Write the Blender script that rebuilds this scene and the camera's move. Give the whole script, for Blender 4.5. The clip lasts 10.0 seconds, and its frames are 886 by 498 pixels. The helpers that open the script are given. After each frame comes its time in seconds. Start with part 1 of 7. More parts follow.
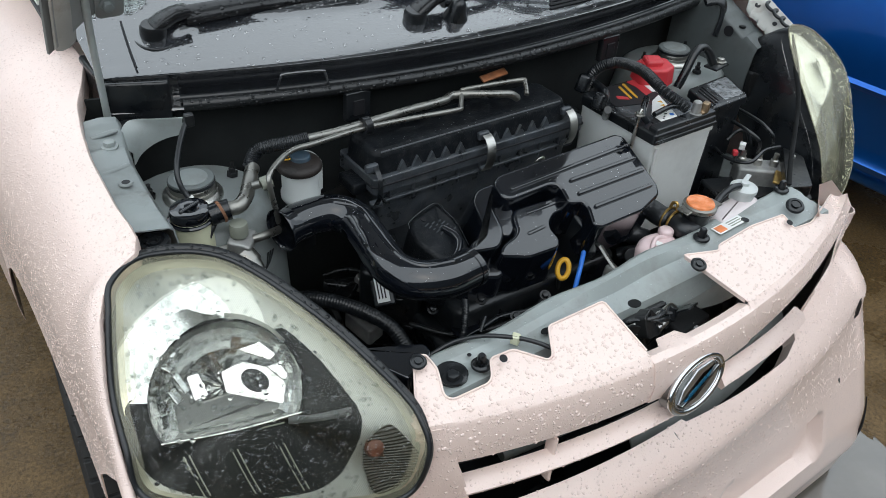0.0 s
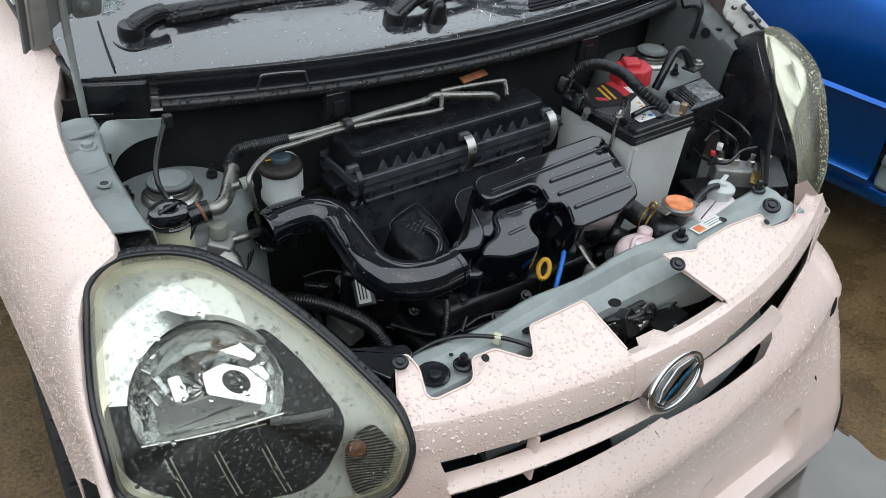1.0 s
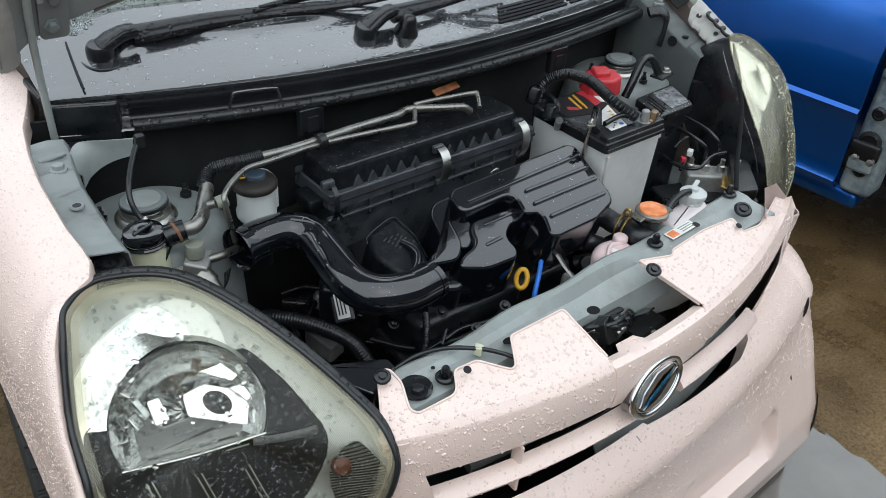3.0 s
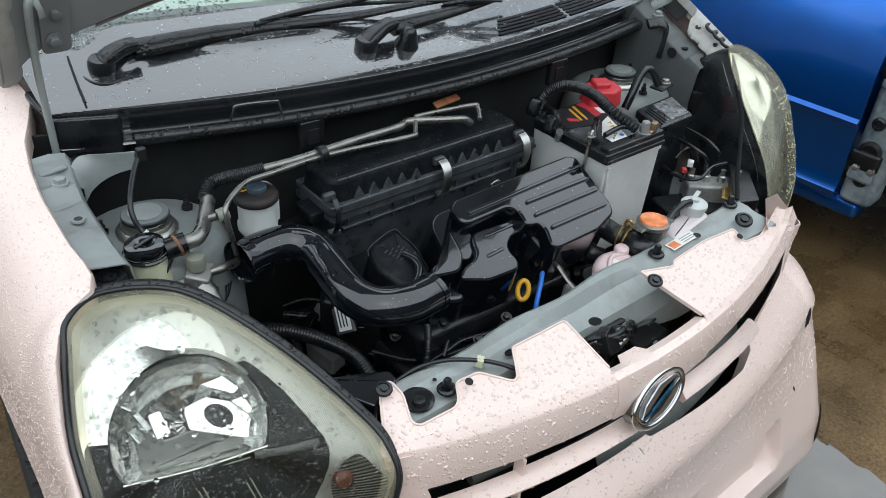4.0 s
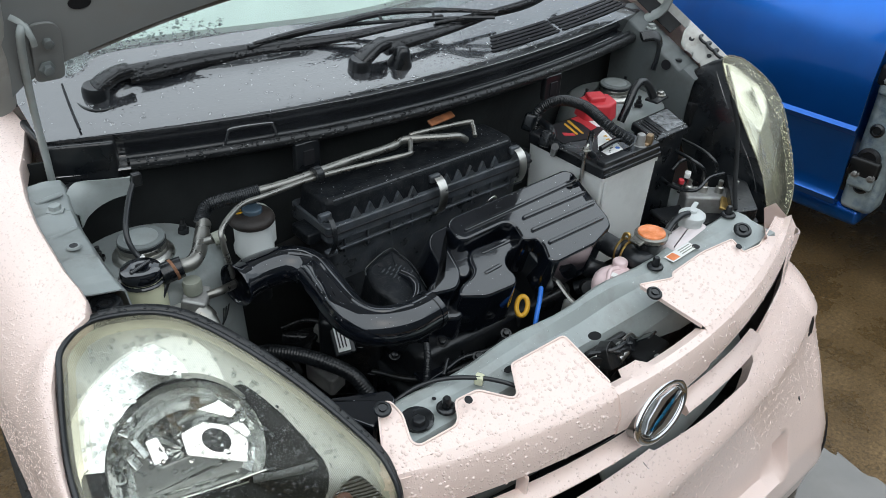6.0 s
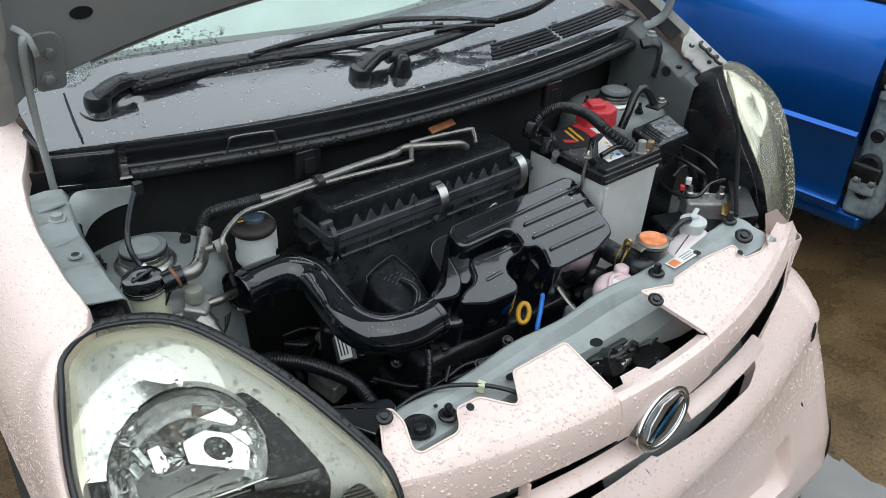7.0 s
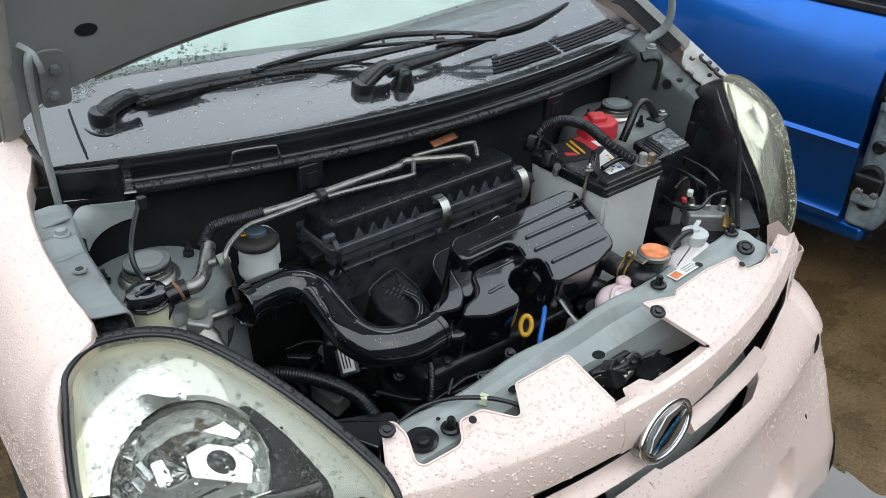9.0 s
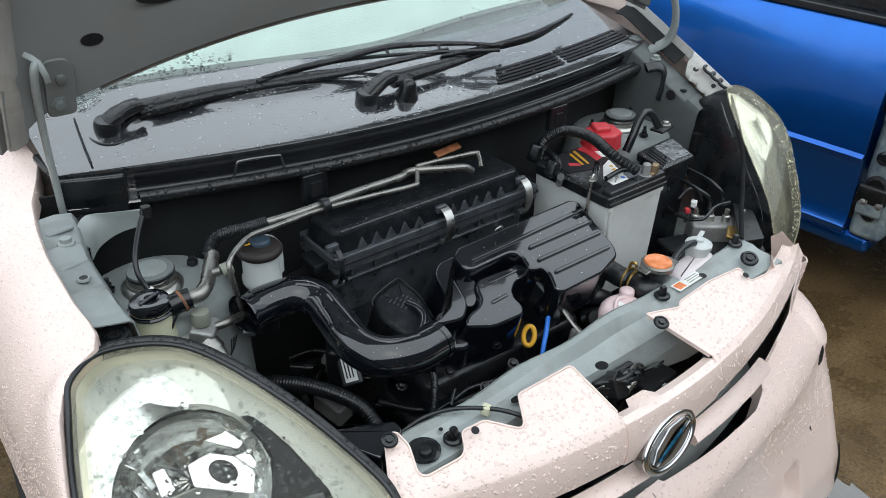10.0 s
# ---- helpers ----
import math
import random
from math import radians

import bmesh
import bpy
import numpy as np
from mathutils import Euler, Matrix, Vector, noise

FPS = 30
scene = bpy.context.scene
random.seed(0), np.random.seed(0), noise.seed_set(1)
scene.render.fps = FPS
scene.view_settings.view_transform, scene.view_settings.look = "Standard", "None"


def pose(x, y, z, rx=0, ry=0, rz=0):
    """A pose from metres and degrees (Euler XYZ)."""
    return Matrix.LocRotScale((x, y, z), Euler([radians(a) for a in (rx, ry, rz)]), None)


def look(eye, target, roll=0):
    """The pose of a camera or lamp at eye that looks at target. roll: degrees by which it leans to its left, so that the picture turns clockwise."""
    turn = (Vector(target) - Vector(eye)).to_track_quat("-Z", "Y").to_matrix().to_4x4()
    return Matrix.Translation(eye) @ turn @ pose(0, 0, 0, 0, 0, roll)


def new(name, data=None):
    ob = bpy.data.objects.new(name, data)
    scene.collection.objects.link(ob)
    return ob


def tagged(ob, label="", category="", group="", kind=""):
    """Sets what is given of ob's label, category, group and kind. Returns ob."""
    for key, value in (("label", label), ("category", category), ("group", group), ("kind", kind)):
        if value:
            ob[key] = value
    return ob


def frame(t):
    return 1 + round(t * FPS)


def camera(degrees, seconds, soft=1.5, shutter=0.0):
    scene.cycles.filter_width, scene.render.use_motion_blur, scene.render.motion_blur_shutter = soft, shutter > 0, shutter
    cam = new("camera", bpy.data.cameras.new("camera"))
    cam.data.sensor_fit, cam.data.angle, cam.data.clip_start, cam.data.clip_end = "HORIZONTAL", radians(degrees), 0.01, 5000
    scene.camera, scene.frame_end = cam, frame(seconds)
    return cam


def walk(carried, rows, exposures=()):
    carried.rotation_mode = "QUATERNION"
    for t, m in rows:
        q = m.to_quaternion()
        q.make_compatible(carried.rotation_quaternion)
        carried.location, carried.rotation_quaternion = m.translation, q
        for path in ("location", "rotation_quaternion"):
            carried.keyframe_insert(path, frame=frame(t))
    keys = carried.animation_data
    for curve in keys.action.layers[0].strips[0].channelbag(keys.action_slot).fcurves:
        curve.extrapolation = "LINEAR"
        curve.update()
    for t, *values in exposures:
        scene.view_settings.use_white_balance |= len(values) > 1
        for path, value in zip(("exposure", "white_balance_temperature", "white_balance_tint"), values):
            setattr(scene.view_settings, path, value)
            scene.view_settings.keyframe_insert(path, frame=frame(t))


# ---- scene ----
cam = camera(57.5, 10.0, soft=0.8)
PATH = [
    (0, (-0.845, -0.43, 1.457), (0.147, 0.84, 0.272), 4.3),
    (0.5, (-0.843, -0.432, 1.455), (0.173, 0.816, 0.267), 4.9),
    (1, (-0.849, -0.431, 1.455), (0.186, 0.812, 0.279), 5.1),
    (1.5, (-0.855, -0.431, 1.457), (0.195, 0.813, 0.294), 4.7),
    (2, (-0.856, -0.428, 1.459), (0.215, 0.8, 0.3), 4.6),
    (2.5, (-0.855, -0.426, 1.457), (0.235, 0.79, 0.303), 4.7),
    (4, (-0.855, -0.426, 1.456), (0.249, 0.805, 0.332), 4.4),
    (4.5, (-0.853, -0.426, 1.456), (0.256, 0.817, 0.35), 4.1),
    (5, (-0.848, -0.427, 1.455), (0.263, 0.822, 0.358), 3.7),
    (5.5, (-0.845, -0.429, 1.456), (0.265, 0.822, 0.361), 3.1),
    (7, (-0.844, -0.432, 1.457), (0.267, 0.836, 0.381), 2.4),
    (7.5, (-0.845, -0.433, 1.456), (0.269, 0.84, 0.389), 2.3),
    (8, (-0.844, -0.434, 1.458), (0.269, 0.843, 0.394), 2.2),
    (8.5, (-0.844, -0.436, 1.459), (0.268, 0.847, 0.402), 2.0),
    (9, (-0.845, -0.436, 1.46), (0.27, 0.851, 0.41), 2.0),
    (9.5, (-0.844, -0.437, 1.46), (0.272, 0.856, 0.419), 2.0),
    (10, (-0.844, -0.437, 1.461), (0.27, 0.866, 0.431), 2.0),
]
walk(cam, [(t, look(e, a, r)) for t, e, a, r in PATH], exposures=[(0.0, 0.47), (3.0, 0.47), (7.0, 0.54), (10.0, 0.56)])

# ---- light: overcast sky ----
world = bpy.data.worlds.new("overcast_sky")
scene.world = world
world.use_nodes = True
wn = world.node_tree.nodes
wl = world.node_tree.links
sky = wn.new("ShaderNodeTexSky")
sky.sky_type = 'NISHITA'
sky.sun_disc = False
sky.sun_elevation = radians(55)
sky.sun_rotation = radians(200)
sky.dust_density = 4.0
haze = wn.new("ShaderNodeMixRGB")
haze.inputs[0].default_value = 0.8
haze.inputs[2].default_value = (8.55, 9.7, 10.6, 1)
wl.new(sky.outputs[0], haze.inputs[1])
wl.new(haze.outputs[0], wn["Background"].inputs[0])
wn["Background"].inputs[1].default_value = 0.09

sun = new("sun", bpy.data.lights.new("sun", 'SUN'))
sun.data.energy = 1.5
sun.data.angle = radians(130)
sun.data.color = (0.90, 0.97, 1.0)
sun.matrix_world = look((-0.5, -0.6, 4.0), (0, 0, 0))


# ---- materials ----
def mat(name, color, rough=0.5, metal=0.0, coat=0.0, spec=0.5, noise_scale=0.0, noise_amt=0.15, bump=0.0, bump_scale=200.0,
        drops=0.0, drop_scale=260.0, dirt=None, dirt_amt=0.0, dirt_scale=9.0, rough_var=0.0, trans=0.0, wet=0.0):
    m = bpy.data.materials.new(name)
    m.use_nodes = True
    n, l = m.node_tree.nodes, m.node_tree.links
    b = n["Principled BSDF"]
    b.inputs["Roughness"].default_value = rough
    b.inputs["Metallic"].default_value = metal
    b.inputs["Coat Weight"].default_value = coat
    b.inputs["Coat Roughness"].default_value = 0.06
    b.inputs["Specular IOR Level"].default_value = spec
    b.inputs["Transmission Weight"].default_value = trans
    tc = n.new("ShaderNodeTexCoord")
    src = None
    rgb = n.new("ShaderNodeRGB")
    rgb.outputs[0].default_value = (*color, 1)
    src = rgb.outputs[0]
    if noise_scale:
        tx = n.new("ShaderNodeTexNoise")
        tx.inputs["Scale"].default_value = noise_scale
        tx.inputs["Detail"].default_value = 6
        l.new(tc.outputs["Object"], tx.inputs["Vector"])
        mr = n.new("ShaderNodeMapRange")
        mr.inputs[1].default_value, mr.inputs[2].default_value = 0.3, 0.7
        mr.inputs[3].default_value, mr.inputs[4].default_value = 1 - noise_amt, 1 + noise_amt
        l.new(tx.outputs["Fac"], mr.inputs[0])
        mx = n.new("ShaderNodeMixRGB")
        mx.blend_type = 'MULTIPLY'
        mx.inputs[0].default_value = 1
        l.new(src, mx.inputs[1])
        l.new(mr.outputs[0], mx.inputs[2])
        src = mx.outputs[0]
        if rough_var:
            rr = n.new("ShaderNodeMapRange")
            rr.inputs[1].default_value, rr.inputs[2].default_value = 0.35, 0.65
            rr.inputs[3].default_value, rr.inputs[4].default_value = max(0.02, rough - rough_var), min(1, rough + rough_var)
            l.new(tx.outputs["Fac"], rr.inputs[0])
            l.new(rr.outputs[0], b.inputs["Roughness"])
    if dirt:
        t2 = n.new("ShaderNodeTexNoise")
        t2.inputs["Scale"].default_value = dirt_scale
        t2.inputs["Detail"].default_value = 9
        t2.inputs["Roughness"].default_value = 0.65
        l.new(tc.outputs["Object"], t2.inputs["Vector"])
        r2 = n.new("ShaderNodeMapRange")
        r2.inputs[1].default_value, r2.inputs[2].default_value = 0.48, 0.68
        r2.inputs[3].default_value, r2.inputs[4].default_value = 0, dirt_amt
        l.new(t2.outputs["Fac"], r2.inputs[0])
        m2 = n.new("ShaderNodeMixRGB")
        m2.inputs[2].default_value = (*dirt, 1)
        l.new(r2.outputs[0], m2.inputs[0])
        l.new(src, m2.inputs[1])
        src = m2.outputs[0]
    l.new(src, b.inputs["Base Color"])
    nrm = None
    if bump:
        t3 = n.new("ShaderNodeTexNoise")
        t3.inputs["Scale"].default_value = bump_scale
        t3.inputs["Detail"].default_value = 4
        l.new(tc.outputs["Object"], t3.inputs["Vector"])
        bp = n.new("ShaderNodeBump")
        bp.inputs["Strength"].default_value = bump
        bp.inputs["Distance"].default_value = 0.001
        l.new(t3.outputs["Fac"], bp.inputs["Height"])
        nrm = bp.outputs[0]
    if drops:
        v = n.new("ShaderNodeTexVoronoi")
        v.inputs["Scale"].default_value = drop_scale
        l.new(tc.outputs["Object"], v.inputs["Vector"])
        sep = n.new("ShaderNodeSeparateColor")
        l.new(v.outputs["Color"], sep.inputs[0])
        rad = n.new("ShaderNodeMath")
        rad.operation = 'MULTIPLY'
        rad.inputs[1].default_value = 0.62
        l.new(sep.outputs[0], rad.inputs[0])
        sub = n.new("ShaderNodeMath")
        sub.operation = 'SUBTRACT'
        l.new(rad.outputs[0], sub.inputs[0])
        l.new(v.outputs["Distance"], sub.inputs[1])
        mx0 = n.new("ShaderNodeMath")
        mx0.operation = 'MAXIMUM'
        mx0.inputs[1].default_value = 0
        l.new(sub.outputs[0], mx0.inputs[0])
        sq = n.new("ShaderNodeMath")
        sq.operation = 'POWER'
        sq.inputs[1].default_value = 0.55
        l.new(mx0.outputs[0], sq.inputs[0])
        bp = n.new("ShaderNodeBump")
        bp.inputs["Strength"].default_value = drops
        bp.inputs["Distance"].default_value = 0.8 / drop_scale
        l.new(sq.outputs[0], bp.inputs["Height"])
        if nrm:
            l.new(nrm, bp.inputs["Normal"])
        nrm = bp.outputs[0]
    if nrm:
        l.new(nrm, b.inputs["Normal"])
        if coat:
            l.new(nrm, b.inputs["Coat Normal"])
    return m


def clear(name, tint, gloss_rough=0.02, haze_col=None, haze_fac=0.0, flutes=0.0, ior=1.5):
    """Thin clear sheet: lets light through, mirrors by Fresnel, with a little haze."""
    m = bpy.data.materials.new(name)
    m.use_nodes = True
    n, l = m.node_tree.nodes, m.node_tree.links
    n.remove(n["Principled BSDF"])
    out = n["Material Output"]
    tr = n.new("ShaderNodeBsdfTransparent")
    tr.inputs[0].default_value = (*tint, 1)
    gl = n.new("ShaderNodeBsdfGlossy")
    gl.inputs["Roughness"].default_value = gloss_rough
    lw = n.new("ShaderNodeLayerWeight")
    lw.inputs[0].default_value = 0.5
    p5 = n.new("ShaderNodeMath")
    p5.operation = 'POWER'
    p5.inputs[1].default_value = 5
    l.new(lw.outputs["Facing"], p5.inputs[0])
    f0 = ((ior - 1) / (ior + 1)) ** 2
    fr = n.new("ShaderNodeMath")
    fr.operation = 'MULTIPLY_ADD'
    fr.inputs[1].default_value, fr.inputs[2].default_value = 1 - f0, f0
    l.new(p5.outputs[0], fr.inputs[0])
    base = tr.outputs[0]
    tc = n.new("ShaderNodeTexCoord")
    if haze_fac:
        df = n.new("ShaderNodeBsdfDiffuse")
        df.inputs[0].default_value = (*haze_col, 1)
        hz = n.new("ShaderNodeMixShader")
        tx = n.new("ShaderNodeTexNoise")
        tx.inputs["Scale"].default_value = 14
        tx.inputs["Detail"].default_value = 8
        l.new(tc.outputs["Object"], tx.inputs["Vector"])
        mr = n.new("ShaderNodeMapRange")
        mr.inputs[1].default_value, mr.inputs[2].default_value = 0.3, 0.7
        mr.inputs[3].default_value, mr.inputs[4].default_value = haze_fac * 0.5, haze_fac * 1.5
        l.new(tx.outputs["Fac"], mr.inputs[0])
        l.new(mr.outputs[0], hz.inputs[0])
        l.new(base, hz.inputs[1])
        l.new(df.outputs[0], hz.inputs[2])
        base = hz.outputs[0]
    mix = n.new("ShaderNodeMixShader")
    l.new(fr.outputs[0], mix.inputs[0])
    l.new(base, mix.inputs[1])
    l.new(gl.outputs[0], mix.inputs[2])
    if flutes:
        wv = n.new("ShaderNodeTexWave")
        wv.inputs["Scale"].default_value = flutes
        l.new(tc.outputs["Object"], wv.inputs["Vector"])
        bp = n.new("ShaderNodeBump")
        bp.inputs["Strength"].default_value = 0.5
        bp.inputs["Distance"].default_value = 0.001
        l.new(wv.outputs["Fac"], bp.inputs["Height"])
        l.new(bp.outputs[0], gl.inputs["Normal"])
    l.new(mix.outputs[0], out.inputs[0])
    return m


PINK = mat("pale_pink_paint", (0.83, 0.655, 0.59), 0.32, coat=0.6, noise_scale=6, noise_amt=0.03, drops=0.25, drop_scale=300)
PINK_MIST = mat("pale_pink_paint_misted", (0.83, 0.655, 0.59), 0.34, coat=0.5, noise_scale=6, noise_amt=0.03, drops=0.55, drop_scale=420)
BODY = mat("grey_green_bay_paint", (0.30, 0.33, 0.322), 0.38, coat=0.25, noise_scale=7, noise_amt=0.08, dirt=(0.16, 0.15, 0.13), dirt_amt=0.45, dirt_scale=14)
# BODY taken much darker: bay shade is put into the colour, dust over it
BODY_SHADED_DIRTY = mat("shaded_dusty_bay_paint", (0.145, 0.162, 0.162), 0.5, noise_scale=7, noise_amt=0.12, dirt=(0.09, 0.085, 0.075), dirt_amt=0.7, dirt_scale=9)
HOOD_UNDER = mat("bonnet_inner_paint", (0.18, 0.184, 0.18), 0.45, noise_scale=5, noise_amt=0.1, dirt=(0.17, 0.15, 0.13), dirt_amt=0.5, dirt_scale=6)
GLOSS = mat("wet_black_gloss_plastic", (0.004, 0.0052, 0.008), 0.08, coat=1.0, spec=0.42, noise_scale=14, noise_amt=0.3, rough_var=0.06, bump=0.10, bump_scale=30)
BLACK = mat("black_plastic", (0.006, 0.0075, 0.0095), 0.34, coat=0.45, spec=0.35, noise_scale=25, noise_amt=0.3, rough_var=0.15, bump=0.15, bump_scale=400, dirt=(0.03, 0.028, 0.025), dirt_amt=0.35, dirt_scale=18)
# lighter copy of MATTE: light on flange and base is in the colour, wear too
WORN_LIT = mat("lit_worn_black_plastic", (0.044, 0.050, 0.058), 0.42, coat=0.25, noise_scale=40, noise_amt=0.5, rough_var=0.15, bump=0.3, bump_scale=350, dirt=(0.085, 0.087, 0.085), dirt_amt=0.5, dirt_scale=45, drops=0.3, drop_scale=260)
MATTE = mat("dusty_black_plastic", (0.0050, 0.0066, 0.0088), 0.50, coat=0.03, spec=0.20, noise_scale=30, noise_amt=0.35, bump=0.3, bump_scale=500, dirt=(0.032, 0.032, 0.032), dirt_amt=0.5, dirt_scale=60, drops=0.45, drop_scale=300)
COWL = mat("wet_black_cowl_plastic", (0.022, 0.024, 0.028), 0.14, coat=1.0, spec=0.9, noise_scale=7, noise_amt=0.3, rough_var=0.1, bump=0.05, bump_scale=90, drops=0.08, drop_scale=160)
RUBBER = mat("black_rubber", (0.0075, 0.009, 0.011), 0.42, coat=0.4, spec=0.4, noise_scale=30, noise_amt=0.3, bump=0.3, bump_scale=300)
# near-black for deep places: their shade is put into the colour, plus grime
SHADOWBLK = mat("shadow_black_grimy_metal", (0.006, 0.0073, 0.0088), 0.42, coat=0.3, spec=0.3, noise_scale=12, noise_amt=0.5, rough_var=0.25, bump=0.5, bump_scale=110, dirt=(0.025, 0.022, 0.019), dirt_amt=0.6, dirt_scale=10)
ALU = mat("dull_aluminium", (0.27, 0.265, 0.245), 0.35, metal=0.9, noise_scale=40, noise_amt=0.2, rough_var=0.12, bump=0.2, bump_scale=250, dirt=(0.2, 0.18, 0.15), dirt_amt=0.4)
CAST = mat("cast_aluminium", (0.36, 0.36, 0.35), 0.55, metal=0.6, noise_scale=30, noise_amt=0.25, bump=0.5, bump_scale=300, dirt=(0.08, 0.07, 0.06), dirt_amt=0.6)
STEEL = mat("zinc_steel", (0.5, 0.49, 0.46), 0.35, metal=1.0, noise_scale=30, noise_amt=0.25, rough_var=0.1)
CHROME = mat("chrome", (0.62, 0.63, 0.64), 0.12, metal=1.0, noise_scale=20, noise_amt=0.04)
BRASS = mat("yellow_zinc", (0.55, 0.36, 0.12), 0.35, metal=0.9, noise_scale=30, noise_amt=0.25)
CLAMP = mat("tarnished_brass", (0.34, 0.25, 0.16), 0.4, metal=0.8, noise_scale=60, noise_amt=0.4)
RUST = mat("rusty_metal", (0.22, 0.10, 0.05), 0.8, noise_scale=25, noise_amt=0.5, bump=0.5, bump_scale=150)
BATT = mat("pale_grey_battery_case", (0.68, 0.69, 0.67), 0.42, noise_scale=4, noise_amt=0.05, dirt=(0.38, 0.38, 0.36), dirt_amt=0.4, dirt_scale=8, bump=0.05, bump_scale=300)
TANKPL = mat("cloudy_pinkish_plastic", (0.64, 0.57, 0.57), 0.35, coat=0.4, noise_scale=14, noise_amt=0.1)
WHITEPL = mat("milky_plastic", (0.56, 0.585, 0.575), 0.4, noise_scale=6, noise_amt=0.05, dirt=(0.5, 0.47, 0.4), dirt_amt=0.3)
YELLOWPL = mat("yellowed_milky_plastic", (0.62, 0.62, 0.44), 0.4, noise_scale=6, noise_amt=0.07)
PINKPL = mat("pink_tinted_milky_plastic", (0.70, 0.54, 0.54), 0.4, noise_scale=10, noise_amt=0.1)
RED = mat("red_plastic", (0.50, 0.035, 0.045), 0.42, noise_scale=20, noise_amt=0.15)
ORANGE = mat("orange_cap_print", (0.78, 0.22, 0.06), 0.45, noise_scale=60, noise_amt=0.25, dirt=(0.6, 0.5, 0.4), dirt_amt=0.4, dirt_scale=60)
YELLOW = mat("yellow_plastic", (0.62, 0.33, 0.02), 0.4, noise_scale=20, noise_amt=0.1)
BLUE = mat("blue_plastic", (0.02, 0.16, 0.62), 0.4, noise_scale=20, noise_amt=0.1)
BLUECAP = mat("dusty_blue_plastic", (0.03, 0.055, 0.08), 0.5, noise_scale=30, noise_amt=0.3, dirt=(0.12, 0.11, 0.1), dirt_amt=0.5)
GREYPL = mat("grey_green_plastic", (0.22, 0.23, 0.19), 0.6, noise_scale=30, noise_amt=0.2)
PAPER = mat("white_label", (0.75, 0.75, 0.73), 0.6, noise_scale=30, noise_amt=0.08)
# for print, and for the black laid into holes, slots and shaded gaps
INK = mat("dark_print_and_gaps", (0.012, 0.012, 0.014), 0.55, spec=0.3)
# sheen of the wet lid, put into a pale speckled colour
LID_SHEEN = mat("wet_lid_sheen", (0.20, 0.21, 0.22), 0.22, coat=0.8, noise_scale=120, noise_amt=0.8, bump=0.8, bump_scale=180, dirt=(0.02, 0.02, 0.02), dirt_amt=0.9, dirt_scale=60)
BLUEPAINT = mat("metallic_blue_paint", (0.004, 0.125, 0.52), 0.30, metal=0.75, coat=0.6, noise_scale=5, noise_amt=0.08, dirt=(0.01, 0.06, 0.22), dirt_amt=0.3, dirt_scale=3)
PILLAR = mat("bare_weathered_pillar", (0.24, 0.29, 0.30), 0.5, noise_scale=18, noise_amt=0.35, dirt=(0.015, 0.05, 0.12), dirt_amt=1.0, dirt_scale=11)
TYRE = mat("tyre_rubber", (0.022, 0.022, 0.022), 0.7, noise_scale=20, noise_amt=0.3, bump=0.4, bump_scale=150)
for wet_film, film_ior in ((COWL, 1.8), (GLOSS, 1.5)):
    wet_film.node_tree.nodes["Principled BSDF"].inputs["Coat IOR"].default_value = film_ior
    wet_film.node_tree.nodes["Principled BSDF"].inputs["Coat Roughness"].default_value = 0.03
GLASS = clear("windscreen_glass", (0.91, 0.955, 0.94), ior=1.8)
LENS = clear("yellowed_headlight_lens", (0.93, 0.935, 0.90), 0.03, (0.62, 0.61, 0.45), 0.014, flutes=130, ior=1.33)
LENSRIM = clear("milky_lens_edge", (0.9, 0.88, 0.76), 0.05, (0.47, 0.45, 0.33), 0.30)
LENSFAR = clear("frosted_lens", (0.93, 0.92, 0.83), 0.05, (0.66, 0.64, 0.48), 0.17, ior=1.5)
# opaque pink domes stand in for clear drops on the paint
BEADPINK = mat("bead_on_pink_paint", (0.80, 0.635, 0.575), 0.12, coat=0.25)
# dark tint stands in for the darkening by refraction in a drop
BEADGLASS = clear("dark_tinted_bead_on_glass", (0.55, 0.57, 0.57), 0.03, ior=1.5)
BEAD = clear("rain_bead", (0.95, 0.95, 0.95), 0.03, ior=2.0)
# tinted too, for the refraction in drops on the lens
BEADLENS = clear("dark_tinted_bead_on_lens", (0.76, 0.78, 0.76), 0.03, ior=1.7)

DULLBLK = mat("dry_black_plastic", (0.009, 0.0095, 0.010), 0.7, spec=0.2, noise_scale=30, noise_amt=0.4, bump=0.3, bump_scale=300)
RUBBERCAP = mat("dark_brown_rubber", (0.018, 0.013, 0.011), 0.6, noise_scale=25, noise_amt=0.5, drops=0.2, drop_scale=220)
SATIN = mat("satin_chrome", (0.50, 0.51, 0.52), 0.36, metal=1.0, noise_scale=60, noise_amt=0.12)
CHROME_DARK = mat("dark_chrome", (0.22, 0.225, 0.22), 0.28, metal=1.0, noise_scale=40, noise_amt=0.1)
BLUEFOIL = mat("blue_foil", (0.02, 0.16, 0.30), 0.25, metal=0.4, noise_scale=160, noise_amt=0.7)
SEALMAT = mat("beaded_black_rubber", (0.010, 0.011, 0.012), 0.30, noise_scale=30, noise_amt=0.3, drops=0.7, drop_scale=180)
WIPERBLK = mat("beaded_black_paint", (0.011, 0.0115, 0.013), 0.25, noise_scale=30, noise_amt=0.3, drops=0.8, drop_scale=170)
TAG = mat("faded_orange_tag", (0.36, 0.13, 0.05), 0.6, noise_scale=40, noise_amt=0.4, dirt=(0.1, 0.06, 0.04), dirt_amt=0.7, dirt_scale=30)


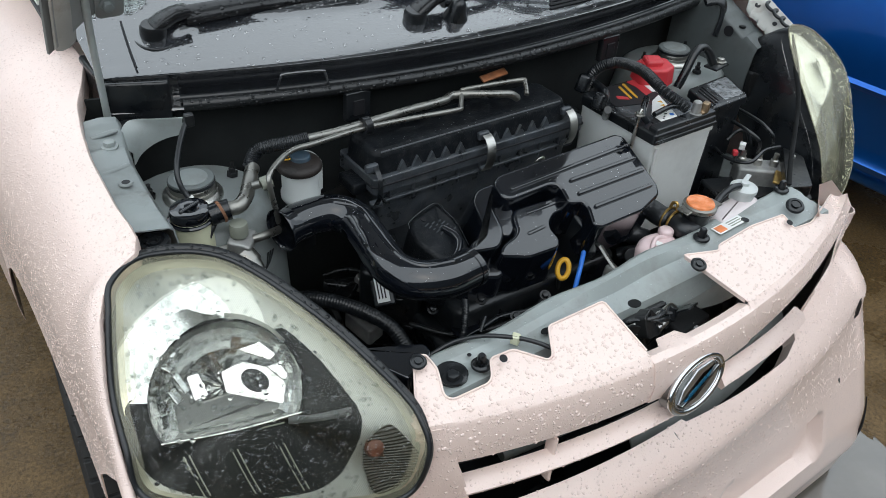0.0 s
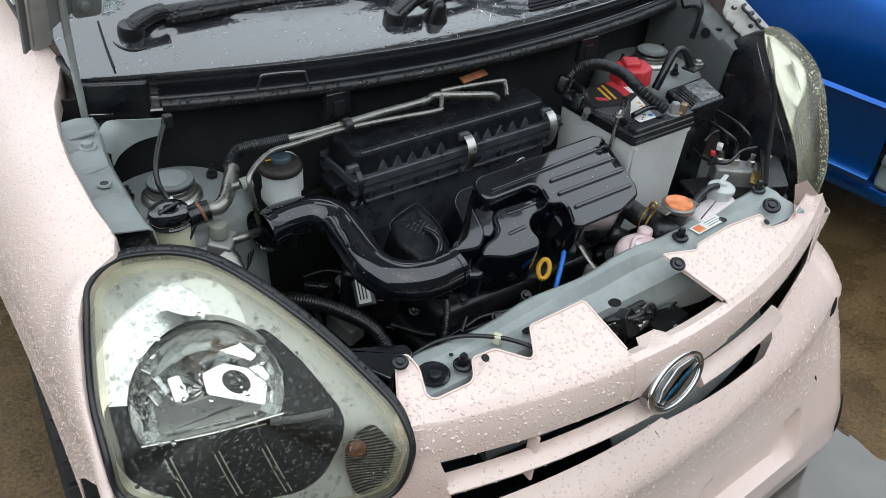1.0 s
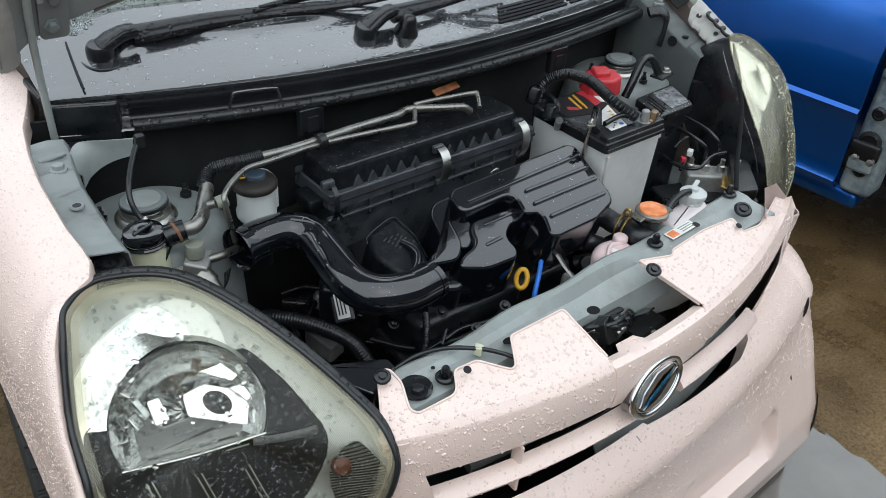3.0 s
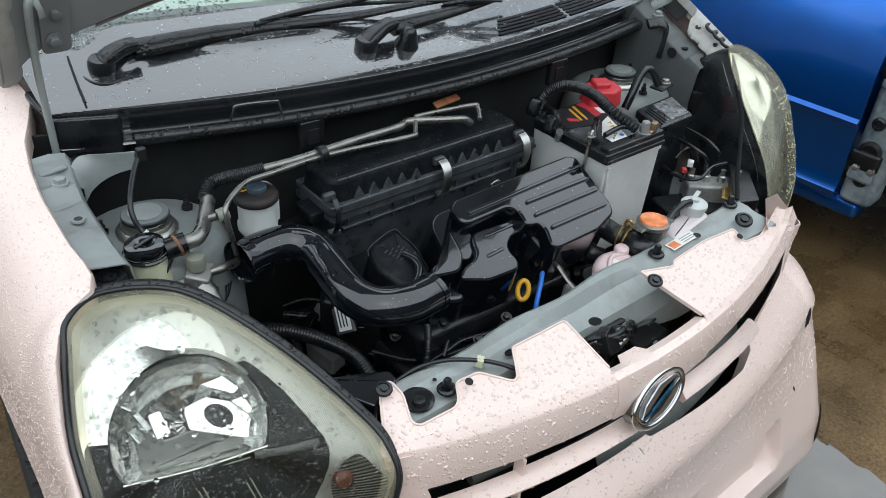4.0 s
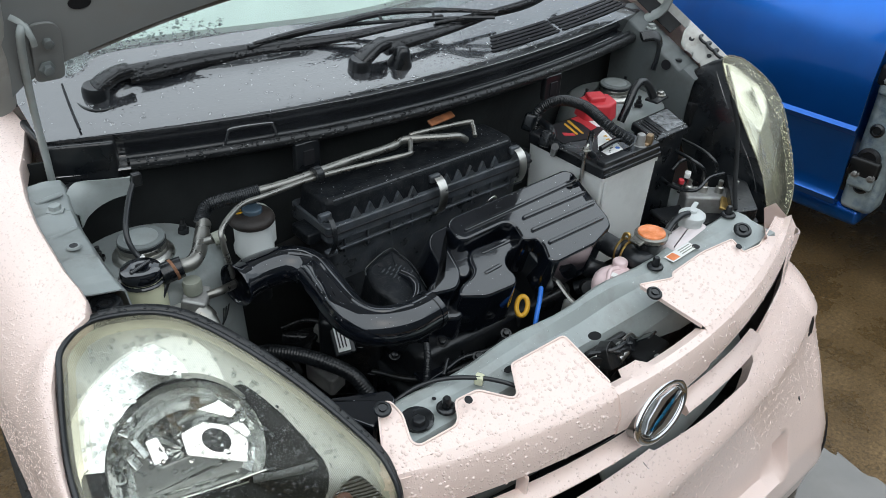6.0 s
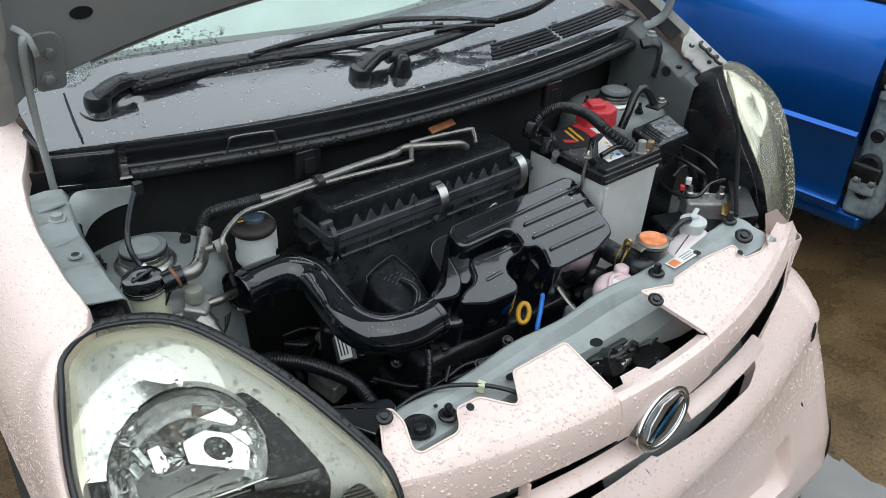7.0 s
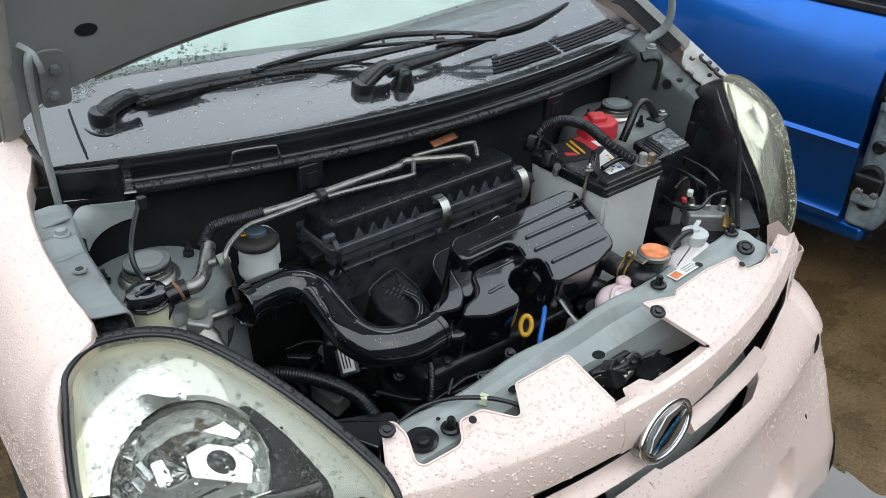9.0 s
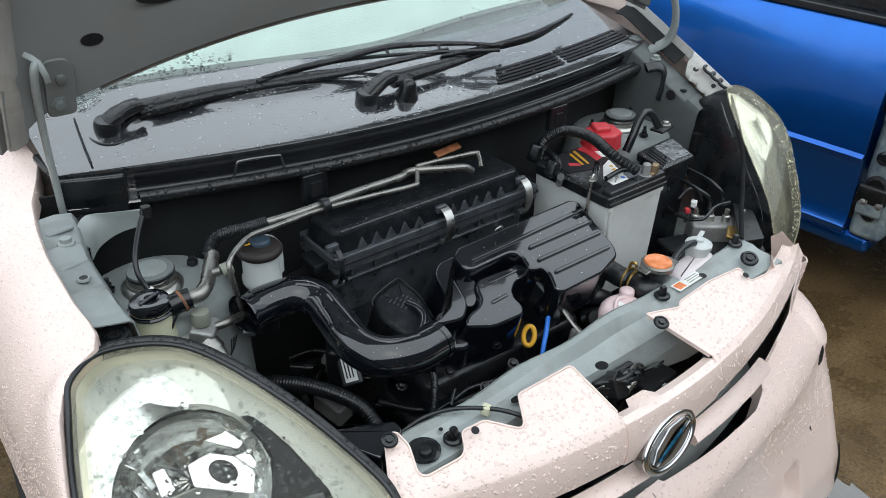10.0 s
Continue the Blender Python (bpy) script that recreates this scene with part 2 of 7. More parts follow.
def ground_material():
    m = bpy.data.materials.new("wet_muddy_concrete")
    m.use_nodes = True
    n, l = m.node_tree.nodes, m.node_tree.links
    b = n["Principled BSDF"]
    b.inputs["Specular IOR Level"].default_value = 0.3
    tc = n.new("ShaderNodeTexCoord")
    a = n.new("ShaderNodeTexNoise")
    a.inputs["Scale"].default_value = 3.2
    a.inputs["Detail"].default_value = 9
    a.inputs["Roughness"].default_value = 0.65
    c = n.new("ShaderNodeTexNoise")
    c.inputs["Scale"].default_value = 110
    c.inputs["Detail"].default_value = 10
    c.inputs["Roughness"].default_value = 0.7
    for q in (a, c):
        l.new(tc.outputs["Object"], q.inputs["Vector"])
    ramp = n.new("ShaderNodeValToRGB")
    e = ramp.color_ramp.elements
    e[0].position, e[0].color = 0.3, (0.060, 0.038, 0.016, 1)
    e[1].position, e[1].color = 0.7, (0.215, 0.140, 0.066, 1)
    e2 = ramp.color_ramp.elements.new(0.5)
    e2.color = (0.120, 0.075, 0.032, 1)
    l.new(a.outputs["Fac"], ramp.inputs[0])
    mr = n.new("ShaderNodeMapRange")
    mr.inputs[1].default_value, mr.inputs[2].default_value = 0.35, 0.68
    mr.inputs[3].default_value, mr.inputs[4].default_value = 0.45, 1.55
    l.new(c.outputs["Fac"], mr.inputs[0])
    mx = n.new("ShaderNodeMixRGB")
    mx.blend_type = 'MULTIPLY'
    mx.inputs[0].default_value = 1
    l.new(ramp.outputs[0], mx.inputs[1])
    l.new(mr.outputs[0], mx.inputs[2])
    l.new(mx.outputs[0], b.inputs["Base Color"])
    rr = n.new("ShaderNodeMapRange")
    rr.inputs[1].default_value, rr.inputs[2].default_value = 0.42, 0.6
    rr.inputs[3].default_value, rr.inputs[4].default_value = 0.12, 0.6
    l.new(a.outputs["Fac"], rr.inputs[0])
    l.new(rr.outputs[0], b.inputs["Roughness"])
    bp = n.new("ShaderNodeBump")
    bp.inputs["Strength"].default_value = 0.5
    bp.inputs["Distance"].default_value = 0.004
    l.new(c.outputs["Fac"], bp.inputs["Height"])
    l.new(bp.outputs[0], b.inputs["Normal"])
    return m


GROUND = ground_material()
SLAB = mat("grey_rain_water", (0.125, 0.112, 0.098), 0.06, coat=1.0, noise_scale=6, noise_amt=0.15, rough_var=0.03, bump=0.05, bump_scale=25, dirt=(0.085, 0.07, 0.05), dirt_amt=0.3, dirt_scale=5)
SLAB.node_tree.nodes["Principled BSDF"].inputs["Coat Roughness"].default_value = 0.02


# ---- mesh tools ----
def V(*a):
    return Vector(a)


def part(name, bm, material, parent=None, label="", sharp=50, flat=False, soft=True):
    me = bpy.data.meshes.new(name)
    bmesh.ops.recalc_face_normals(bm, faces=bm.faces)
    bm.to_mesh(me)
    bm.free()
    me.materials.append(material)
    if not flat:
        for p in me.polygons:
            p.use_smooth = True
        me.set_sharp_from_angle(angle=radians(sharp))
    ob = new(name, me)
    if not flat and soft:
        wn_mod = ob.modifiers.new("weighted", 'WEIGHTED_NORMAL')
        wn_mod.keep_sharp = True
        wn_mod.weight = 80
    if parent is not None:
        ob.parent = parent
        ob.matrix_parent_inverse = parent.matrix_basis.inverted()
    if label:
        tagged(ob, label)
    return ob


def thing(name, x, y, z, label, category, group="", kind=""):
    ob = new(name)
    ob.empty_display_size = 0.05
    ob.matrix_basis = Matrix.Translation((x, y, z))
    return tagged(ob, label, category, group, kind)


def spline(pts, n=6, closed=False):
    pts = [Vector(p) for p in pts]
    out = []
    m = len(pts)
    for i in range(m if closed else m - 1):
        if closed:
            a, b, c, d = (pts[(i + k) % m] for k in (-1, 0, 1, 2))
        else:
            b, c = pts[i], pts[i + 1]
            a = pts[i - 1] if i else b * 2 - c
            d = pts[i + 2] if i + 2 < m else c * 2 - b
        for k in range(n):
            t = k / n
            out.append(0.5 * (2 * b + (c - a) * t + (2 * a - 5 * b + 4 * c - d) * t * t + (3 * b - a - 3 * c + d) * t ** 3))
    if not closed:
        out.append(pts[-1])
    return out


def loft(bm, rings, cap=True, closed=True):
    vs = [[bm.verts.new(p) for p in r] for r in rings]
    for a, b in zip(vs, vs[1:]):
        k = len(a)
        for i in range(k if closed else k - 1):
            j = (i + 1) % k
            bm.faces.new((a[i], a[j], b[j], b[i]))
    if cap and closed:
        bm.faces.new(vs[0][::-1])
        bm.faces.new(vs[-1])
    return bm


def tube(pts, r, n=12, res=6, bm=None, wave=0, amp=0.0, flat=1.0, cap=True):
    """A round hose or rod along a smooth line; wave: ribs per metre."""
    bm = bm or bmesh.new()
    path = spline(pts, res) if res > 1 else [Vector(p) for p in pts]
    if wave:
        fine = [path[0]]
        for a, b in zip(path, path[1:]):
            k = max(1, int((b - a).length * wave * 4))
            fine += [a.lerp(b, (i + 1) / k) for i in range(k)]
        path = fine
    rings, up, run = [], None, 0.0
    for i, p in enumerate(path):
        d = (path[min(i + 1, len(path) - 1)] - path[max(i - 1, 0)]).normalized()
        if up is None:
            up = d.orthogonal().normalized()
        up = (up - d * up.dot(d)).normalized()
        sd = d.cross(up)
        if i:
            run += (p - path[i - 1]).length
        rr = r if not callable(r) else r(i / (len(path) - 1))
        if wave:
            rr += amp * math.sin(run * wave * 2 * math.pi)
        rings.append([p + (up * math.cos(2 * math.pi * k / n) + sd * math.sin(2 * math.pi * k / n) * flat) * rr for k in range(n)])
    return loft(bm, rings, cap)


def lathe(profile, m, n=24, bm=None):
    """Turned shape: (radius, height) pairs round the z axis of the pose m."""
    bm = bm or bmesh.new()
    rings = [[m @ Vector((max(r, 1e-4) * math.cos(2 * math.pi * k / n), max(r, 1e-4) * math.sin(2 * math.pi * k / n), z)) for k in range(n)] for r, z in profile]
    return loft(bm, rings)


def axis(p, d):
    """A pose at p whose z axis points along d."""
    return Matrix.Translation(p) @ Vector(d).to_track_quat("Z", "Y").to_matrix().to_4x4()


def box(sx, sy, sz, m, bev=0.003, seg=2, bm=None, taper=1.0):
    b2 = bmesh.new()
    bmesh.ops.create_cube(b2, size=1)
    for v in b2.verts:
        f = taper if v.co.z < 0 else 1.0
        v.co = Vector((v.co.x * sx * f, v.co.y * sy * f, v.co.z * sz))
    if bev:
        bmesh.ops.bevel(b2, geom=b2.edges[:], offset=bev, segments=seg, profile=0.5, affect='EDGES')
    b2.transform(m)
    if bm is None:
        return b2
    me = bpy.data.meshes.new("tmp")
    b2.to_mesh(me)
    b2.free()
    bm.from_mesh(me)
    bpy.data.meshes.remove(me)
    return bm


def rounded(pts, r, n=4):
    """Round the corners of a 2D outline."""
    out = []
    m = len(pts)
    for i in range(m):
        a, b, c = (Vector(pts[(i + k) % m]).to_2d() for k in (-1, 0, 1))
        ra = min(r, (a - b).length * 0.45)
        rc = min(r, (c - b).length * 0.45)
        p, q = b + (a - b).normalized() * ra, b + (c - b).normalized() * rc
        for k in range(n + 1):
            t = k / n
            out.append(p.lerp(b, t).lerp(b.lerp(q, t), t))
    return out


def inset(pts, d):
    """Shrink a 2D outline that runs anticlockwise."""
    out = []
    m = len(pts)
    for i in range(m):
        a, b, c = pts[i - 1], pts[i], pts[(i + 1) % m]
        e, f = (b - a), (c - b)
        e = e.normalized() if e.length > 1e-7 else f.normalized()
        f = f.normalized() if f.length > 1e-7 else e
        na, nb = Vector((-e.y, e.x)), Vector((-f.y, f.x))
        k = na + nb
        k = k / max(0.5, k.length_squared / 2)
        out.append(b + k * d)
    return out


def ccw(pts):
    s = sum(pts[i - 1][0] * pts[i][1] - pts[i][0] * pts[i - 1][1] for i in range(len(pts)))
    return pts if s > 0 else pts[::-1]


def prism(pts, z0, z1, r=0.006, bev=0.004, m=None, draft=0.0, bm=None):
    """An upright block on a 2D outline with rounded corners and a soft top edge."""
    o = rounded(ccw([tuple(p) for p in pts]), r)
    rings = []
    quarter = [(bev * (1 - math.cos(a)), z1 - bev * (1 - math.sin(a))) for a in (0, 0.4, 0.8, 1.2, math.pi / 2)]
    for d, z in [(-draft, z0)] + quarter:
        rings.append([(m or Matrix()) @ Vector((p.x, p.y, z)) for p in inset(o, d)])
    return loft(bm or bmesh.new(), rings)


def sheet(fn, nu, nv, thick=0.0, keep=None, bm=None):
    """A skin over u, v in 0..1, thickened downwards along its normal; keep(u, v) tells which cells stay."""
    bm = bm or bmesh.new()
    g = [[bm.verts.new(fn(i / nu, j / nv)) for j in range(nv + 1)] for i in range(nu + 1)]
    for i in range(nu):
        for j in range(nv):
            if keep is None or keep((i + 0.5) / nu, (j + 0.5) / nv):
                bm.faces.new((g[i][j], g[i + 1][j], g[i + 1][j + 1], g[i][j + 1]))
    loose = [v for v in bm.verts if not v.link_faces]
    bmesh.ops.delete(bm, geom=loose, context='VERTS')
    if thick:
        bmesh.ops.recalc_face_normals(bm, faces=bm.faces)
        bmesh.ops.solidify(bm, geom=bm.faces[:], thickness=thick)
    return bm


def dome(outline, bulge, normal, rings=8, centre=None, push=0.0, shrink=1.0):
    """A bulging skin inside a closed outline; gives its rings from the middle to the rim."""
    c = centre or sum(outline, Vector()) / len(outline)
    res = []
    for k in range(rings + 1):
        s = max(k / rings, 0.02)
        res.append([c + (p - c) * s * shrink + normal * (bulge * (1 - s * s) + push) for p in outline])
    return res


def skin(rings, test=None):
    bm = bmesh.new()
    vs = [[bm.verts.new(p) for p in r] for r in rings]
    for a, b in zip(vs, vs[1:]):
        k = len(a)
        for i in range(k):
            j = (i + 1) % k
            mid = (a[i].co + b[j].co) / 2
            if test is None or test(mid, i):
                bm.faces.new((a[i], a[j], b[j], b[i]))
    if test is None or test(vs[0][0].co, 0):
        bm.faces.new(vs[0])
    bmesh.ops.delete(bm, geom=[v for v in bm.verts if not v.link_faces], context='VERTS')
    return bm


def scatter(name, source, count, rmin, rmax, parent, seed=1, test=None, up=0.1, face=(0, 0, 1), bead=None):
    """Rain drops: low domes of the bead material lying on the skin of one object."""
    rnd = random.Random(seed)
    toward = Vector(face).normalized()
    me = source.data
    me.calc_loop_triangles()
    tris, wts = [], []
    for t in me.loop_triangles:
        if t.normal.dot(toward) > up:
            a, b, c = (me.vertices[i].co for i in t.vertices)
            if test is None or test((a + b + c) / 3):
                tris.append((a, b, c, t.normal.copy()))
                wts.append(t.area)
    if not tris:
        return None
    verts, faces = [], []
    k = 8
    for a, b, c, nn in rnd.choices(tris, wts, k=count):
        u, v = rnd.random(), rnd.random()
        if u + v > 1:
            u, v = 1 - u, 1 - v
        p = a + (b - a) * u + (c - a) * v
        r = rmin + (rmax - rmin) * rnd.random() ** 2.5
        s = nn.orthogonal().normalized()
        w = nn.cross(s)
        st = 1 + rnd.random() * 0.5
        th = rnd.random() * 6.28
        s, w = s * math.cos(th) + w * math.sin(th), w * math.cos(th) - s * math.sin(th)
        h = r * (0.45 + 0.25 * rnd.random())
        o = len(verts)
        for rad, z in ((1.0, 0.0), (0.8, 0.6), (0.45, 0.9)):
            for i in range(k):
                an = 2 * math.pi * i / k
                verts.append(p + (s * math.cos(an) * st + w * math.sin(an)) * r * rad + nn * h * z)
        verts.append(p + nn * h)
        for ring in (0, 1):
            for i in range(k):
                j = (i + 1) % k
                faces.append((o + ring * k + i, o + ring * k + j, o + ring * k + k + j, o + ring * k + k + i))
        for i in range(k):
            faces.append((o + 2 * k + i, o + 2 * k + (i + 1) % k, o + 3 * k))
    m2 = bpy.data.meshes.new(name)
    m2.from_pydata(verts, [], faces)
    for p in m2.polygons:
        p.use_smooth = True
    m2.materials.append(bead or BEAD)
    ob = new(name, m2)
    ob.parent = parent
    ob.matrix_parent_inverse = parent.matrix_basis.inverted()
    return tagged(ob, "rain drops", kind="stuff")


DROP = bpy.data.materials.new("water_bead")
DROP.use_nodes = True
db = DROP.node_tree.nodes["Principled BSDF"]
db.inputs["Roughness"].default_value = 0.02
db.inputs["IOR"].default_value = 1.33
db.inputs["Transmission Weight"].default_value = 1.0
db.inputs["Base Color"].default_value = (1, 1, 1, 1)


# ---- ground ----
def build_ground():
    bm = bmesh.new()
    bmesh.ops.create_grid(bm, x_segments=4, y_segments=4, size=120)
    tagged(part("ground", bm, GROUND, flat=True), "wet muddy brown concrete yard", "ground", kind="structure")
    # shallow puddle in front of the car, ragged along its edge
    base = [(-0.22, -0.75), (0.02, -1.30), (0.38, -1.62), (0.72, -1.40), (0.88, -1.00), (0.86, -0.6), (0.826, -0.166), (0.815, -0.05), (0.80, 0.02), (0.74, 0.06), (0.55, 0.08), (0.10, 0.02), (-0.15, -0.25)]
    rnd = random.Random(31)
    line = []
    for (x0, y0), (x1, y1) in zip(base, base[1:] + base[:1]):
        n = max(2, int(math.hypot(x1 - x0, y1 - y0) / 0.012))
        for k in range(n):
            t = k / n
            x, y = x0 + (x1 - x0) * t, y0 + (y1 - y0) * t
            o = 0.016 * math.sin(x * 41 + y * 23) + 0.010 * math.sin(x * 97 - y * 71) + rnd.uniform(-0.006, 0.006)
            line.append((x + o * 0.6, y + o))
    bm = bmesh.new()
    bm.faces.new([bm.verts.new((x, y, 0.003)) for x, y in line])
    tagged(part("puddle", bm, SLAB, flat=True), "shallow grey rain puddle on the concrete", "puddle", kind="structure")

build_ground()
# walls added out of view: they block low sky and darken reflections
UNSEEN_WALL = mat("unseen_weathered_wall", (0.11, 0.115, 0.115), 0.85, noise_scale=1.5, noise_amt=0.25, dirt=(0.05, 0.045, 0.04), dirt_amt=0.6, dirt_scale=0.8)
for wname, wx, wy, sx, sy, hh in (("unseen_wall_south", -1.0, -5.0, 16.2, 0.2, 3.6), ("unseen_wall_west", -9.0, 1.5, 0.2, 13.2, 2.4), ("unseen_wall_east", 7.0, 1.5, 0.2, 13.2, 3.0), ("unseen_wall_north", -1.0, 8.0, 16.2, 0.2, 3.0)):
    tagged(part(wname, box(sx, sy, hh, pose(wx, wy, hh / 2), 0.01), UNSEEN_WALL), "unseen weathered grey wall added to block low sky", "wall", kind="structure")

# ---- the pink car: body ----
car = thing("car", 0, 1.2, 0, "pale pink small hatchback with its bonnet propped open, wet from rain", "car")


def bumper_y(x, z):
    """How far back the bumper skin lies at x and height z."""
    rows = ((0.05, -0.035, 0.02), (0.12, -0.052, 0.02), (0.20, -0.045, 0.04), (0.33, -0.015, 0.10), (0.42, -0.012, 0.20), (0.455, -0.030, 0.26), (0.485, -0.018, 0.31), (0.515, 0.018, 0.37), (0.53, 0.018, 0.37), (0.60, 0.004, 0.39), (0.70, 0.018, 0.42), (0.73, 0.13, 0.15))
    for a, b in zip(rows, rows[1:]):
        if z <= b[0]:
            break
    k = min(1, max(0, (z - a[0]) / (b[0] - a[0])))
    return a[1] + (b[1] - a[1]) * k + (a[2] + (b[2] - a[2]) * k) * x * x


def bumper_point(s, z):
    """Across the front and round the corners: s in metres along the skin, 0 in the middle."""
    a = abs(s)
    g = 1 if s > 0 else -1
    if a <= 0.62:
        return V(s, bumper_y(a, z), z)
    y = bumper_y(0.62, z)
    k = a - 0.62
    t = min(1, k / 0.17)
    x = 0.62 + 0.11 * math.sin(t * math.pi / 2)
    y += 0.14 * (1 - math.cos(t * math.pi / 2)) + max(0, k - 0.17)
    return V(g * x, y, z)


def bumper_top(s):
    """Height of the upper edge of the main bumper skin: low under the grille, up to the lamps at the sides."""
    if s > 0:
        ks = ((0.0, 0.509), (0.15, 0.500), (0.29, 0.493), (0.345, 0.500), (0.368, 0.545), (0.385, 0.584), (0.43, 0.590), (0.462, 0.598), (0.480, 0.632), (0.55, 0.632), (0.62, 0.615), (0.74, 0.58), (2.0, 0.58))
    else:
        ks = ((0.0, 0.513), (0.372, 0.508), (0.405, 0.640), (0.42, 0.690), (0.452, 0.690), (0.468, 0.612), (0.56, 0.622), (0.67, 0.655), (0.74, 0.672), (2.0, 0.672))
    s = abs(s)
    for (s0, z0), (s1, z1) in zip(ks, ks[1:]):
        if s <= s1:
            return z0 + (z1 - z0) * (s - s0) / (s1 - s0)


def lower_bumper():
    zs = [0.025, 0.07, 0.10, 0.112, 0.125, 0.135, 0.145, 0.155, 0.165, 0.175, 0.185, 0.20, 0.215, 0.23, 0.24, 0.25, 0.258, 0.266, 0.274, 0.282, 0.29, 0.30, 0.32, 0.34, 0.38, 0.42, 0.445, 0.455, 0.47, 0.485, 0.50, 0.515]
    n = 280
    up = 5

    def fn(u, v):
        s = -0.98 + 1.96 * u
        k = round(v * (len(zs) - 1 + up))
        ztop = bumper_top(s)
        if k < len(zs):
            z = zs[k] if ztop >= 0.515 or zs[k] < 0.42 else 0.42 + (zs[k] - 0.42) * (ztop - 0.42) / 0.095
        else:
            z = min(ztop, 0.515) + max(0, ztop - 0.515) * (k - len(zs) + 1) / up + (0.0004 * (k - len(zs) + 1) if ztop <= 0.515 else 0)
        p = bumper_point(s, z)
        # moulded recess in each lower corner
        d = max(0, 1 - ((abs(s) - 0.31) / 0.175) ** 4) * max(0, 1 - ((z - 0.232) / 0.056) ** 2)
        e = min(1, d / 0.32)
        p.y += 0.030 * e * e * (3 - 2 * e)
        if k == len(zs) - 1 + up and ztop < 0.52:
            p.y += 0.012
            p.z -= 0.03
        return p
    return sheet(fn, n, len(zs) - 1 + up, -0.003)


bumper = part("front_bumper", lower_bumper(), PINK, car, "pale pink bumper, torn at one corner and wet", sharp=50)


RIMS = []


def upper_cover(side):
    """The folded cover over the radiator support, one half each side of the latch."""
    rear = {-1: [(0.119, 0.126), (0.22, 0.127), (0.241, 0.091), (0.25, 0.089), (0.285, 0.122), (0.32, 0.126), (0.331, 0.106), (0.34, 0.101), (0.393, 0.106), (0.4, 0.115), (0.389, 0.148), (0.393, 0.17), (0.407, 0.175)],
            1: [(0.078, 0.146), (0.138, 0.124), (0.150, 0.134), (0.240, 0.141), (0.325, 0.137), (0.318, 0.108), (0.370, 0.107), (0.44, 0.130), (0.512, 0.156), (0.540, 0.150)]}[side]
    end = 0.452 if side < 0 else 0.545
    crown = 0.735 if side < 0 else 0.728
    if side < 0:
        rear = rear + [(0.440, 0.118)]
    n = 26
    x0 = 0.112 if side < 0 else 0.103
    xs = [x0 + (end - x0) * k / n for k in range(n + 1)]
    front = [(x, bumper_y(x, 0.70) + 0.010) for x in xs]
    outline = [Vector((x, y)) for x, y in rounded(rear + front[::-1], 0.006, 3)]

    def height(x, y):
        yc = bumper_y(min(x, end), 0.70)
        k = min(1, max(0, (y - yc) / 0.085))
        return 0.700 + (crown - 0.700) * k - 0.016 * max(0, x - 0.40) / 0.12
    bm = bmesh.new()
    vs = [bm.verts.new((side * p.x, p.y, height(p.x, p.y))) for p in outline]
    rim = [bm.edges.new((vs[i - 1], vs[i])) for i in range(len(vs))]
    bmesh.ops.triangle_fill(bm, use_beauty=True, use_dissolve=False, edges=rim, normal=(0, 0, 1))
    # turned-up rear lip with a rolled bead
    free = [v.co.copy() for v, p in zip(vs, outline) if p.y > bumper_y(min(p.x, end), 0.70) + 0.014]
    gap = max(range(len(free)), key=lambda q: (free[q] - free[q - 1]).length)
    RIMS.append(free[gap:] + free[:gap])
    k = len(outline)
    for i in range(k):
        if (outline[i].y > bumper_y(min(outline[i].x, end), 0.70) + 0.014) and (outline[(i + 1) % k].y > bumper_y(min(outline[(i + 1) % k].x, end), 0.70) + 0.014):
            p, q = vs[i].co, vs[(i + 1) % k].co
            bm.faces.new((vs[i], vs[(i + 1) % k], bm.verts.new(q - V(0, 0, 0.006)), bm.verts.new(p - V(0, 0, 0.006))))
    rows = []
    for x in xs:
        up = 0.095 * x if side > 0 else 0.0
        rows.append([V(side * x, bumper_y(x, 0.70) + 0.010, height(x, bumper_y(x, 0.70) + 0.010)), V(side * x, bumper_y(x, 0.70) - 0.001, 0.6955), V(side * x, bumper_y(x, 0.70) - 0.004, 0.690), V(side * x, bumper_y(x, 0.66) - 0.006, 0.662 + up * 0.3), V(side * x, bumper_y(x, 0.62) + 0.002, 0.630 + up * 0.8), V(side * x, bumper_y(x, 0.62) + 0.016, 0.622 + up)])
    loft(bm, rows, cap=False, closed=False)
    bmesh.ops.remove_doubles(bm, verts=bm.verts[:], dist=0.0006)
    bmesh.ops.recalc_face_normals(bm, faces=bm.faces)
    bmesh.ops.solidify(bm, geom=bm.faces[:], thickness=0.0022)
    return bm


cover_r = part("upper_cover", upper_cover(-1), PINK, bumper, sharp=24)
cover_l = part("upper_cover", upper_cover(1), PINK, bumper, sharp=24)
for cov, run in zip((cover_r, cover_l), RIMS):
    part("rolled_edge", tube([p + V(0, 0, 0.0006) for p in run], 0.0017, 8, 1), PINK, cov)


def centre_bridge():
    """Front face between the two covers, flush with both."""
    def fn(u, v):
        x = -0.113 + 0.217 * u
        up = 0.095 * max(0, x)
        prof = [(0.70, 0.024, 0.690), (0.70, 0.010, 0.697), (0.70, -0.001, 0.6955), (0.70, -0.004, 0.690), (0.66, -0.006, 0.662 + up * 0.3), (0.62, 0.002, 0.630 + up * 0.8), (0.62, 0.016, 0.622 + up)]
        i = round(v * 6)
        zr, dy, z = prof[i]
        return V(x, bumper_y(abs(x), zr) + dy + (0.014 if i == 0 and -0.075 < x < -0.03 else 0), z)
    return sheet(fn, 24, 6, -0.0022)


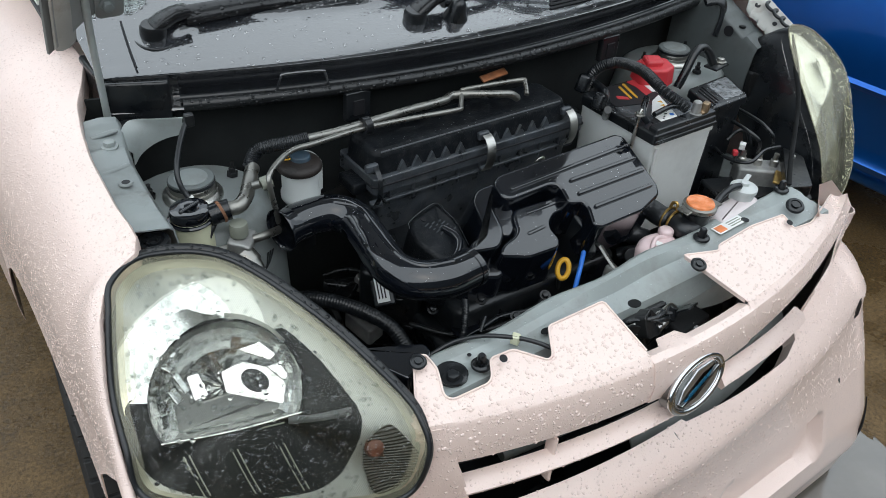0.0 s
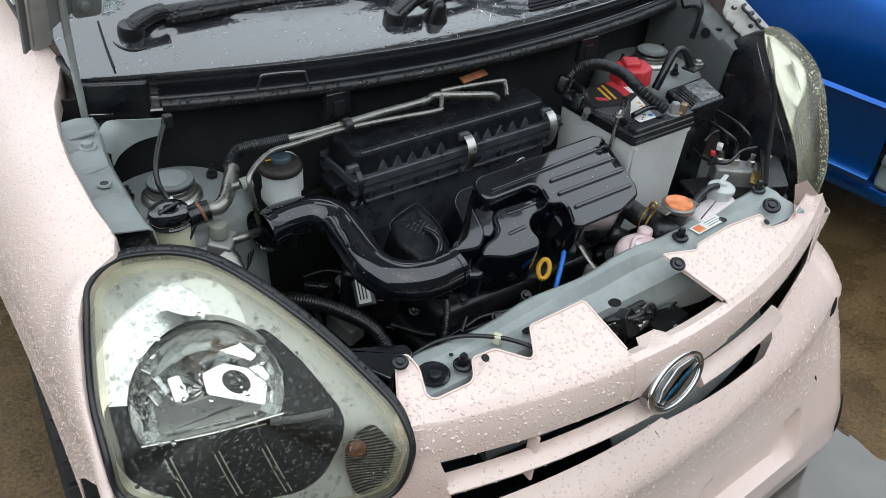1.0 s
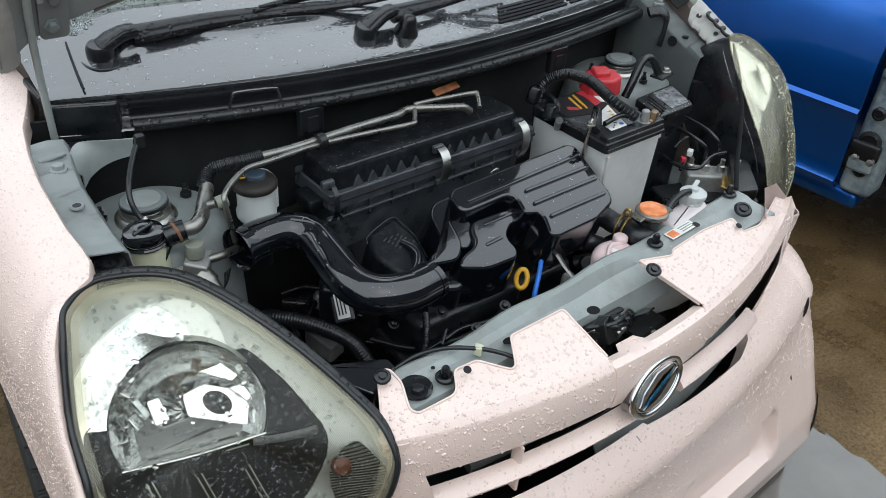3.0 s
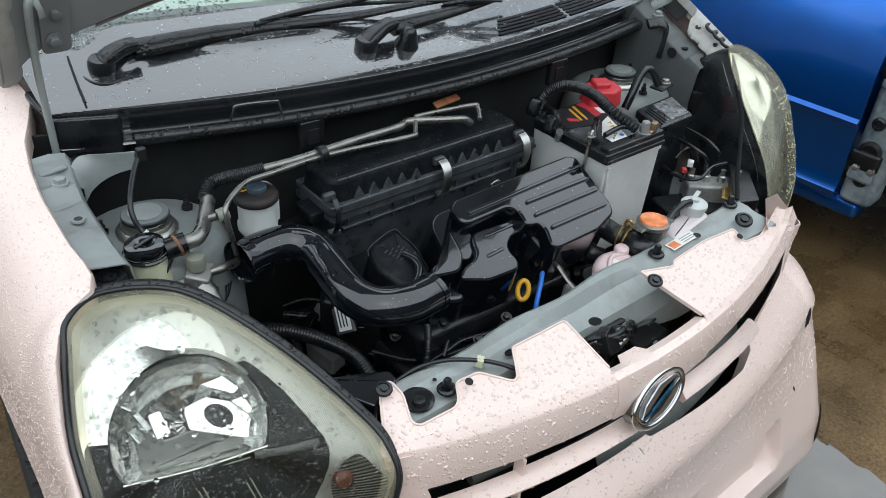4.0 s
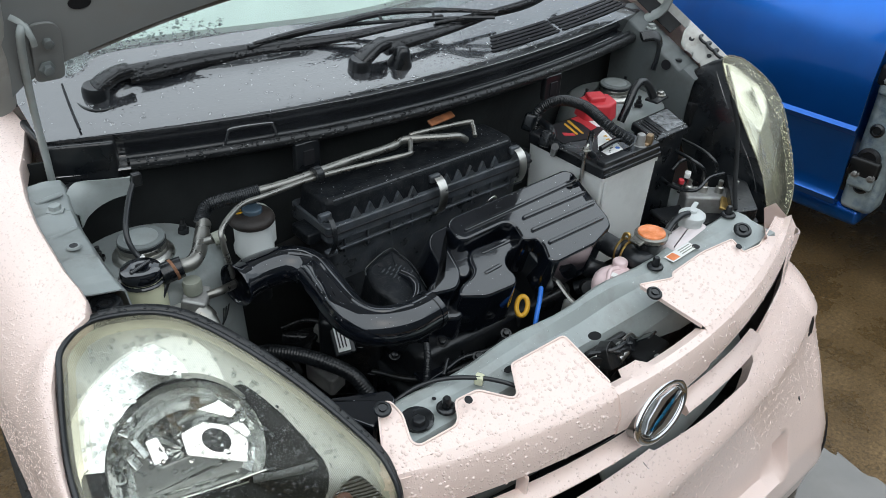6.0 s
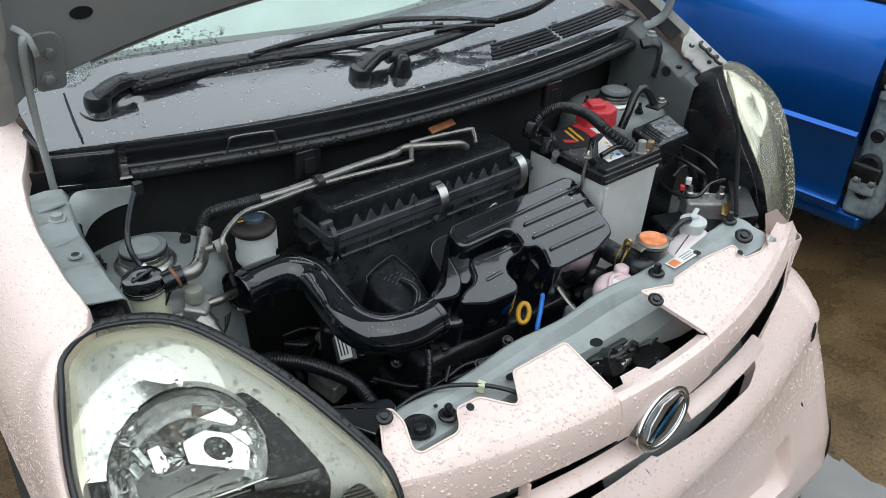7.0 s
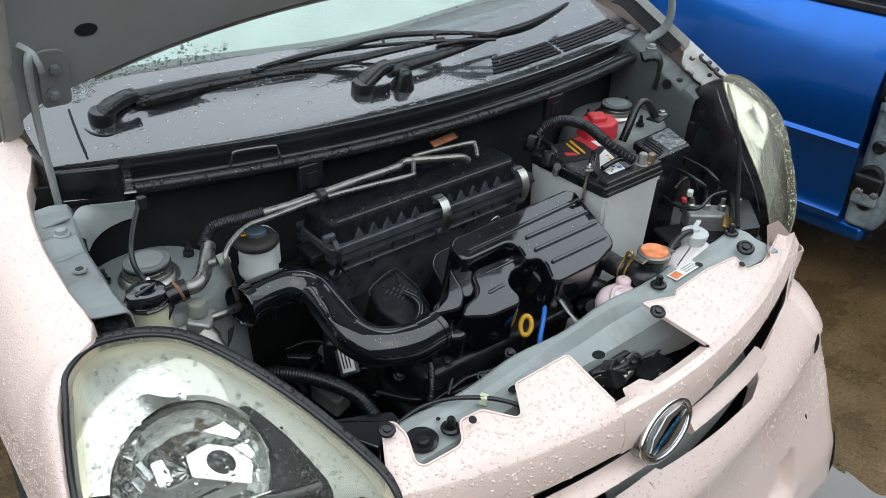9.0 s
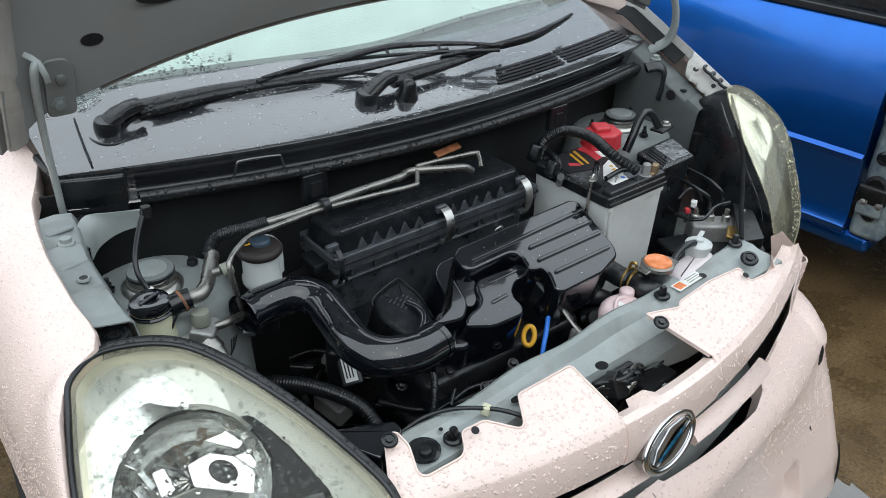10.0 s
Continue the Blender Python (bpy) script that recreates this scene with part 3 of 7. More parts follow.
bridge = part("centre_bridge", centre_bridge(), PINK, bumper, sharp=24)


def grille_bar(x0, x1, za, zb, dy, half, name):
    rings = []
    for i in range(25):
        x = x0 + (x1 - x0) * i / 24
        y = bumper_y(abs(x), 0.62) + dy
        z = za + (zb - za) * (i / 24) ** (1.0 if x1 < 0 else 1.6)
        rings.append([V(x, y - 0.012, z - half), V(x, y - 0.016, z), V(x, y - 0.006, z + half), V(x, y + 0.012, z + half + 0.001), V(x, y + 0.012, z - half)])
    return part(name, loft(bmesh.new(), rings), PINK, bumper)


bar_r = grille_bar(-0.395, -0.05, 0.578, 0.588, 0.004, 0.009, "grille_bar")
bar_l = grille_bar(0.05, 0.352, 0.586, 0.546, 0.003, 0.010, "grille_bar")
part("grille_pin", box(0.006, 0.02, 0.09, pose(-0.262, bumper_y(0.26, 0.62) + 0.012, 0.578)), PINK, bumper)
for i in range(4):
    z = 0.515 + 0.025 * i

    def vane(u, v, z=z):
        x = -0.43 + 0.47 * u
        return V(x, bumper_y(abs(x), 0.60) + 0.055 + 0.02 * v, z + 0.004 * v)
    part("grille_vane", sheet(vane, 16, 1, 0.004), BLACK, bumper)


# radiator support: pressed cross-member behind the bumper
def support():
    rows = []
    n = 40
    for i in range(n + 1):
        x = -0.40 + 0.84 * i / n
        mid = max(0, 1 - (x / 0.16) ** 2)
        yb = 0.182 + 0.03 * (x + 0.4) / 0.84 + 0.004 * math.sin(x * 30)
        yf = 0.118 + 0.02 * mid
        z = 0.712
        rows.append([V(x, yb + 0.004, z - 0.06), V(x, yb, z - 0.004), V(x, yb - 0.006, z), V(x, (yb + yf) / 2 + 0.012, z), V(x, (yb + yf) / 2, z - 0.004 - 0.016 * mid), V(x, yf, z - 0.006 - 0.03 * mid), V(x, yf - 0.012, z - 0.035 - 0.04 * mid), V(x, yf - 0.012, z - 0.09)])
    bm = loft(bmesh.new(), rows, cap=False, closed=False)
    bmesh.ops.recalc_face_normals(bm, faces=bm.faces)
    bmesh.ops.solidify(bm, geom=bm.faces[:], thickness=0.002)
    return bm


sup = part("radiator_support", support(), BODY, car, "grey-green painted steel radiator support", sharp=14)
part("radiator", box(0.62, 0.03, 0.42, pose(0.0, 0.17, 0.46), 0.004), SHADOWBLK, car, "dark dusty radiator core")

# BODY a step darker: shade on the towers is in the colour, dust besides
TOWER = mat("shaded_dusty_tower_paint", (0.25, 0.275, 0.272), 0.42, coat=0.15, noise_scale=8, noise_amt=0.12, dirt=(0.12, 0.115, 0.10), dirt_amt=0.55, dirt_scale=11)
# bulkhead in one near-black tone with a rough bump
BULKHEAD = mat("dark_bulkhead", (0.013, 0.0155, 0.016), 0.8, noise_scale=14, noise_amt=0.4, bump=0.6, bump_scale=120)
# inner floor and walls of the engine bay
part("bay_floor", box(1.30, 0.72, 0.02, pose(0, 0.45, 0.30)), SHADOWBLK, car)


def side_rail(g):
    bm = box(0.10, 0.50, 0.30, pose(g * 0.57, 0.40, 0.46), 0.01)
    return part("inner_wing", bm, BODY_SHADED_DIRTY, car)


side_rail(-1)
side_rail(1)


def firewall():
    def fn(u, v):
        x = -0.66 + 1.32 * u
        z = 0.32 + 0.585 * v
        return V(x, 0.64 + 0.18 * (x - 0.08) ** 2 + 0.04 * (1 - v), z)
    return sheet(fn, 24, 6, 0.004)


part("firewall", firewall(), BULKHEAD, car, "dark bulkhead panel")


def strut_tower(g):
    """Domed suspension tower with its turned mounting and cap."""
    c = V(g * 0.521, 0.582, 0)
    m = Matrix.Translation(c)
    prof = [(0.128, 0.55), (0.121, 0.70), (0.112, 0.752), (0.101, 0.779), (0.088, 0.789), (0.03, 0.793), (0.0, 0.793)]
    bm = lathe(prof, m, 40)
    for v in bm.verts:
        if (v.co.x - c.x) * g > 0.02:
            v.co.x = c.x + (v.co.x - c.x) * 1.25
    tower = part("strut_tower", bm, TOWER, car, "grey painted suspension tower with a domed top")
    mm = Matrix.Translation((-0.008 if g < 0 else 0.0, 0, 0)) @ m
    part("mounting_plate", lathe([(0.044, 0.788), (0.044, 0.795), (0.041, 0.799), (0.036, 0.801), (0.036, 0.806), (0, 0.806)], mm, 36), STEEL, tower)
    part("bearing_ring", lathe([(0.033, 0.80), (0.033, 0.811), (0.030, 0.815), (0.022, 0.816), (0, 0.816)], mm, 36), ALU, tower)
    part("rubber_mount", lathe([(0.030, 0.812), (0.034, 0.815), (0.034, 0.819), (0.0, 0.819)], mm, 32), RUBBER, tower)
    part("top_plate", prism([(0.036 * math.cos(radians(a)), 0.034 * math.sin(radians(a))) for a in range(0, 360, 45)], 0.819, 0.8225, 0.012, 0.0015, mm), BODY_SHADED_DIRTY, tower)
    part("cap", lathe([(0.024, 0.8225), (0.024, 0.8235), (0.022, 0.8245), (0.0, 0.8245)], mm, 32), TOWER, tower, "pale grey cap")
    for a in (20, 160, 270):
        q = c + V(0.068 * math.cos(radians(a)) * g, 0.068 * math.sin(radians(a)), 0.792)
        b = lathe([(0.009, 0), (0.009, 0.006), (0.0055, 0.007), (0.0055, 0.014), (0.0035, 0.015), (0.0035, 0.023), (0.0, 0.024)], Matrix.Translation(q), 6)
        part("stud", b, SHADOWBLK, tower, "dark stud with a nut")
    return tower


strut_tower(-1)
tower_l = strut_tower(1)


# wings
def far_crown(y):
    """Height of the outer edge that is left of the far wing."""
    return 0.892 + 0.455 * min(0.27, max(-0.02, y - 0.444))


def wing_edge(y, g=-1):
    """Inner top edge of a wing: half-width and height at y."""
    if g > 0:
        return 0.664, far_crown(y) - 0.028
    ks = ((0.16, 0.768), (0.19, 0.766), (0.215, 0.764), (0.265, 0.757), (0.315, 0.735), (0.345, 0.714), (0.355, 0.700), (0.365, 0.682), (0.374, 0.663), (0.44, 0.668), (0.55, 0.664), (0.62, 0.655), (0.69, 0.640), (0.75, 0.615), (0.81, 0.594), (0.95, 0.596), (1.4, 0.60))
    x = ks[-1][1]
    for (y0, x0), (y1, x1) in zip(ks, ks[1:]):
        if y <= y1:
            k = max(0, (y - y0) / (y1 - y0))
            x = x0 + (x1 - x0) * k
            break
    z = 0.885 + 0.05 * min(1, max(0, (y - 0.3) / 0.6))
    return x, z


def wing(g):
    ny, nv = 60, 14
    bm = bmesh.new()
    grid = []
    for i in range(ny + 1):
        y = (0.16 if g < 0 else 0.43) + (1.14 if g < 0 else 0.87) * i / ny
        xe, ze = wing_edge(y) if g < 0 else (0.704, far_crown(y) - 0.006)
        if y < 0.40:
            hs = ((0.16, 0.680), (0.19, 0.704), (0.215, 0.742), (0.265, 0.782), (0.315, 0.848), (0.345, 0.870), (0.374, 0.878), (0.40, 0.890))
            for (y0, z0), (y1, z1) in zip(hs, hs[1:]):
                if y <= y1:
                    ze = z0 + (z1 - z0) * max(0, (y - y0) / (y1 - y0))
                    break
        d = abs(y - 0.72) / 0.325
        bottom = 0.30
        if d < 1:
            bottom = max(bottom, 0.27 + 0.325 * math.sqrt(1 - d * d))
        if y < 0.42:
            bottom = max(bottom, min(ze - 0.02, 0.675 - (y - 0.22) * 0.93))
        row = []
        xo = max(xe + 0.010, 0.772 if g < 0 else 0.738)
        for j in range(nv + 1):
            v = j / nv
            if v < 0.5:
                a = v / 0.5 * math.pi / 2
                x = xe + (xo - xe) * math.sin(a)
                z = ze - min(0.16, (ze - bottom) * 0.55) * (1 - math.cos(a))
            else:
                zt = ze - min(0.16, (ze - bottom) * 0.55)
                w = (v - 0.5) / 0.5
                x = xo - 0.012 * math.sin(w * math.pi * 0.8) * (1 if d > 1 else 0.3)
                z = zt + (bottom - zt) * w
            row.append(V(g * x, y, z))
        # folded inner flange
        row = [V(g * (xe - 0.004), y, ze - 0.03), V(g * (xe - 0.003), y, ze - 0.004)] + row
        grid.append(row)
    loft(bm, grid, cap=False, closed=False)
    bmesh.ops.recalc_face_normals(bm, faces=bm.faces)
    bmesh.ops.solidify(bm, geom=bm.faces[:], thickness=0.002)
    return part("front_wing", bm, PINK_MIST, car, "pale pink front wing beaded with rain")


wing_r = wing(-1)
wing(1)


def side_panel(g):
    def fn(u, v):
        y = 1.31 + 0.9 * u
        z = 0.30 + 0.62 * v
        return V(g * (0.758 + 0.016 * math.sin(v * math.pi) - 0.03 * max(0, v - 0.8) / 0.2), y, z)
    return part("front_door", sheet(fn, 10, 10, 0.004), PINK_MIST, car)


side_panel(-1)
side_panel(1)


def upper_rail(g):
    """Grey inner rail that carries the wing, stepped with bolt holes."""
    rows = []
    for i in range(61):
        y = (0.410 if g < 0 else 0.452) + (0.260 if g < 0 else 0.218) * i / 60
        xe, ze = wing_edge(y, g)
        s = 0.007 * max(-0.5, min(0.5, 2.5 * math.sin(y * 58)))
        rows.append([V(g * (xe - 0.004), y, ze - 0.016), V(g * (xe - 0.026), y, ze - 0.018 + s), V(g * (xe - 0.048), y, ze - 0.022 + s), V(g * (xe - 0.054), y, ze - 0.03), V(g * (xe - 0.060), y, ze - 0.075), V(g * (xe - 0.060), y, ze - 0.22)])
    bm = loft(bmesh.new(), rows, cap=False, closed=False)
    bmesh.ops.recalc_face_normals(bm, faces=bm.faces)
    bmesh.ops.solidify(bm, geom=bm.faces[:], thickness=0.002)
    rail = part("upper_rail", bm, TOWER if g < 0 else INNER_SHADED, car, "grey-green inner wing rail with bolt")
    x, z = wing_edge(0.60, g)
    q = V(g * (x - 0.030), 0.595, z - 0.018)
    part("bolt", lathe([(0.012, 0), (0.012, 0.003), (0.008, 0.004), (0.008, 0.010), (0.006, 0.011), (0, 0.011)], Matrix.Translation(q), 6), BODY, rail)
    x, z = wing_edge(0.50, g)
    if g < 0:
        for yb in (0.475, 0.545, 0.632):
            xb, zb = wing_edge(yb)
            part("pressed_bar", box(0.040, 0.008, 0.006, pose(-(xb - 0.028), yb, zb - 0.019, 0, 0, 12), 0.0025), TOWER, rail)
        for yb, rb in ((0.51, 0.0055), (0.455, 0.004)):
            xb, zb = wing_edge(yb)
            part("hole_rim", lathe([(rb + 0.004, 0), (rb + 0.003, 0.0022), (rb, 0.0022), (rb, 0.0005)], Matrix.Translation(V(-(xb - 0.030), yb, zb - 0.0185)), 20), TOWER, rail)
    part("hole_plug", lathe([(0.007, 0), (0.007, 0.0035), (0, 0.0035)], Matrix.Translation(V(g * (x - 0.032), 0.51, z - 0.019)), 16), RUBBER, rail)
    return rail


# darkest copy of the bay paint: the far wing's shade is in this colour
INNER_SHADED = mat("shaded_dusty_wing_paint", (0.10, 0.112, 0.112), 0.5, noise_scale=6, noise_amt=0.2, dirt=(0.05, 0.048, 0.045), dirt_amt=0.6, dirt_scale=12)
FLANGE_PALE = mat("pale_bare_flange_paint", (0.46, 0.455, 0.43), 0.45, noise_scale=12, noise_amt=0.15, dirt=(0.20, 0.15, 0.11), dirt_amt=0.6, dirt_scale=18)
upper_rail(-1)
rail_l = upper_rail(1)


# cowl, windscreen, dashboard
def cowl_y(x):
    return 0.595 + (0.28 if x < 0.08 else 0.20) * (x - 0.08) ** 2


def screen_y(x):
    return 0.765 + 0.16 * x * x


def cowl_top():
    def fn(u, v):
        x = -0.60 + 1.26 * u
        prof = [(0.0, 0.888), (0.006, 0.894), (0.020, 0.896), (0.026, 0.900), (0.012, 0.9395), (0.016, 0.9425)]
        k = round(v * 35)
        if k < 6:
            dy, z = prof[k]
            return V(x, cowl_y(x) - 0.026 + dy, z)
        w = (k - 5) / 30
        y0, y1 = cowl_y(x) + 0.006, screen_y(x) + 0.03
        z = 0.947 + 0.045 * w
        # a shallow raised swage towards the driver's side
        line = 0.36 + 0.30 * min(1, max(0, (x + 0.50) / 0.10)) - 0.30 * max(0, x + 0.38)
        ends = 1 / (1 + math.exp(-(x + 0.475) / 0.012)) / (1 + math.exp((x + 0.10) / 0.03))
        z += 0.015 * ends / (1 + math.exp(-(w - line) / 0.022))
        return V(x, y0 + (y1 - y0) * w, z)
    return sheet(fn, 100, 35, 0.003)


cowl = part("cowl_panel", cowl_top(), COWL, car, "black plastic scuttle panel, wet and shiny")


def screen():
    def fn(u, v):
        x = -0.60 + 1.22 * u
        y = screen_y(x) + 0.80 * v
        return V(x * (1 - 0.12 * v), y, 0.985 + 0.50 * v - 0.02 * x * x)
    return sheet(fn, 24, 12, 0.004)


glass = part("windscreen", screen(), GLASS, car, "rain-spotted tinted windscreen")


DASH = mat("grey_dashboard", (0.075, 0.076, 0.080), 0.7, noise_scale=20, noise_amt=0.15, bump=0.2, bump_scale=300)


def dash():
    def fn(u, v):
        x = -0.62 + 1.24 * u
        return V(x, screen_y(x) + 0.02 + 0.135 * v, 0.955 + 0.025 * v)
    return sheet(fn, 16, 4, 0.01)


part("dashboard", dash(), DASH, car, "dark grey dashboard edge behind the glass")




# pale sheet added to fill the bright area behind the glass
def pale_sheet_skin():
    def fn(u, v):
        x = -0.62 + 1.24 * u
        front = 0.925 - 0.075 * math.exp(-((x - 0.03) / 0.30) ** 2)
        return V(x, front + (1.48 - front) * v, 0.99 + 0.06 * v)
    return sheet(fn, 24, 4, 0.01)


PALE_SHEET = mat("pale_sheet_behind_glass", (0.72, 0.775, 0.715), 0.7, noise_scale=9, noise_amt=0.10)
part("pale_sheet", pale_sheet_skin(), PALE_SHEET, car, "pale sheet added behind the windscreen")
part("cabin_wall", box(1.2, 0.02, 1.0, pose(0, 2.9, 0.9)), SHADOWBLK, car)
TINT = mat("dark_tinted_glass", (0.01, 0.012, 0.012), 0.05, noise_scale=3, noise_amt=0.1)


def ring(y, half, z0, z1, r):
    """Rounded upright section of the body at y."""
    return [V(p.x, y, p.y) for p in rounded([(-half, z0), (half, z0), (half, z1), (-half, z1)], r, 5)]


tail = loft(bmesh.new(), [ring(y, h, z0, z1, r) for y, h, z0, z1, r in ((2.20, 0.755, 0.24, 0.93, 0.08), (2.75, 0.755, 0.26, 0.93, 0.09), (3.05, 0.735, 0.28, 0.92, 0.10), (3.20, 0.68, 0.32, 0.90, 0.12), (3.25, 0.58, 0.38, 0.84, 0.12))])
part("rear_body", tail, PINK, car)
part("floor_pan", box(1.42, 2.0, 0.08, pose(0, 1.9, 0.28), 0.02), SHADOWBLK, car)


def roof_skin():
    def fn(u, v):
        x = -0.56 + 1.12 * u
        return V(x, 1.56 + 1.44 * v, 1.475 + 0.05 * math.sin(math.pi * min(1, 0.25 + v * 0.75)) - 0.10 * (abs(x) / 0.56) ** 4 * 0.4)
    return sheet(fn, 20, 16, 0.015)


part("roof", roof_skin(), PINK, car)
for g in (-1, 1):
    def side_glass(u, v, g=g):
        y0, y1 = 1.22 + 0.36 * v, 3.08 - 0.10 * v
        return V(g * (0.735 - 0.185 * v), y0 + (y1 - y0) * u, 0.90 + 0.56 * v)
    part("side_window", sheet(side_glass, 12, 8, 0.006), TINT, car)
    for y0, y1 in ((1.86, 1.90), (2.68, 2.62), (3.06, 2.97)):
        part("window_pillar", tube([(g * 0.742, y0, 0.90), (g * 0.65, (y0 + y1) / 2, 1.18), (g * 0.555, y1, 1.47)], 0.028, 8, 3), PINK, car)


def tailgate():
    def fn(u, v):
        return V((-0.70 + 1.40 * u) * (1 - 0.2 * v), 3.16 - 0.18 * v, 0.88 + 0.60 * v)
    return sheet(fn, 10, 8, 0.01)


part("tailgate", tailgate(), TINT, car)
for g in (-1, 1):
    rw = part("wheel", lathe([(0.18, -0.075), (0.255, -0.075), (0.276, -0.05), (0.276, 0.05), (0.255, 0.075), (0.18, 0.075)], axis((g * 0.69, 2.78, 0.276), (g, 0, 0)), 48), TYRE, car, "black rubber tyre")
    part("rim", lathe([(0.18, -0.06), (0.185, 0.06), (0.16, 0.02), (0.05, 0.03), (0, 0.03)], axis((g * 0.69, 2.78, 0.276), (g, 0, 0)), 32), STEEL, rw)


# bonnet, propped open
HOOD_TILT = radians(75)
FLANGE = mat("stained_flange_paint", (0.30, 0.285, 0.26), 0.5, noise_scale=9, noise_amt=0.2, dirt=(0.16, 0.12, 0.09), dirt_amt=0.7, dirt_scale=16)


def hood_point(x, d, off=0.0):
    """A place on the bonnet: x across, d metres up from the hinge line; off: out of its upper side."""
    k = max(0, d / 0.78)
    edge = max(0, (abs(x) - 0.60) / 0.065)
    h = 0.03 * math.sin(min(1, k * 1.1) * math.pi) - 0.035 * edge + off
    return V(x * (1 - 0.06 * k), 0.70 - d * math.cos(HOOD_TILT) + h * math.sin(HOOD_TILT), 1.025 + d * math.sin(HOOD_TILT) + h * math.cos(HOOD_TILT))


def bonnet():
    def fn(u, v):
        x = -0.665 + 1.33 * u
        rear = 0.105 * (1 - (abs(x) / 0.665) ** 2.4) - 0.01
        return hood_point(x, rear + (0.78 - rear - 0.10 * (x / 0.665) ** 2) * v)
    return sheet(fn, 60, 24, 0.004)


hood = part("bonnet", bonnet(), HOOD_UNDER, car, "open bonnet seen from below, grey and dusty")


def hood_frame():
    """Pressed inner frame along the hinge edge and the sides."""
    bm = bmesh.new()
    rows = []
    for i in range(61):
        x = -0.655 + 1.31 * i / 60
        rear = 0.105 * (1 - (abs(x) / 0.665) ** 2.4) - 0.004
        rows.append([hood_point(x, rear + d, -o) for d, o in ((0.0, 0.006), (0.008, 0.022), (0.085, 0.026), (0.10, 0.012), (0.19, 0.010), (0.21, 0.004))])
    loft(bm, rows, cap=False, closed=False)
    return bm


inner = part("inner_frame", hood_frame(), HOOD_UNDER, hood, "pressed grey inner frame")
for hx, hd, hl, hw in ((-0.530, 0.120, 0.015, 0.009), (-0.435, 0.166, 0.034, 0.011), (-0.06, 0.19, 0.055, 0.013)):
    n0 = (hood_point(hx, hd, -1) - hood_point(hx, hd, 0)).normalized()
    hm = axis(hood_point(hx, hd, -0.0268), n0)
    part("frame_hole", prism([(hl * math.cos(2 * math.pi * i / 20), hw * math.sin(2 * math.pi * i / 20)) for i in range(20)], 0, 0.0012, 0.001, 0.0004, hm), INK, inner)
hinge_m = axis(hood_point(-0.580, 0.062, -0.027), hood_point(-0.58, 0.06, -1) - hood_point(-0.58, 0.06, 0))
hinge_plate = part("hinge_plate", prism([(-0.018, -0.042), (0.020, -0.042), (0.022, 0.030), (0.012, 0.044), (-0.016, 0.044)], 0, 0.004, 0.009, 0.0015, hinge_m), HOOD_UNDER, hood, "grey hinge plate bolted to the bonnet")
for hx, hd in ((-0.578, 0.078), (-0.582, 0.042)):
    n0 = (hood_point(hx, hd, -1) - hood_point(hx, hd, 0)).normalized()
    part("hinge_bolt", lathe([(0.011, 0), (0.011, 0.002), (0.0072, 0.003), (0.0072, 0.009), (0.006, 0.010), (0, 0.010)], axis(hood_point(hx, hd, -0.030), n0), 6), BODY_SHADED_DIRTY, hinge_plate)
part("edge_sealant", tube([hood_point(x, 0.105 * (1 - (abs(x) / 0.665) ** 2.4) - 0.006, -0.010) for x in [-0.52 + 0.05 * k for k in range(12)]], 0.0035, 6, 3), FLANGE, inner, "rust-stained seam along the edge")
part("side_flange", tube([hood_point(-0.640, 0.0 + 0.07 * k, -0.012 - 0.004 * (k % 2)) for k in range(10)], 0.022, 10, 3, flat=0.45), FLANGE, hood, "pale stained bonnet edge")

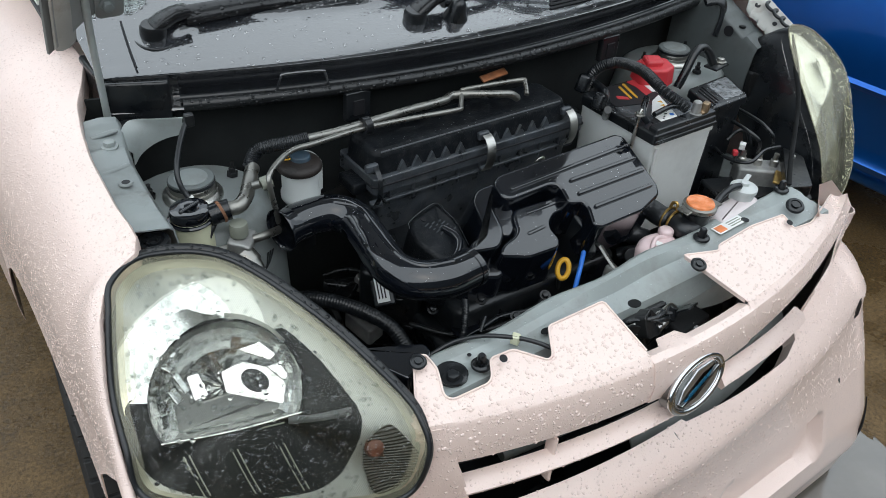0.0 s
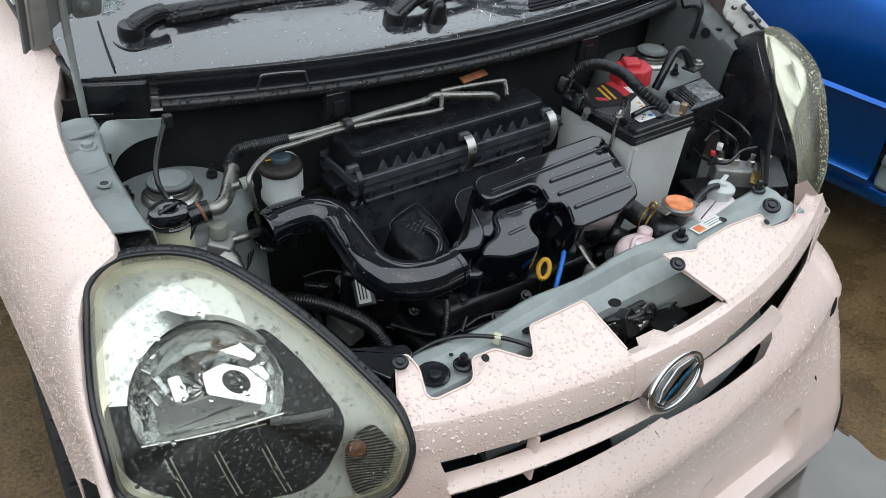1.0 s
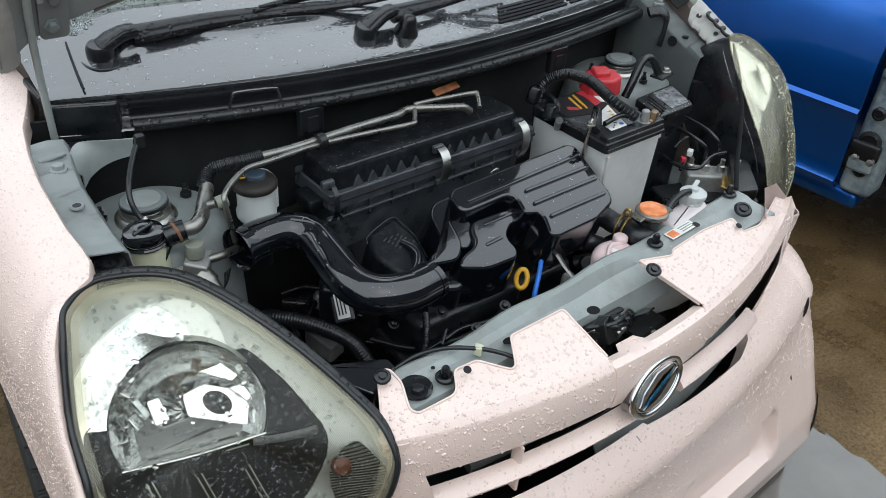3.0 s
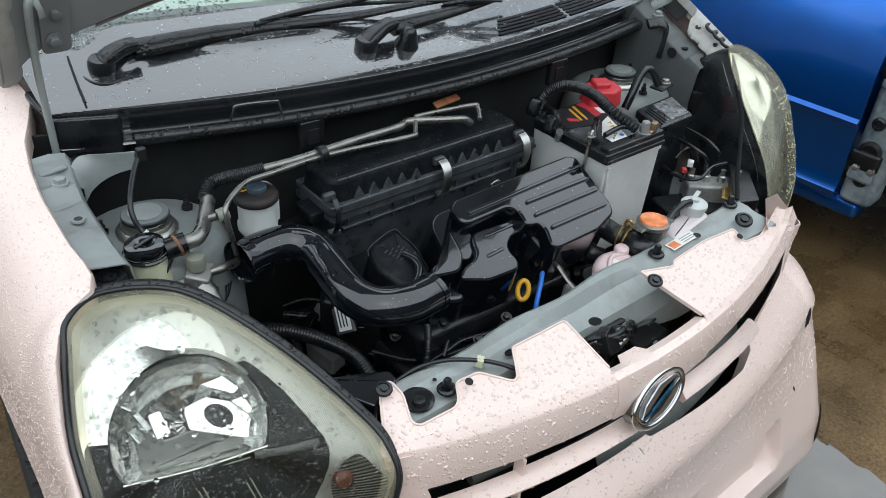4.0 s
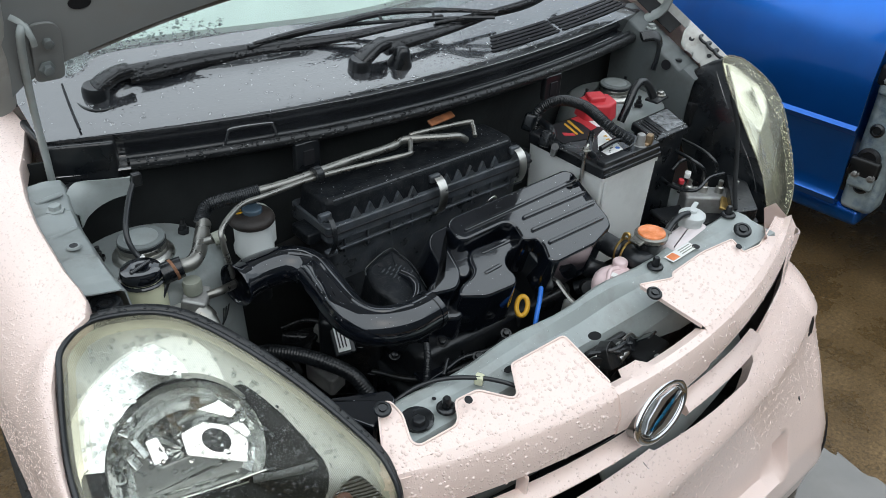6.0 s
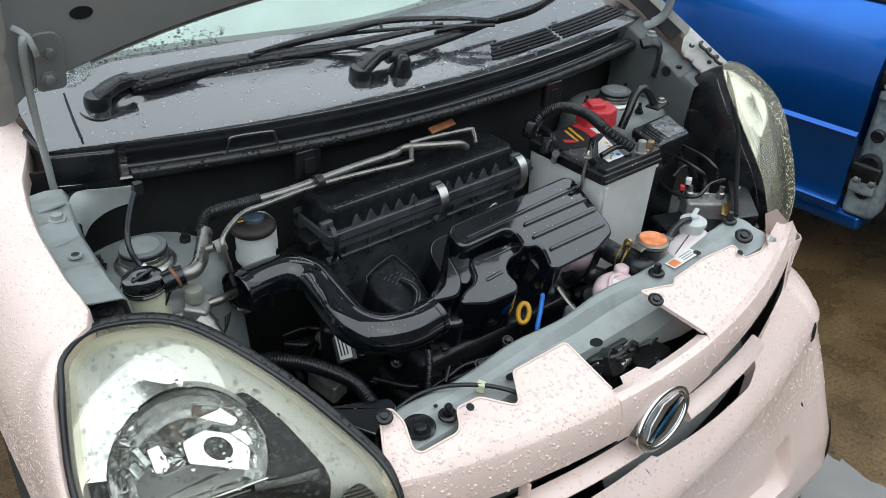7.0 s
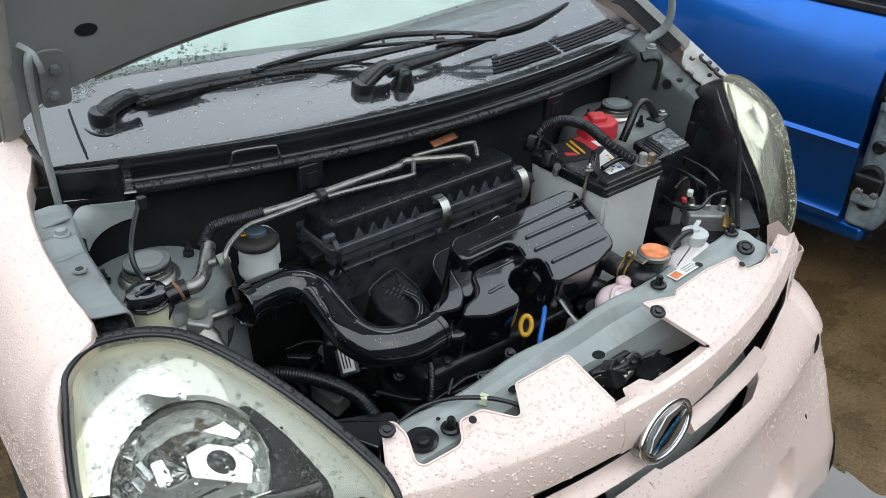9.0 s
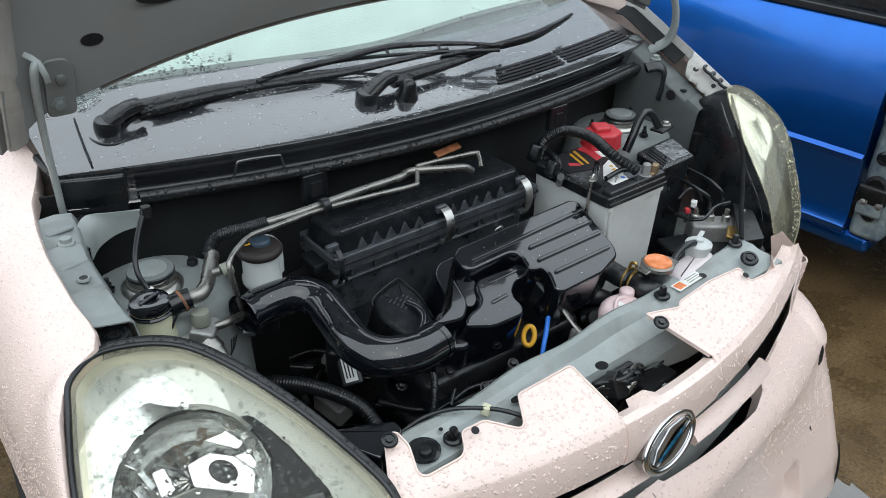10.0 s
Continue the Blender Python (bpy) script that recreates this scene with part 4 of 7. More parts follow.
# near and far headlights
def headlight(g):
    side = [(-0.657, 0.370, 0.865), (-0.577, 0.338, 0.850), (-0.508, 0.241, 0.800), (-0.455, 0.143, 0.733), (-0.444, 0.100, 0.702), (-0.450, 0.076, 0.668), (-0.480, 0.076, 0.618), (-0.560, 0.093, 0.632), (-0.670, 0.130, 0.668),
            (-0.735, 0.165, 0.688), (-0.757, 0.190, 0.700), (-0.755, 0.215, 0.738), (-0.747, 0.265, 0.778), (-0.724, 0.315, 0.845), (-0.706, 0.345, 0.866)]
    far = [(0.648, 0.416, 0.897), (0.630, 0.369, 0.843), (0.612, 0.302, 0.780), (0.594, 0.243, 0.724), (0.585, 0.199, 0.648), (0.690, 0.214, 0.602), (0.736, 0.236, 0.655), (0.744, 0.268, 0.716), (0.744, 0.300, 0.781), (0.742, 0.332, 0.834), (0.722, 0.374, 0.872), (0.69, 0.405, 0.897)]
    out = spline([Vector(p) for p in side] if g < 0 else far, 10 if g < 0 else 7, closed=True)
    nrm = Vector((g * 0.25, -0.72, 0.62) if g < 0 else (0.45, -0.75, 0.48)).normalized()
    back = Vector((-g * 0.2, 0.75, -0.45)).normalized()
    shell = dome(out, 0.035, nrm, 20)
    lamp = part("headlight", skin(shell[:19]), LENS if g < 0 else LENSFAR, car, "yellowed wet headlight lens" if g < 0 else "yellowed headlight, knocked loose and cracked")
    part("lens_rim", loft(bmesh.new(), shell[18:], cap=False), LENSRIM, lamp, "milky yellow edge of the lens")
    c = sum(out, Vector()) / len(out)
    rim = [c + (p - c) * 1.010 for p in out]
    part("seal", tube(rim + rim[:1], 0.0036 if g < 0 else 0.0016, 8, 1), RUBBER if g < 0 else LENSRIM, lamp, "black rubber seal round the lens" if g < 0 else "milky moulded edge of the lens")
    if g < 0:
        lip = [c + (p - c) * 1.028 + back * 0.006 for p in out]
        part("outer_lip", tube(lip + lip[:1], lambda t: 0.0030 + 0.0052 * max(0, math.sin(min(1, ((t + 0.06) % 1) / 0.36) * math.pi)), 8, 1, flat=0.7), SEALMAT, lamp, "wet black outer lip")
    rings = [[c + (p - c) * k + back * d for p in out] for k, d in ((1.0, 0.0), (1.0, 0.03), (0.95, 0.10), (0.75, 0.15), (0.3, 0.17))]
    hb = loft(bmesh.new(), rings, cap=False)
    part("housing", hb, BLACK, lamp, "black lamp housing")

    if g > 0:
        part("chrome_bezel", skin(dome(out, 0.01, nrm, 12, push=-0.018, shrink=0.95)), BEZEL, lamp, "silvered bezel")
        # facet added so that a patch of bright sky mirrors here
        mid = Vector((0.690, 0.352, 0.820))
        part("sky_glint_facet", prism([(-0.020, -0.030), (0.018, -0.034), (0.024, 0.014), (-0.004, 0.034)], 0, 0.001, 0.004, 0.0004, axis(mid + nrm * 0.007, (nrm + V(0, 0, 0.12)).normalized())), BEZEL, lamp, "flat facet tilted to mirror the sky")
        return lamp
    fr = axis(Vector((-0.634, 0.213, 0.776)) + nrm * 0.004, (nrm * 0.85 + Vector((0, -0.2, 0.0))).normalized())
    inv = fr.inverted()
    R, CUT = 0.087, -0.040
    bowl = fr @ Matrix.Translation((-0.004, -0.0165, -0.016))
    binv = bowl.inverted()

    def in_bowl(p):
        q = binv @ p
        return math.hypot(q.x, q.y) < R and q.y > CUT

    # picks the arc where the sky's highlight is put into the silvering
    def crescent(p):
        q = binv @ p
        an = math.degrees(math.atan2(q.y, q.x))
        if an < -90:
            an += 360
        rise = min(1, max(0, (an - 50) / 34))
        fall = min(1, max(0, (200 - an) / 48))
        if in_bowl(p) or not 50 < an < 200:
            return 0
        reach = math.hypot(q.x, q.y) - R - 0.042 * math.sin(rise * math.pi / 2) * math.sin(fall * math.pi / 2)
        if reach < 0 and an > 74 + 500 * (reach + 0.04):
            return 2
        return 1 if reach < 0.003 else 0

    def inside(q, poly):
        hit = False
        for (x0, y0), (x1, y1) in zip(poly, poly[1:] + poly[:1]):
            if (y0 > q.y) != (y1 > q.y) and q.x < x0 + (x1 - x0) * (q.y - y0) / (y1 - y0):
                hit = not hit
        return hit
    low_poly = [tuple(q) for q in rounded([(-0.117, 0.002), (-0.112, -0.062), (-0.098, -0.092), (-0.062, -0.114), (0.006, -0.139), (0.078, -0.151), (0.116, -0.139), (0.137, -0.103), (0.147, -0.070), (0.126, -0.030), (0.109, 0.002), (0.070, 0.052), (0.0, 0.0)], 0.02, 5)]
    lamp_poly = [tuple(q) for q in rounded([(0.139, -0.109), (0.156, -0.092), (0.178, -0.086), (0.208, -0.134), (0.203, -0.156), (0.172, -0.178), (0.145, -0.176), (0.138, -0.137)], 0.012, 4)]

    def low(p):
        return inside(inv @ p, low_poly)

    def corner(p):
        return inside(inv @ p, lamp_poly)
    fine = spline([Vector(p) for p in side], 40, closed=True)
    deep = dome(fine, 0.01, nrm, 140, push=-0.010, shrink=0.965)
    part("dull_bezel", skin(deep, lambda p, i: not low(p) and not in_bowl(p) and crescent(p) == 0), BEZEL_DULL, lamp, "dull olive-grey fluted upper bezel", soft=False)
    part("chrome_bezel", skin(deep, lambda p, i: crescent(p) == 2 and not low(p)), BEZEL, lamp, "silvered crescent round the bowl, shaped as the sky highlight", soft=False)
    part("highlight_edge", skin(deep, lambda p, i: crescent(p) == 1 and not low(p)), BEZEL_MID, lamp, "fading edge of the sky highlight on the flutes", soft=False)
    part("black_bezel", skin(deep, lambda p, i: low(p) and not in_bowl(p)), BEZEL_BLACK, lamp, "gloss black lower bezel", soft=False)
    wedge = dome(fine, 0.012, nrm, 100, push=-0.006, shrink=0.955)
    part("indicator_cover", skin(wedge, lambda p, i: corner(p)), RIBBED, lamp, "dark ribbed indicator cover", soft=False)

    def lip_point(t, r, z):
        return bowl @ V(r * math.cos(t), max(CUT, r * math.sin(t)), z)
    chord = math.asin(CUT / R)
    part("bowl_sill", tube([lip_point(math.pi - chord - 0.05, R, 0.006), bowl @ V(0, CUT, 0.004), lip_point(chord + 0.05, R, 0.006)], 0.0016, 8, 6), BEZEL, lamp, "bright lower edge of the bowl")
    part("bowl_sill", tube([bowl @ V(-0.070, CUT - 0.005, 0.004), bowl @ V(0, CUT - 0.005, 0.002), bowl @ V(0.058, CUT - 0.004, 0.004)], 0.0009, 6, 4), GREYPL, lamp)
    cloud = np.array([tuple(binv @ p) for ring_ in deep[::3] for p in ring_[::2]])

    def deep_height(x, y):
        return float(cloud[np.argmin((cloud[:, 0] - x) ** 2 + (cloud[:, 1] - y) ** 2), 2])
    # the flare changes material with the same highlight arc
    for t0, t1, mt, wide in ((0.55, 1.42, BEZEL_MID, 0.004), (1.42, 3.02, BEZEL, 0.022), (3.02, math.pi * 2 + 0.55, BEZEL_BLACK, 0.005)):
        rows = []
        ts = [t0 + (t1 - t0) * k / 60 for k in range(61)]
        rims = [deep_height((R + wide) * math.cos(t), max(CUT - wide * 0.4, (R + wide) * math.sin(t))) for t in ts]
        trend = np.polyfit(ts, rims, 4)
        for t in ts:
            grow = wide * math.sin(min(1, (t - t0) / 0.6) * math.pi / 2) if mt is BEZEL else wide
            x1, y1 = (R + grow) * math.cos(t), max(CUT - wide * 0.4, (R + grow) * math.sin(t))
            z1 = float(np.polyval(trend, t)) - 0.001
            z0 = z1 + 0.35 * (0.004 - z1)
            rows.append([lip_point(t, R - 0.001, z0 - 0.012), lip_point(t, R - 0.0005, z0), bowl @ V(x1, y1, z1)])
        part("bowl_flare", loft(bmesh.new(), rows, cap=False, closed=False), mt, lamp)
    for k in range(3):
        for o in (0.0, 0.006):
            part("bezel_rib", tube([fr @ V(-0.062 + 0.052 * k + o, -0.068 - 0.006 * k, 0.0035), fr @ V(-0.054 + 0.053 * k + o, -0.096 - 0.008 * k, 0.005), fr @ V(-0.047 + 0.0545 * k + o, -0.118 - 0.011 * k, 0.005)], 0.0008, 6, 3), GREYPL, lamp)
    part("bezel_bar", tube([fr @ V(0.058, -0.056, -0.001), fr @ V(0.094, -0.060, 0.001), fr @ V(0.132, -0.061, 0.001)], 0.0045, 8, 3, flat=0.6), SMOKED, lamp, "smoked grey bar across the lower bezel")
    # reflector bowl of shallow facets, cut straight below
    prof = [(R, -0.004), (R - 0.002, -0.010), (R - 0.010, -0.020), (R - 0.022, -0.032), (0.048, -0.042), (0.030, -0.048), (0.014, -0.051), (0.004, -0.052)]
    rnd = random.Random(7)
    bm = bmesh.new()
    ng = 34
    rgs = []
    for k, (r, z) in enumerate(prof):
        rgs.append([bowl @ Vector((r * math.cos(2 * math.pi * i / ng), max(CUT, r * math.sin(2 * math.pi * i / ng)), z + (rnd.uniform(-0.0024, 0.0024) if 1 < k < 7 else 0))) for i in range(ng)])
    loft(bm, rgs, cap=False)
    part("reflector", bm, BOWL, lamp, "faceted silver reflector bowl", sharp=5)
    field = [(-0.060, CUT + 0.001), (0.055, CUT + 0.001), (0.074, -0.012), (0.066, -0.020), (0.0, -0.004), (-0.030, -0.008), (-0.048, 0.014), (-0.060, 0.010)]
    part("lower_field", prism(field, -0.034, -0.030, 0.006, 0.002, bowl), FIELD, lamp, "grey fluted lower part of the reflector")
    for name, poly, z, rx, ry in (("reflector_facet", [(-0.002, 0.023), (0.025, 0.030), (0.063, 0.013), (0.070, -0.007), (0.063, -0.030), (0.0, -0.003)], -0.030, -14, 0), ("reflector_facet", [(-0.041, 0.026), (-0.027, 0.028), (-0.019, 0.0), (-0.036, -0.004)], -0.028, -13, -3),
                                ("reflector_facet", [(0.020, 0.046), (0.048, 0.050), (0.064, 0.032), (0.056, 0.026)], -0.026, -16, -4), ("reflector_facet", [(0.050, 0.020), (0.066, 0.022), (0.074, 0.004), (0.068, -0.002)], -0.024, -12, 4)):
        cx, cy = sum(a for a, b in poly) / len(poly), sum(b for a, b in poly) / len(poly)
        part(name, prism([(a - cx, b - cy) for a, b in poly], 0, 0.004, 0.003, 0.001, bowl @ pose(cx, cy, z, rx, ry, 0)), BEZEL, lamp, "flat facet tilted to mirror the sky")
    for k in range(7):
        part("side_facet", box(0.009 + 0.002 * (k % 3), 0.018 + 0.008 * (k % 2), 0.005, bowl @ pose(-0.072 + 0.008 * (k % 4), -0.018 + 0.013 * k, -0.020 - 0.003 * (k % 2), 18 * math.sin(k * 2.1), 28 + 9 * (k % 3), 8 * k), 0.0015), BOWL, lamp)
    bulb_m = bowl @ pose(0.035, 0.006, -0.0255, -14, 0, -42)
    part("bulb", prism([(0.018 * math.cos(2 * math.pi * i / 24), 0.0125 * math.sin(2 * math.pi * i / 24)) for i in range(24)], 0, 0.003, 0.001, 0.001, bulb_m), BLACK, lamp, "dark oval bulb opening")
    # chrome chips added as glints on the dark bulb
    for k in range(4):
        part("bulb_glint", box(0.005, 0.004, 0.004, bulb_m @ pose(-0.010 + 0.006 * k, 0.003 * (-1) ** k, 0.003, 20, 30 * k, 15 * k), 0.001), CHROME, lamp)
    oc = fr @ V(0.153, -0.112, 0.006)
    part("indicator", lathe([(0.0, 0.0), (0.010, -0.002), (0.013, -0.008), (0.010, -0.016), (0, -0.018)], axis(oc, nrm), 20), AMBER, lamp, "amber indicator bulb cover")
    return lamp


# bezel tones: bright for the sky highlight, mid for its edge, dull elsewhere
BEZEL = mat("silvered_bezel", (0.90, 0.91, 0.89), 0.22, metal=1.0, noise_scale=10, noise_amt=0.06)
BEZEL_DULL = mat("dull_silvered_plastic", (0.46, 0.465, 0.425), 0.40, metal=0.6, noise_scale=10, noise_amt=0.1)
BEZEL_MID = mat("fluted_highlight_edge", (0.74, 0.745, 0.70), 0.32, metal=0.8, noise_scale=10, noise_amt=0.06)
BEZEL_BLACK = mat("black_bezel_plastic", (0.007, 0.008, 0.009), 0.45, spec=0.2, noise_scale=12, noise_amt=0.4)
FIELD = mat("fluted_grey_reflector", (0.34, 0.345, 0.335), 0.35, metal=0.8, noise_scale=30, noise_amt=0.15)
# flutes: their light and dark sides are banded into the colour, with slight bump
for fluted, slope, pitch in ((BEZEL_DULL, (0.955, -0.09, 0.28), 3200.0), (BEZEL_MID, (0.955, -0.09, 0.28), 3200.0), (FIELD, (0.955, -0.09, 0.28), 3200.0)):
    fn_, fl_ = fluted.node_tree.nodes, fluted.node_tree.links
    f_co, f_dot, f_sin, f_map, f_mul, f_bump = fn_.new("ShaderNodeTexCoord"), fn_.new("ShaderNodeVectorMath"), fn_.new("ShaderNodeMath"), fn_.new("ShaderNodeMapRange"), fn_.new("ShaderNodeMixRGB"), fn_.new("ShaderNodeBump")
    f_dot.operation, f_sin.operation, f_mul.blend_type = 'DOT_PRODUCT', 'SINE', 'MULTIPLY'
    f_dot.inputs[1].default_value = tuple(c * pitch for c in slope)
    f_map.inputs[1].default_value, f_map.inputs[2].default_value, f_map.inputs[3].default_value, f_map.inputs[4].default_value = -1, 1, 0.74, 1.16
    f_mul.inputs[0].default_value = 1
    f_bump.inputs["Strength"].default_value, f_bump.inputs["Distance"].default_value = 0.25, 0.0004
    f_base = fn_["Principled BSDF"].inputs["Base Color"]
    f_src = f_base.links[0].from_socket
    fl_.new(f_co.outputs["Object"], f_dot.inputs[0])
    fl_.new(f_dot.outputs["Value"], f_sin.inputs[0])
    fl_.new(f_sin.outputs[0], f_map.inputs[0])
    fl_.new(f_src, f_mul.inputs[1])
    fl_.new(f_map.outputs[0], f_mul.inputs[2])
    fl_.new(f_mul.outputs[0], f_base)
    fl_.new(f_sin.outputs[0], f_bump.inputs["Height"])
    fl_.new(f_bump.outputs[0], fn_["Principled BSDF"].inputs["Normal"])
BOWL = mat("silvered_reflector", (0.74, 0.75, 0.74), 0.18, metal=1.0, noise_scale=60, noise_amt=0.12, bump=0.6, bump_scale=130)
SMOKED = mat("smoked_grey_plastic", (0.07, 0.075, 0.075), 0.35, noise_scale=15, noise_amt=0.15)
RIBBED = mat("ribbed_smoked_plastic", (0.045, 0.043, 0.036), 0.25, noise_scale=12, noise_amt=0.3)
rn, rl = RIBBED.node_tree.nodes, RIBBED.node_tree.links
rib_co, rib_wave, rib_bump = rn.new("ShaderNodeTexCoord"), rn.new("ShaderNodeTexWave"), rn.new("ShaderNodeBump")
rib_wave.bands_direction = 'Z'
rib_wave.inputs["Scale"].default_value = 85
rib_bump.inputs["Distance"].default_value = 0.002
rl.new(rib_co.outputs["Object"], rib_wave.inputs["Vector"])
rl.new(rib_wave.outputs["Fac"], rib_bump.inputs["Height"])
rl.new(rib_bump.outputs[0], rn["Principled BSDF"].inputs["Normal"])
AMBER = mat("dark_amber", (0.11, 0.03, 0.012), 0.35, noise_scale=20, noise_amt=0.3)
lamp_r = headlight(-1)
lamp_l = headlight(1)


# front wheel
def wheel(g):
    c = V(g * 0.684, 0.72, 0.275)
    m = axis(c, (g, -g * 0.12, 0))
    prof = [(0.18, -0.075), (0.255, -0.075), (0.272, -0.062), (0.276, -0.04), (0.276, 0.04), (0.272, 0.062), (0.255, 0.075), (0.18, 0.075)]
    w = part("wheel", lathe(prof, m, 64), TYRE, car, "black rubber tyre")
    if g < 0:
        blk = bpy.data.meshes.new("tread_block")
        t0 = box(0.010, 0.028, 0.044, Matrix(), 0.002, 1)
        t0.to_mesh(blk)
        t0.free()
        blk.materials.append(TYRE)
        for i in range(52):
            for k, o in enumerate((-0.047, 0.0, 0.047)):
                ob = new("tread_block", blk)
                ob.parent = w
                ob.matrix_basis = m @ Matrix.Rotation(2 * math.pi * (i + 0.3 * k) / 52, 4, 'Z') @ pose(0.276, 0, o)
    part("rim", lathe([(0.18, -0.06), (0.185, 0.06), (0.17, 0.055), (0.16, 0.02), (0.05, 0.03), (0, 0.03)], m, 40), STEEL, w)


wheel(-1)
wheel(1)


# ---- blue car beside ----
blue = thing("blue_car", 1.6, 1.4, 0, "metallic blue car with its front wing removed, parked beside", "car")
BM = Matrix.Translation((1.5, 0.425, 0.0)) @ Matrix.Rotation(radians(4), 4, 'Z')


def blue_door():
    prof = [(0.045, 0.262), (0.016, 0.268), (0.010, 0.280), (0.020, 0.292), (0.024, 0.33), (0.014, 0.42), (0.003, 0.496), (-0.010, 0.506), (-0.013, 0.512), (-0.002, 0.520), (-0.006, 0.56), (-0.010, 0.62), (-0.005, 0.68), (0.006, 0.74), (0.024, 0.80), (0.048, 0.85), (0.07, 0.875)]

    def fn(u, v):
        dx, z = prof[min(len(prof) - 1, round(v * (len(prof) - 1)))]
        return BM @ V(dx, 0.0 + 1.25 * u - 0.03 * (1 - v) * (1 - u) * 0, z)
    return sheet(fn, 12, len(prof) - 1, 0.01)


bdoor = part("door", blue_door(), BLUEPAINT, blue, "metallic blue door with a moulded side strip")
part("window_ledge", box(0.06, 1.25, 0.025, BM @ pose(0.075, 0.625, 0.885), 0.006), RUBBER, bdoor, "black rubber window strip")
part("window_recess", box(0.02, 1.2, 0.30, BM @ pose(0.16, 0.65, 1.05), 0.004), GLOSS, bdoor)
part("mirror_base", prism([(0.0, 0.0), (0.26, 0.0), (0.03, 0.15)], 0, 0.02, 0.012, 0.004, BM @ pose(0.085, 0.02, 0.90, 90, 0, 90)), BLACK, bdoor)
part("sill", box(0.12, 1.35, 0.06, BM @ pose(0.100, 0.60, 0.222), 0.02), BLUEPAINT, blue)
part("door_pillar", box(0.10, 0.10, 0.62, BM @ pose(0.075, -0.055, 0.56), 0.02), PILLAR, blue, "weathered bare front pillar with chipped paint")
part("inner_arch", box(0.12, 0.5, 0.5, BM @ pose(0.20, -0.32, 0.50), 0.04), SHADOWBLK, blue)
part("body_shell", box(1.30, 2.9, 0.58, BM @ pose(0.78, 1.50, 0.54), 0.08, 4), BLUEPAINT, blue)
cab = loft(bmesh.new(), [[BM @ V(0.78 + q.x, 1.35 + q.y + dy, z) for q in rounded([(-w, -d), (w, -d), (w, d), (-w, d)], 0.12, 4)] for w, d, dy, z in ((0.63, 1.12, 0.0, 0.82), (0.60, 1.02, 0.03, 1.05), (0.54, 0.80, 0.10, 1.38), (0.50, 0.72, 0.12, 1.42))])
part("cabin_glass", cab, GLOSS, blue, "dark glazed cabin")
part("roof", prism([(-0.54, -0.74), (0.54, -0.74), (0.54, 0.76), (-0.54, 0.76)], 0, 0.05, 0.14, 0.03, BM @ pose(0.78, 1.47, 1.42)), BLUEPAINT, blue)
part("front_bay", box(1.05, 0.95, 0.40, BM @ pose(0.85, -0.42, 0.52), 0.06), SHADOWBLK, blue, "dark engine compartment behind the missing wing")
part("bonnet", box(1.15, 0.90, 0.05, BM @ pose(0.85, -0.42, 0.78, 4, 0, 0), 0.02), BLUEPAINT, blue)
for dz in (0.40, 0.68):
    part("hinge", box(0.03, 0.09, 0.06, BM @ pose(0.02, -0.045, dz), 0.01), SHADOWBLK, blue)


def blue_wheel():
    m = BM @ axis((0.16, -0.62, 0.285), (-1, 0, 0))
    w = part("wheel", lathe([(0.18, -0.075), (0.27, -0.07), (0.285, -0.05), (0.285, 0.05), (0.27, 0.07), (0.18, 0.075)], m, 48), TYRE, blue)
    part("rim", lathe([(0.18, -0.05), (0.18, 0.05), (0.05, 0.02), (0, 0.02)], m, 32), STEEL, w)
    m = BM @ axis((0.16, 1.75, 0.285), (-1, 0, 0))
    part("wheel", lathe([(0.0, -0.05), (0.27, -0.07), (0.285, -0.05), (0.285, 0.05), (0.27, 0.07), (0.0, 0.075)], m, 48), TYRE, blue)


blue_wheel()

# ---- battery ----
battery = thing("car_battery", 0.268, 0.42, 0.60, "pale grey car battery with a black lid and striped label", "battery")
battery_case = part("case", prism([(0.190, 0.330), (0.346, 0.330), (0.346, 0.512), (0.190, 0.512)], 0.60, 0.802, 0.008, 0.002, draft=-0.006), BATT, battery, "pale grey plastic battery case")
lid = part("lid", prism([(0.187, 0.327), (0.349, 0.327), (0.349, 0.515), (0.187, 0.515)], 0.802, 0.822, 0.008, 0.006), BLACK, battery, "black battery lid")

# ---- air filter box ----
air = thing("air_filter_box", -0.08, 0.47, 0.62, "dusty black air filter housing with wire clips", "air filter")
part("base", prism([(-0.272, 0.484), (0.146, 0.484), (0.146, 0.575), (-0.272, 0.575)], 0.62, 0.775, 0.02, 0.004, draft=-0.014), WORN_LIT, air)
filter_flange = part("flange", prism([(-0.284, 0.473), (0.162, 0.473), (0.162, 0.585), (-0.284, 0.585)], 0.772, 0.799, 0.010, 0.003), WORN_LIT, air)
part("flange_joint", prism([(-0.286, 0.4715), (0.164, 0.4715), (0.164, 0.50), (-0.286, 0.50)], 0.784, 0.7865, 0.008, 0.0008), INK, air)
filter_cover = part("cover", prism([(-0.276, 0.486), (0.128, 0.486), (0.128, 0.575), (-0.276, 0.575)], 0.799, 0.838, 0.024, 0.013, draft=0.004), MATTE, air)
part("cover_edge", tube([(-0.262, 0.4895, 0.8345), (-0.10, 0.4892, 0.8348), (0.11, 0.4895, 0.8345)], 0.0016, 6, 3), WORN_LIT, air, "pale worn edge of the cover")

